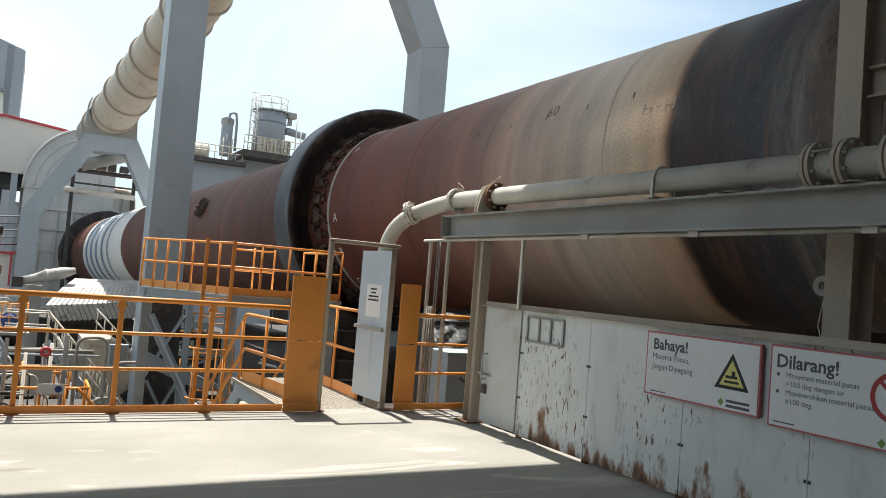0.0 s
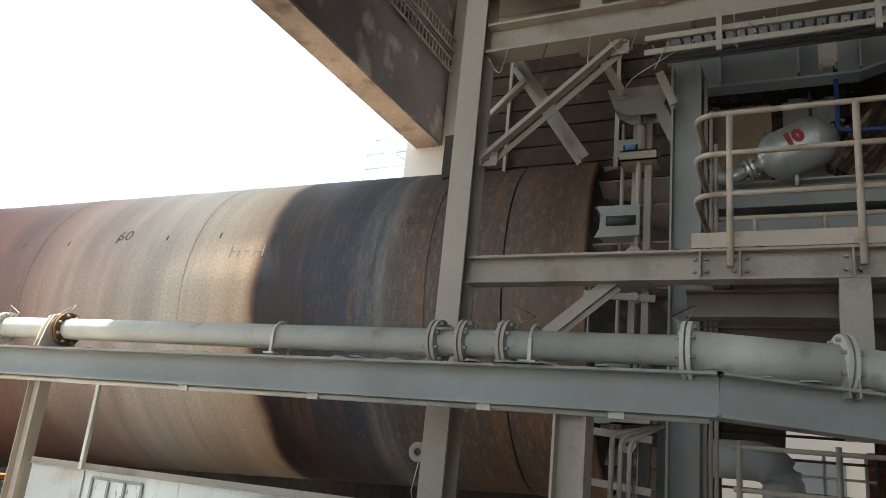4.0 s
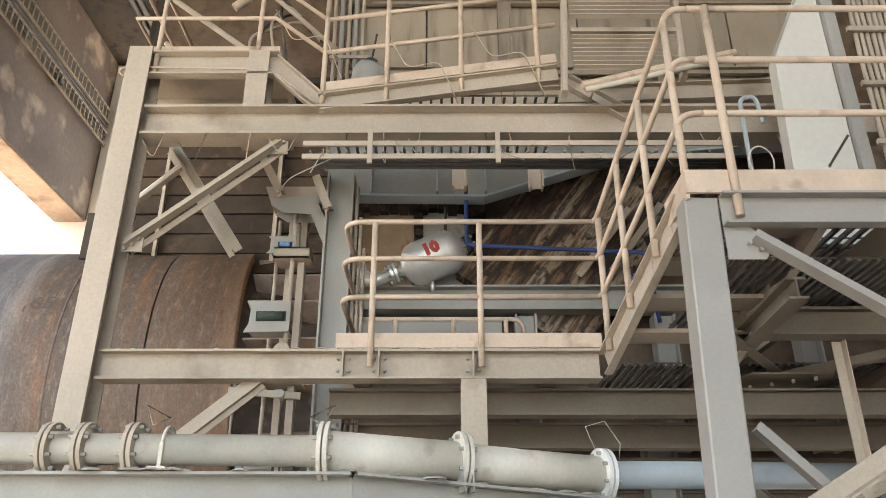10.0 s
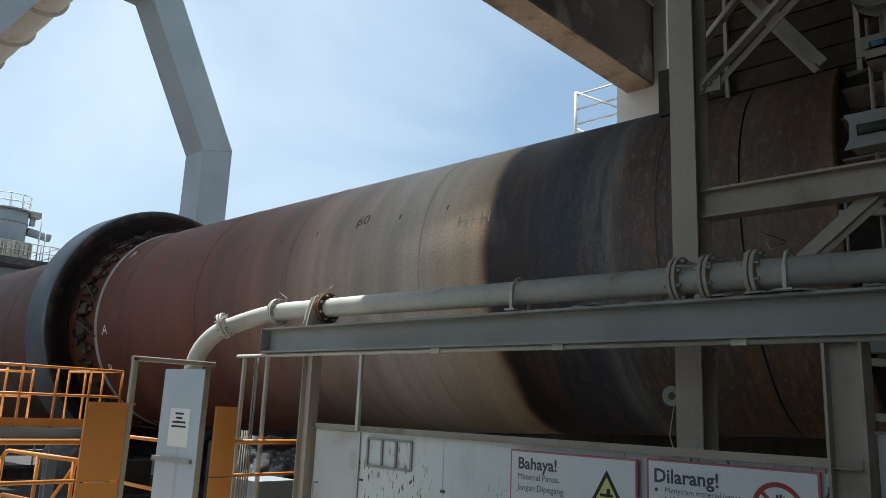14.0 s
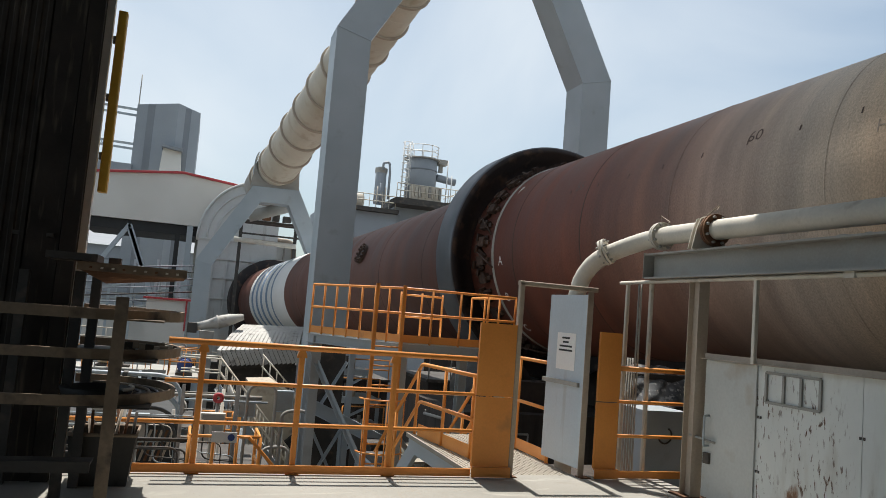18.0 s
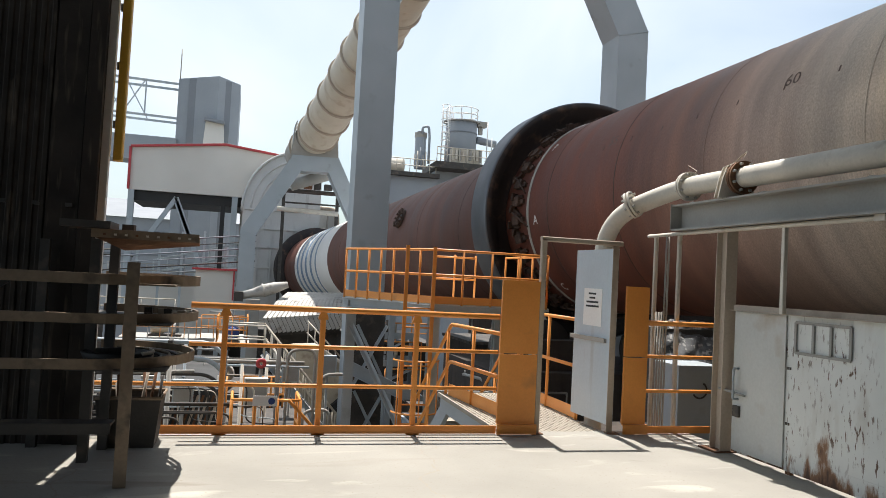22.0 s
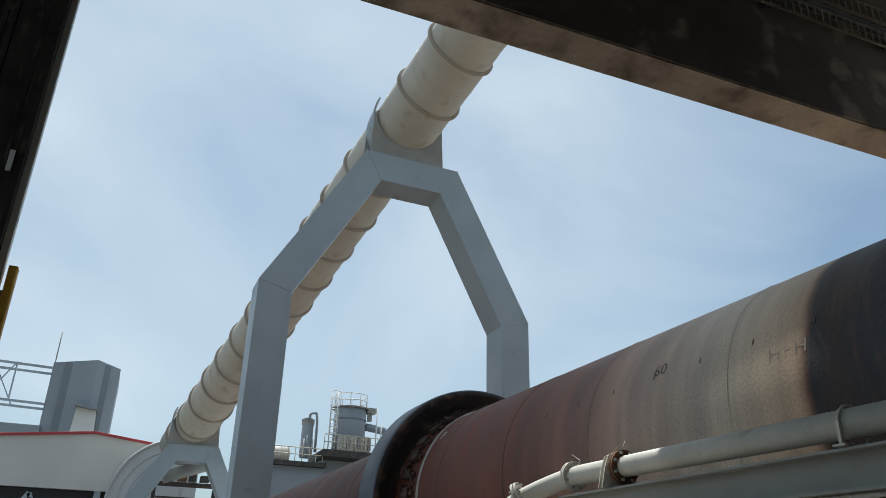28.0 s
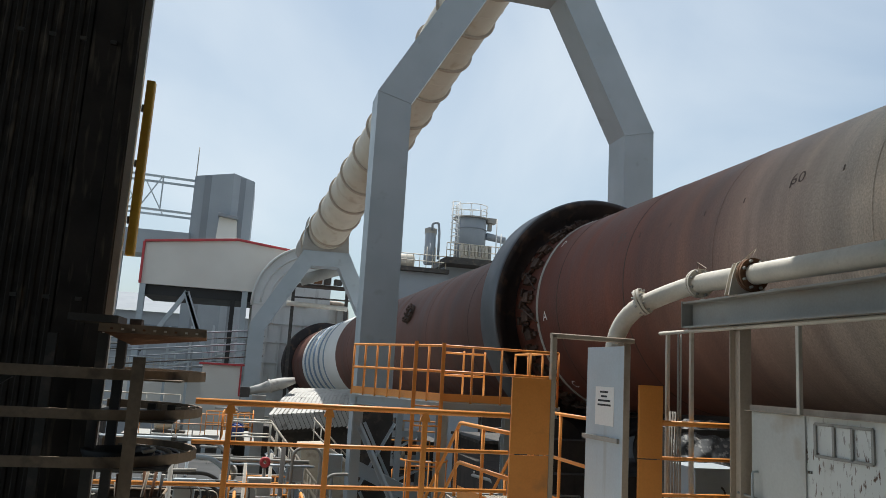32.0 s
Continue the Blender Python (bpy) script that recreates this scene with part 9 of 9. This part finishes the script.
# small service decks between the arch leg and the kiln pier
for x0, x1, y, z in ((4.9, 6.1, 25.2, -0.35), (4.85, 6.3, 24.6, -1.15), (5.0, 6.4, 24.2, -1.95)):
    sd_ = thing("service_deck", "small pale steel service deck with pipes beneath the kiln", "platform", "service decks")
    Geo().box((x0, y, z - 0.06), (x1, y + 1.9, z)).done("plate", DUSTGREY, sd_)
    Geo().box((x0, y - 0.012, z - 0.14), (x1, y, z + 0.06)).done("edge_plate", BLUEGREY, sd_)
    for x in (x0 + 0.06, x1 - 0.06):
        Geo().prism(I_SEC(0.12, 0.10), (x, y + 0.1, -7.0), (x, y + 0.1, z - 0.06), (0, 1, 0)).done("leg", BLUEGREY, sd_)
        Geo().tube((x, y + 0.05, z), (x, y + 0.05, z + 0.62), 0.022, 6).done("post", ORANGE, sd_)
    Geo().tube((x0 + 0.06, y + 0.05, z + 0.62), (x1 - 0.06, y + 0.05, z + 0.62), 0.022, 6).done("rail", ORANGE, sd_)
    Geo().prism(L_SEC(0.07, 0.008), (x0 + 0.06, y - 0.05, z - 0.75), (x1 - 0.1, y - 0.05, z - 0.10)).done("brace", BLUEGREY, sd_)
    for i in range(3):
        Geo().tube((x0 + 0.2 + 0.24 * i, y + 0.5, z), (x0 + 0.2 + 0.24 * i, y + 0.5, z + 0.30 + 0.12 * (i % 2)), 0.06 + 0.02 * (i % 2), 8).done("vessel", (PIPE, DARKSTEEL, BEIGE)[i], sd_)
# long pipe bridge and conduits under the white house
lpb = thing("pipe_bridge", "grey pipe bridge with several pipes beneath the white house", "pipe bridge")
for i in range(6):
    Geo().tube((-9.0, 53.0, 0.4 + 0.42 * i), (1.4, 52.0, 1.6 + 0.42 * i), 0.03 + 0.015 * (i % 2), 8).done("pipe_run", (CLADD, DARKSTEEL, CLADD)[i % 3], lpb)
for i in range(8):
    x = -8.6 + 1.35 * i
    Geo().prism(I_SEC(0.16, 0.14), (x, 53.2, -7.0), (x, 53.2, 3.2 + 0.12 * i), (0, 1, 0)).done("trestle", BLUEGREY, lpb)
vb = thing("arch_machinery", "dark fan machinery between the far arch and the hood", "machinery")
vb.location = (0.9, -2.5, -0.2)
Geo().tube((2.2, 49.6, 6.75), (4.9, 49.6, 7.75), 0.34, 14).done("sloped_duct", DUSTGREY, vb)
for i in range(5):
    x = 2.5 + 0.62 * i
    Geo().box((x, 51.0, 6.82), (x + 0.38 + 0.1 * (i % 2), 51.7, 7.15 + 0.16 * (i % 3))).done("unit", (DARKSTEEL, RUST, DARKSTEEL)[i % 3], vb)
Geo().box((1.9, 51.9, 6.7), (5.6, 53.4, 6.82)).box((1.9, 51.9, 5.9), (5.6, 52.0, 6.0)).done("deck", DARKSTEEL, vb)
Geo().tube((1.6, 52.2, 5.55), (5.4, 52.2, 5.45), 0.16, 10).done("cross_pipe", PIPE, vb)
for x in (2.0, 5.4):
    Geo().prism(I_SEC(0.2, 0.2), (x, 53.0, -5.6), (x, 53.0, 6.7), (0, 1, 0)).done("leg", DARKSTEEL, vb)
# dark sheet added as the arch leg's shade, with lacing, below the platform
pw = thing("plate_wall", "dark sheet standing in for shade on the arch leg, with blue-grey lacing bars", "wall")
Geo().box((3.78, 22.30, -7.0), (4.62, 22.36, 0.55)).done("plate", DARKSTEEL, pw)
for z in (-5.2, -3.4, -1.6):
    Geo().prism(L_SEC(0.08, 0.01), (3.8, 22.24, z), (4.7, 22.24, z + 1.7)).done("lacing_bar", BLUEGREY, pw)
    Geo().prism(L_SEC(0.08, 0.01), (4.7, 22.20, z), (3.8, 22.20, z + 1.7)).done("lacing_bar", BLUEGREY, pw)
Geo().prism(R_SEC(0.16, 0.16, 0.01), (4.78, 22.2, -7.0), (4.78, 22.2, 0.5), (0, 1, 0)).done("post", BLUEGREY, pw)
Geo().prism(U_SEC(0.34, 0.10), (3.60, 21.9, -1.0), (6.0, 21.6, -2.05)).done("sloped_beam", BLUEGREY, pw)
# dark wall added to close the bright gap below the shell
fw = Geo().box((13.6, 8.8, -7.0), (13.9, 44.0, 1.75)).box((12.75, 3.9, -7.0), (12.95, 8.79, 1.5)).done("wall_far", DARKCON)
tagged(fw, "dark wall added beyond the kiln to cover the bright yard", "wall", kind="structure")
gc = thing("soffit_conduits", "pair of dusty conduits along the dark slab", "conduits")
for y in (6.7, 6.85):
    Geo().tube((1.0, y, 11.5), (12.4, y, 11.5), 0.05, 8).done("conduit", DARKSTEEL, gc)
# dark stair frame in the sun behind the inlet
sf = thing("yard_staircase", "dark rusty steel stair frame beyond the kiln inlet", "stair")
for x in (11.7, 12.4):
    for y in (-0.30, -1.45):
        Geo().prism(L_SEC(0.08, 0.01), (x, y, -7.0), (x, y, 3.1), (0, 1, 0)).done("post", DARKSTEEL, sf)
    for z in (0.3, 1.25, 2.2):
        Geo().prism(L_SEC(0.06, 0.008), (x, -0.30, z), (x, -1.45, z + 0.9)).done("string", DARKSTEEL, sf)
        Geo().prism(L_SEC(0.05, 0.006), (x, -0.30, z), (x, -1.45, z)).done("girt", DARKSTEEL, sf)
for i in range(14):
    Geo().box((11.7, -0.36 - 0.08 * i, 0.36 + 0.20 * i), (12.4, -0.30 - 0.08 * i, 0.39 + 0.20 * i)).done("tread", RUST, sf)
wr = thing("walk_railing", "white tube railing in the sun behind the inlet", "railing")
for z in (1.0, 1.35, 1.7, 2.05, 2.4):
    Geo().tube((13.2, 1.6, z), (13.2, -4.5, z), 0.022, 6).done("rail", WHITE, wr)
for i in range(12):
    Geo().tube((13.2, 1.6 - 0.55 * i, -7.0), (13.2, 1.6 - 0.55 * i, 2.42), 0.026, 6).done("post", WHITE, wr)

lw_ = thing("loose_wires", "loose dusty wires hanging from the inlet steelwork", "wires")
rng = random.Random(33)
for i in range(16):
    y = 3.4 - 0.36 * i + rng.uniform(-0.1, 0.1)
    z = 5.14 if y > 0.2 else 5.14 - 0.08 * rng.random()
    d, q = rng.uniform(0.10, 0.34), rng.uniform(-0.16, 0.16)
    Geo().rod(smooth_line([(CX - 0.12, y, z), (CX - 0.16, y + q * 0.4, z - d), (CX - 0.15, y + q, z - d * rng.uniform(0.6, 1.2)), (CX - 0.14, y + q * 1.6, z - d * 0.3)], 0.05, 4), 0.0045, 4).done("wire", (DUSTY, DARKSTEEL, HANDRAIL)[i % 3], lw_)
for y, z in ((2.62, 5.95), (1.62, 5.66), (0.9, 5.77)):
    Geo().rod(smooth_line([(CX - 0.09, y, z + 0.5), (CX - 0.13, y - 0.18, z + 0.12), (CX - 0.12, y - 0.45, z + 0.20), (CX - 0.1, y - 0.62, z - 0.25)], 0.08, 4), 0.006, 4).done("wire", HANDRAIL, lw_)
heap = Geo()
for y0, y1, z, n_ in ((3.55, 0.2, 3.331, 26), (3.5, -3.0, 5.431, 34)):
    for i in range(n_):
        c = Vector((CX - rng.uniform(0.0, 0.06), y0 + (y1 - y0) * (i + rng.random()) / n_, z - 0.004))
        r_ = rng.uniform(0.015, 0.05)
        heap.lathe([(0.003, r_), (0.006 + 0.2 * r_, r_ * 0.6), (0.008 + 0.3 * r_, r_ * 0.02)], c, (0, 0, 1), 8)
hp = heap.done("beam_dust", DUST, None)
tagged(hp, "small heaps of pale dust on the inlet beams", "dust", kind="stuff")

# the inlet steelwork stands farther back than its drawing grid: each group is set out from one survey point
SURVEY = Vector((0.235, 1.15, 1.67))


def set_back(k, drop, names):
    m = Matrix.Translation(SURVEY - Vector((0, 0, drop))) @ Matrix.Scale(k, 4) @ Matrix.Translation(-SURVEY)
    for ob in list(bpy.data.objects):
        if ob.parent is None and ob.name.split(".")[0] in names:
            ob.matrix_world = m @ ob.matrix_basis


set_back(1.085, 0.045, {"steel_trestle", "inlet_deck", "deck_railing", "steel_stair", "stair_railing", "landing", "landing_railing", "upper_walkway", "walkway_railing", "handrail_rod", "cable_tray", "tube_lamp",
                 "louvre_cabinet", "white_cabinet", "cable_riser", "hung_pipe_hook", "under_framing", "sloping_cable_tray", "lower_railing", "pipe_brace", "drop_post", "loose_wires", "beam_dust"})
set_back(1.12, 0.03, {"seal_weights", "seal_lever", "chamber_column", "blue_pipe", "air_cannon", "inlet_chamber"})
set_back(1.12, 0.0, {"trim_girder", "trim_girder_inner", "ceiling", "ceiling_beam", "soffit_conduits", "girder_cable_tray", "wall_column"})
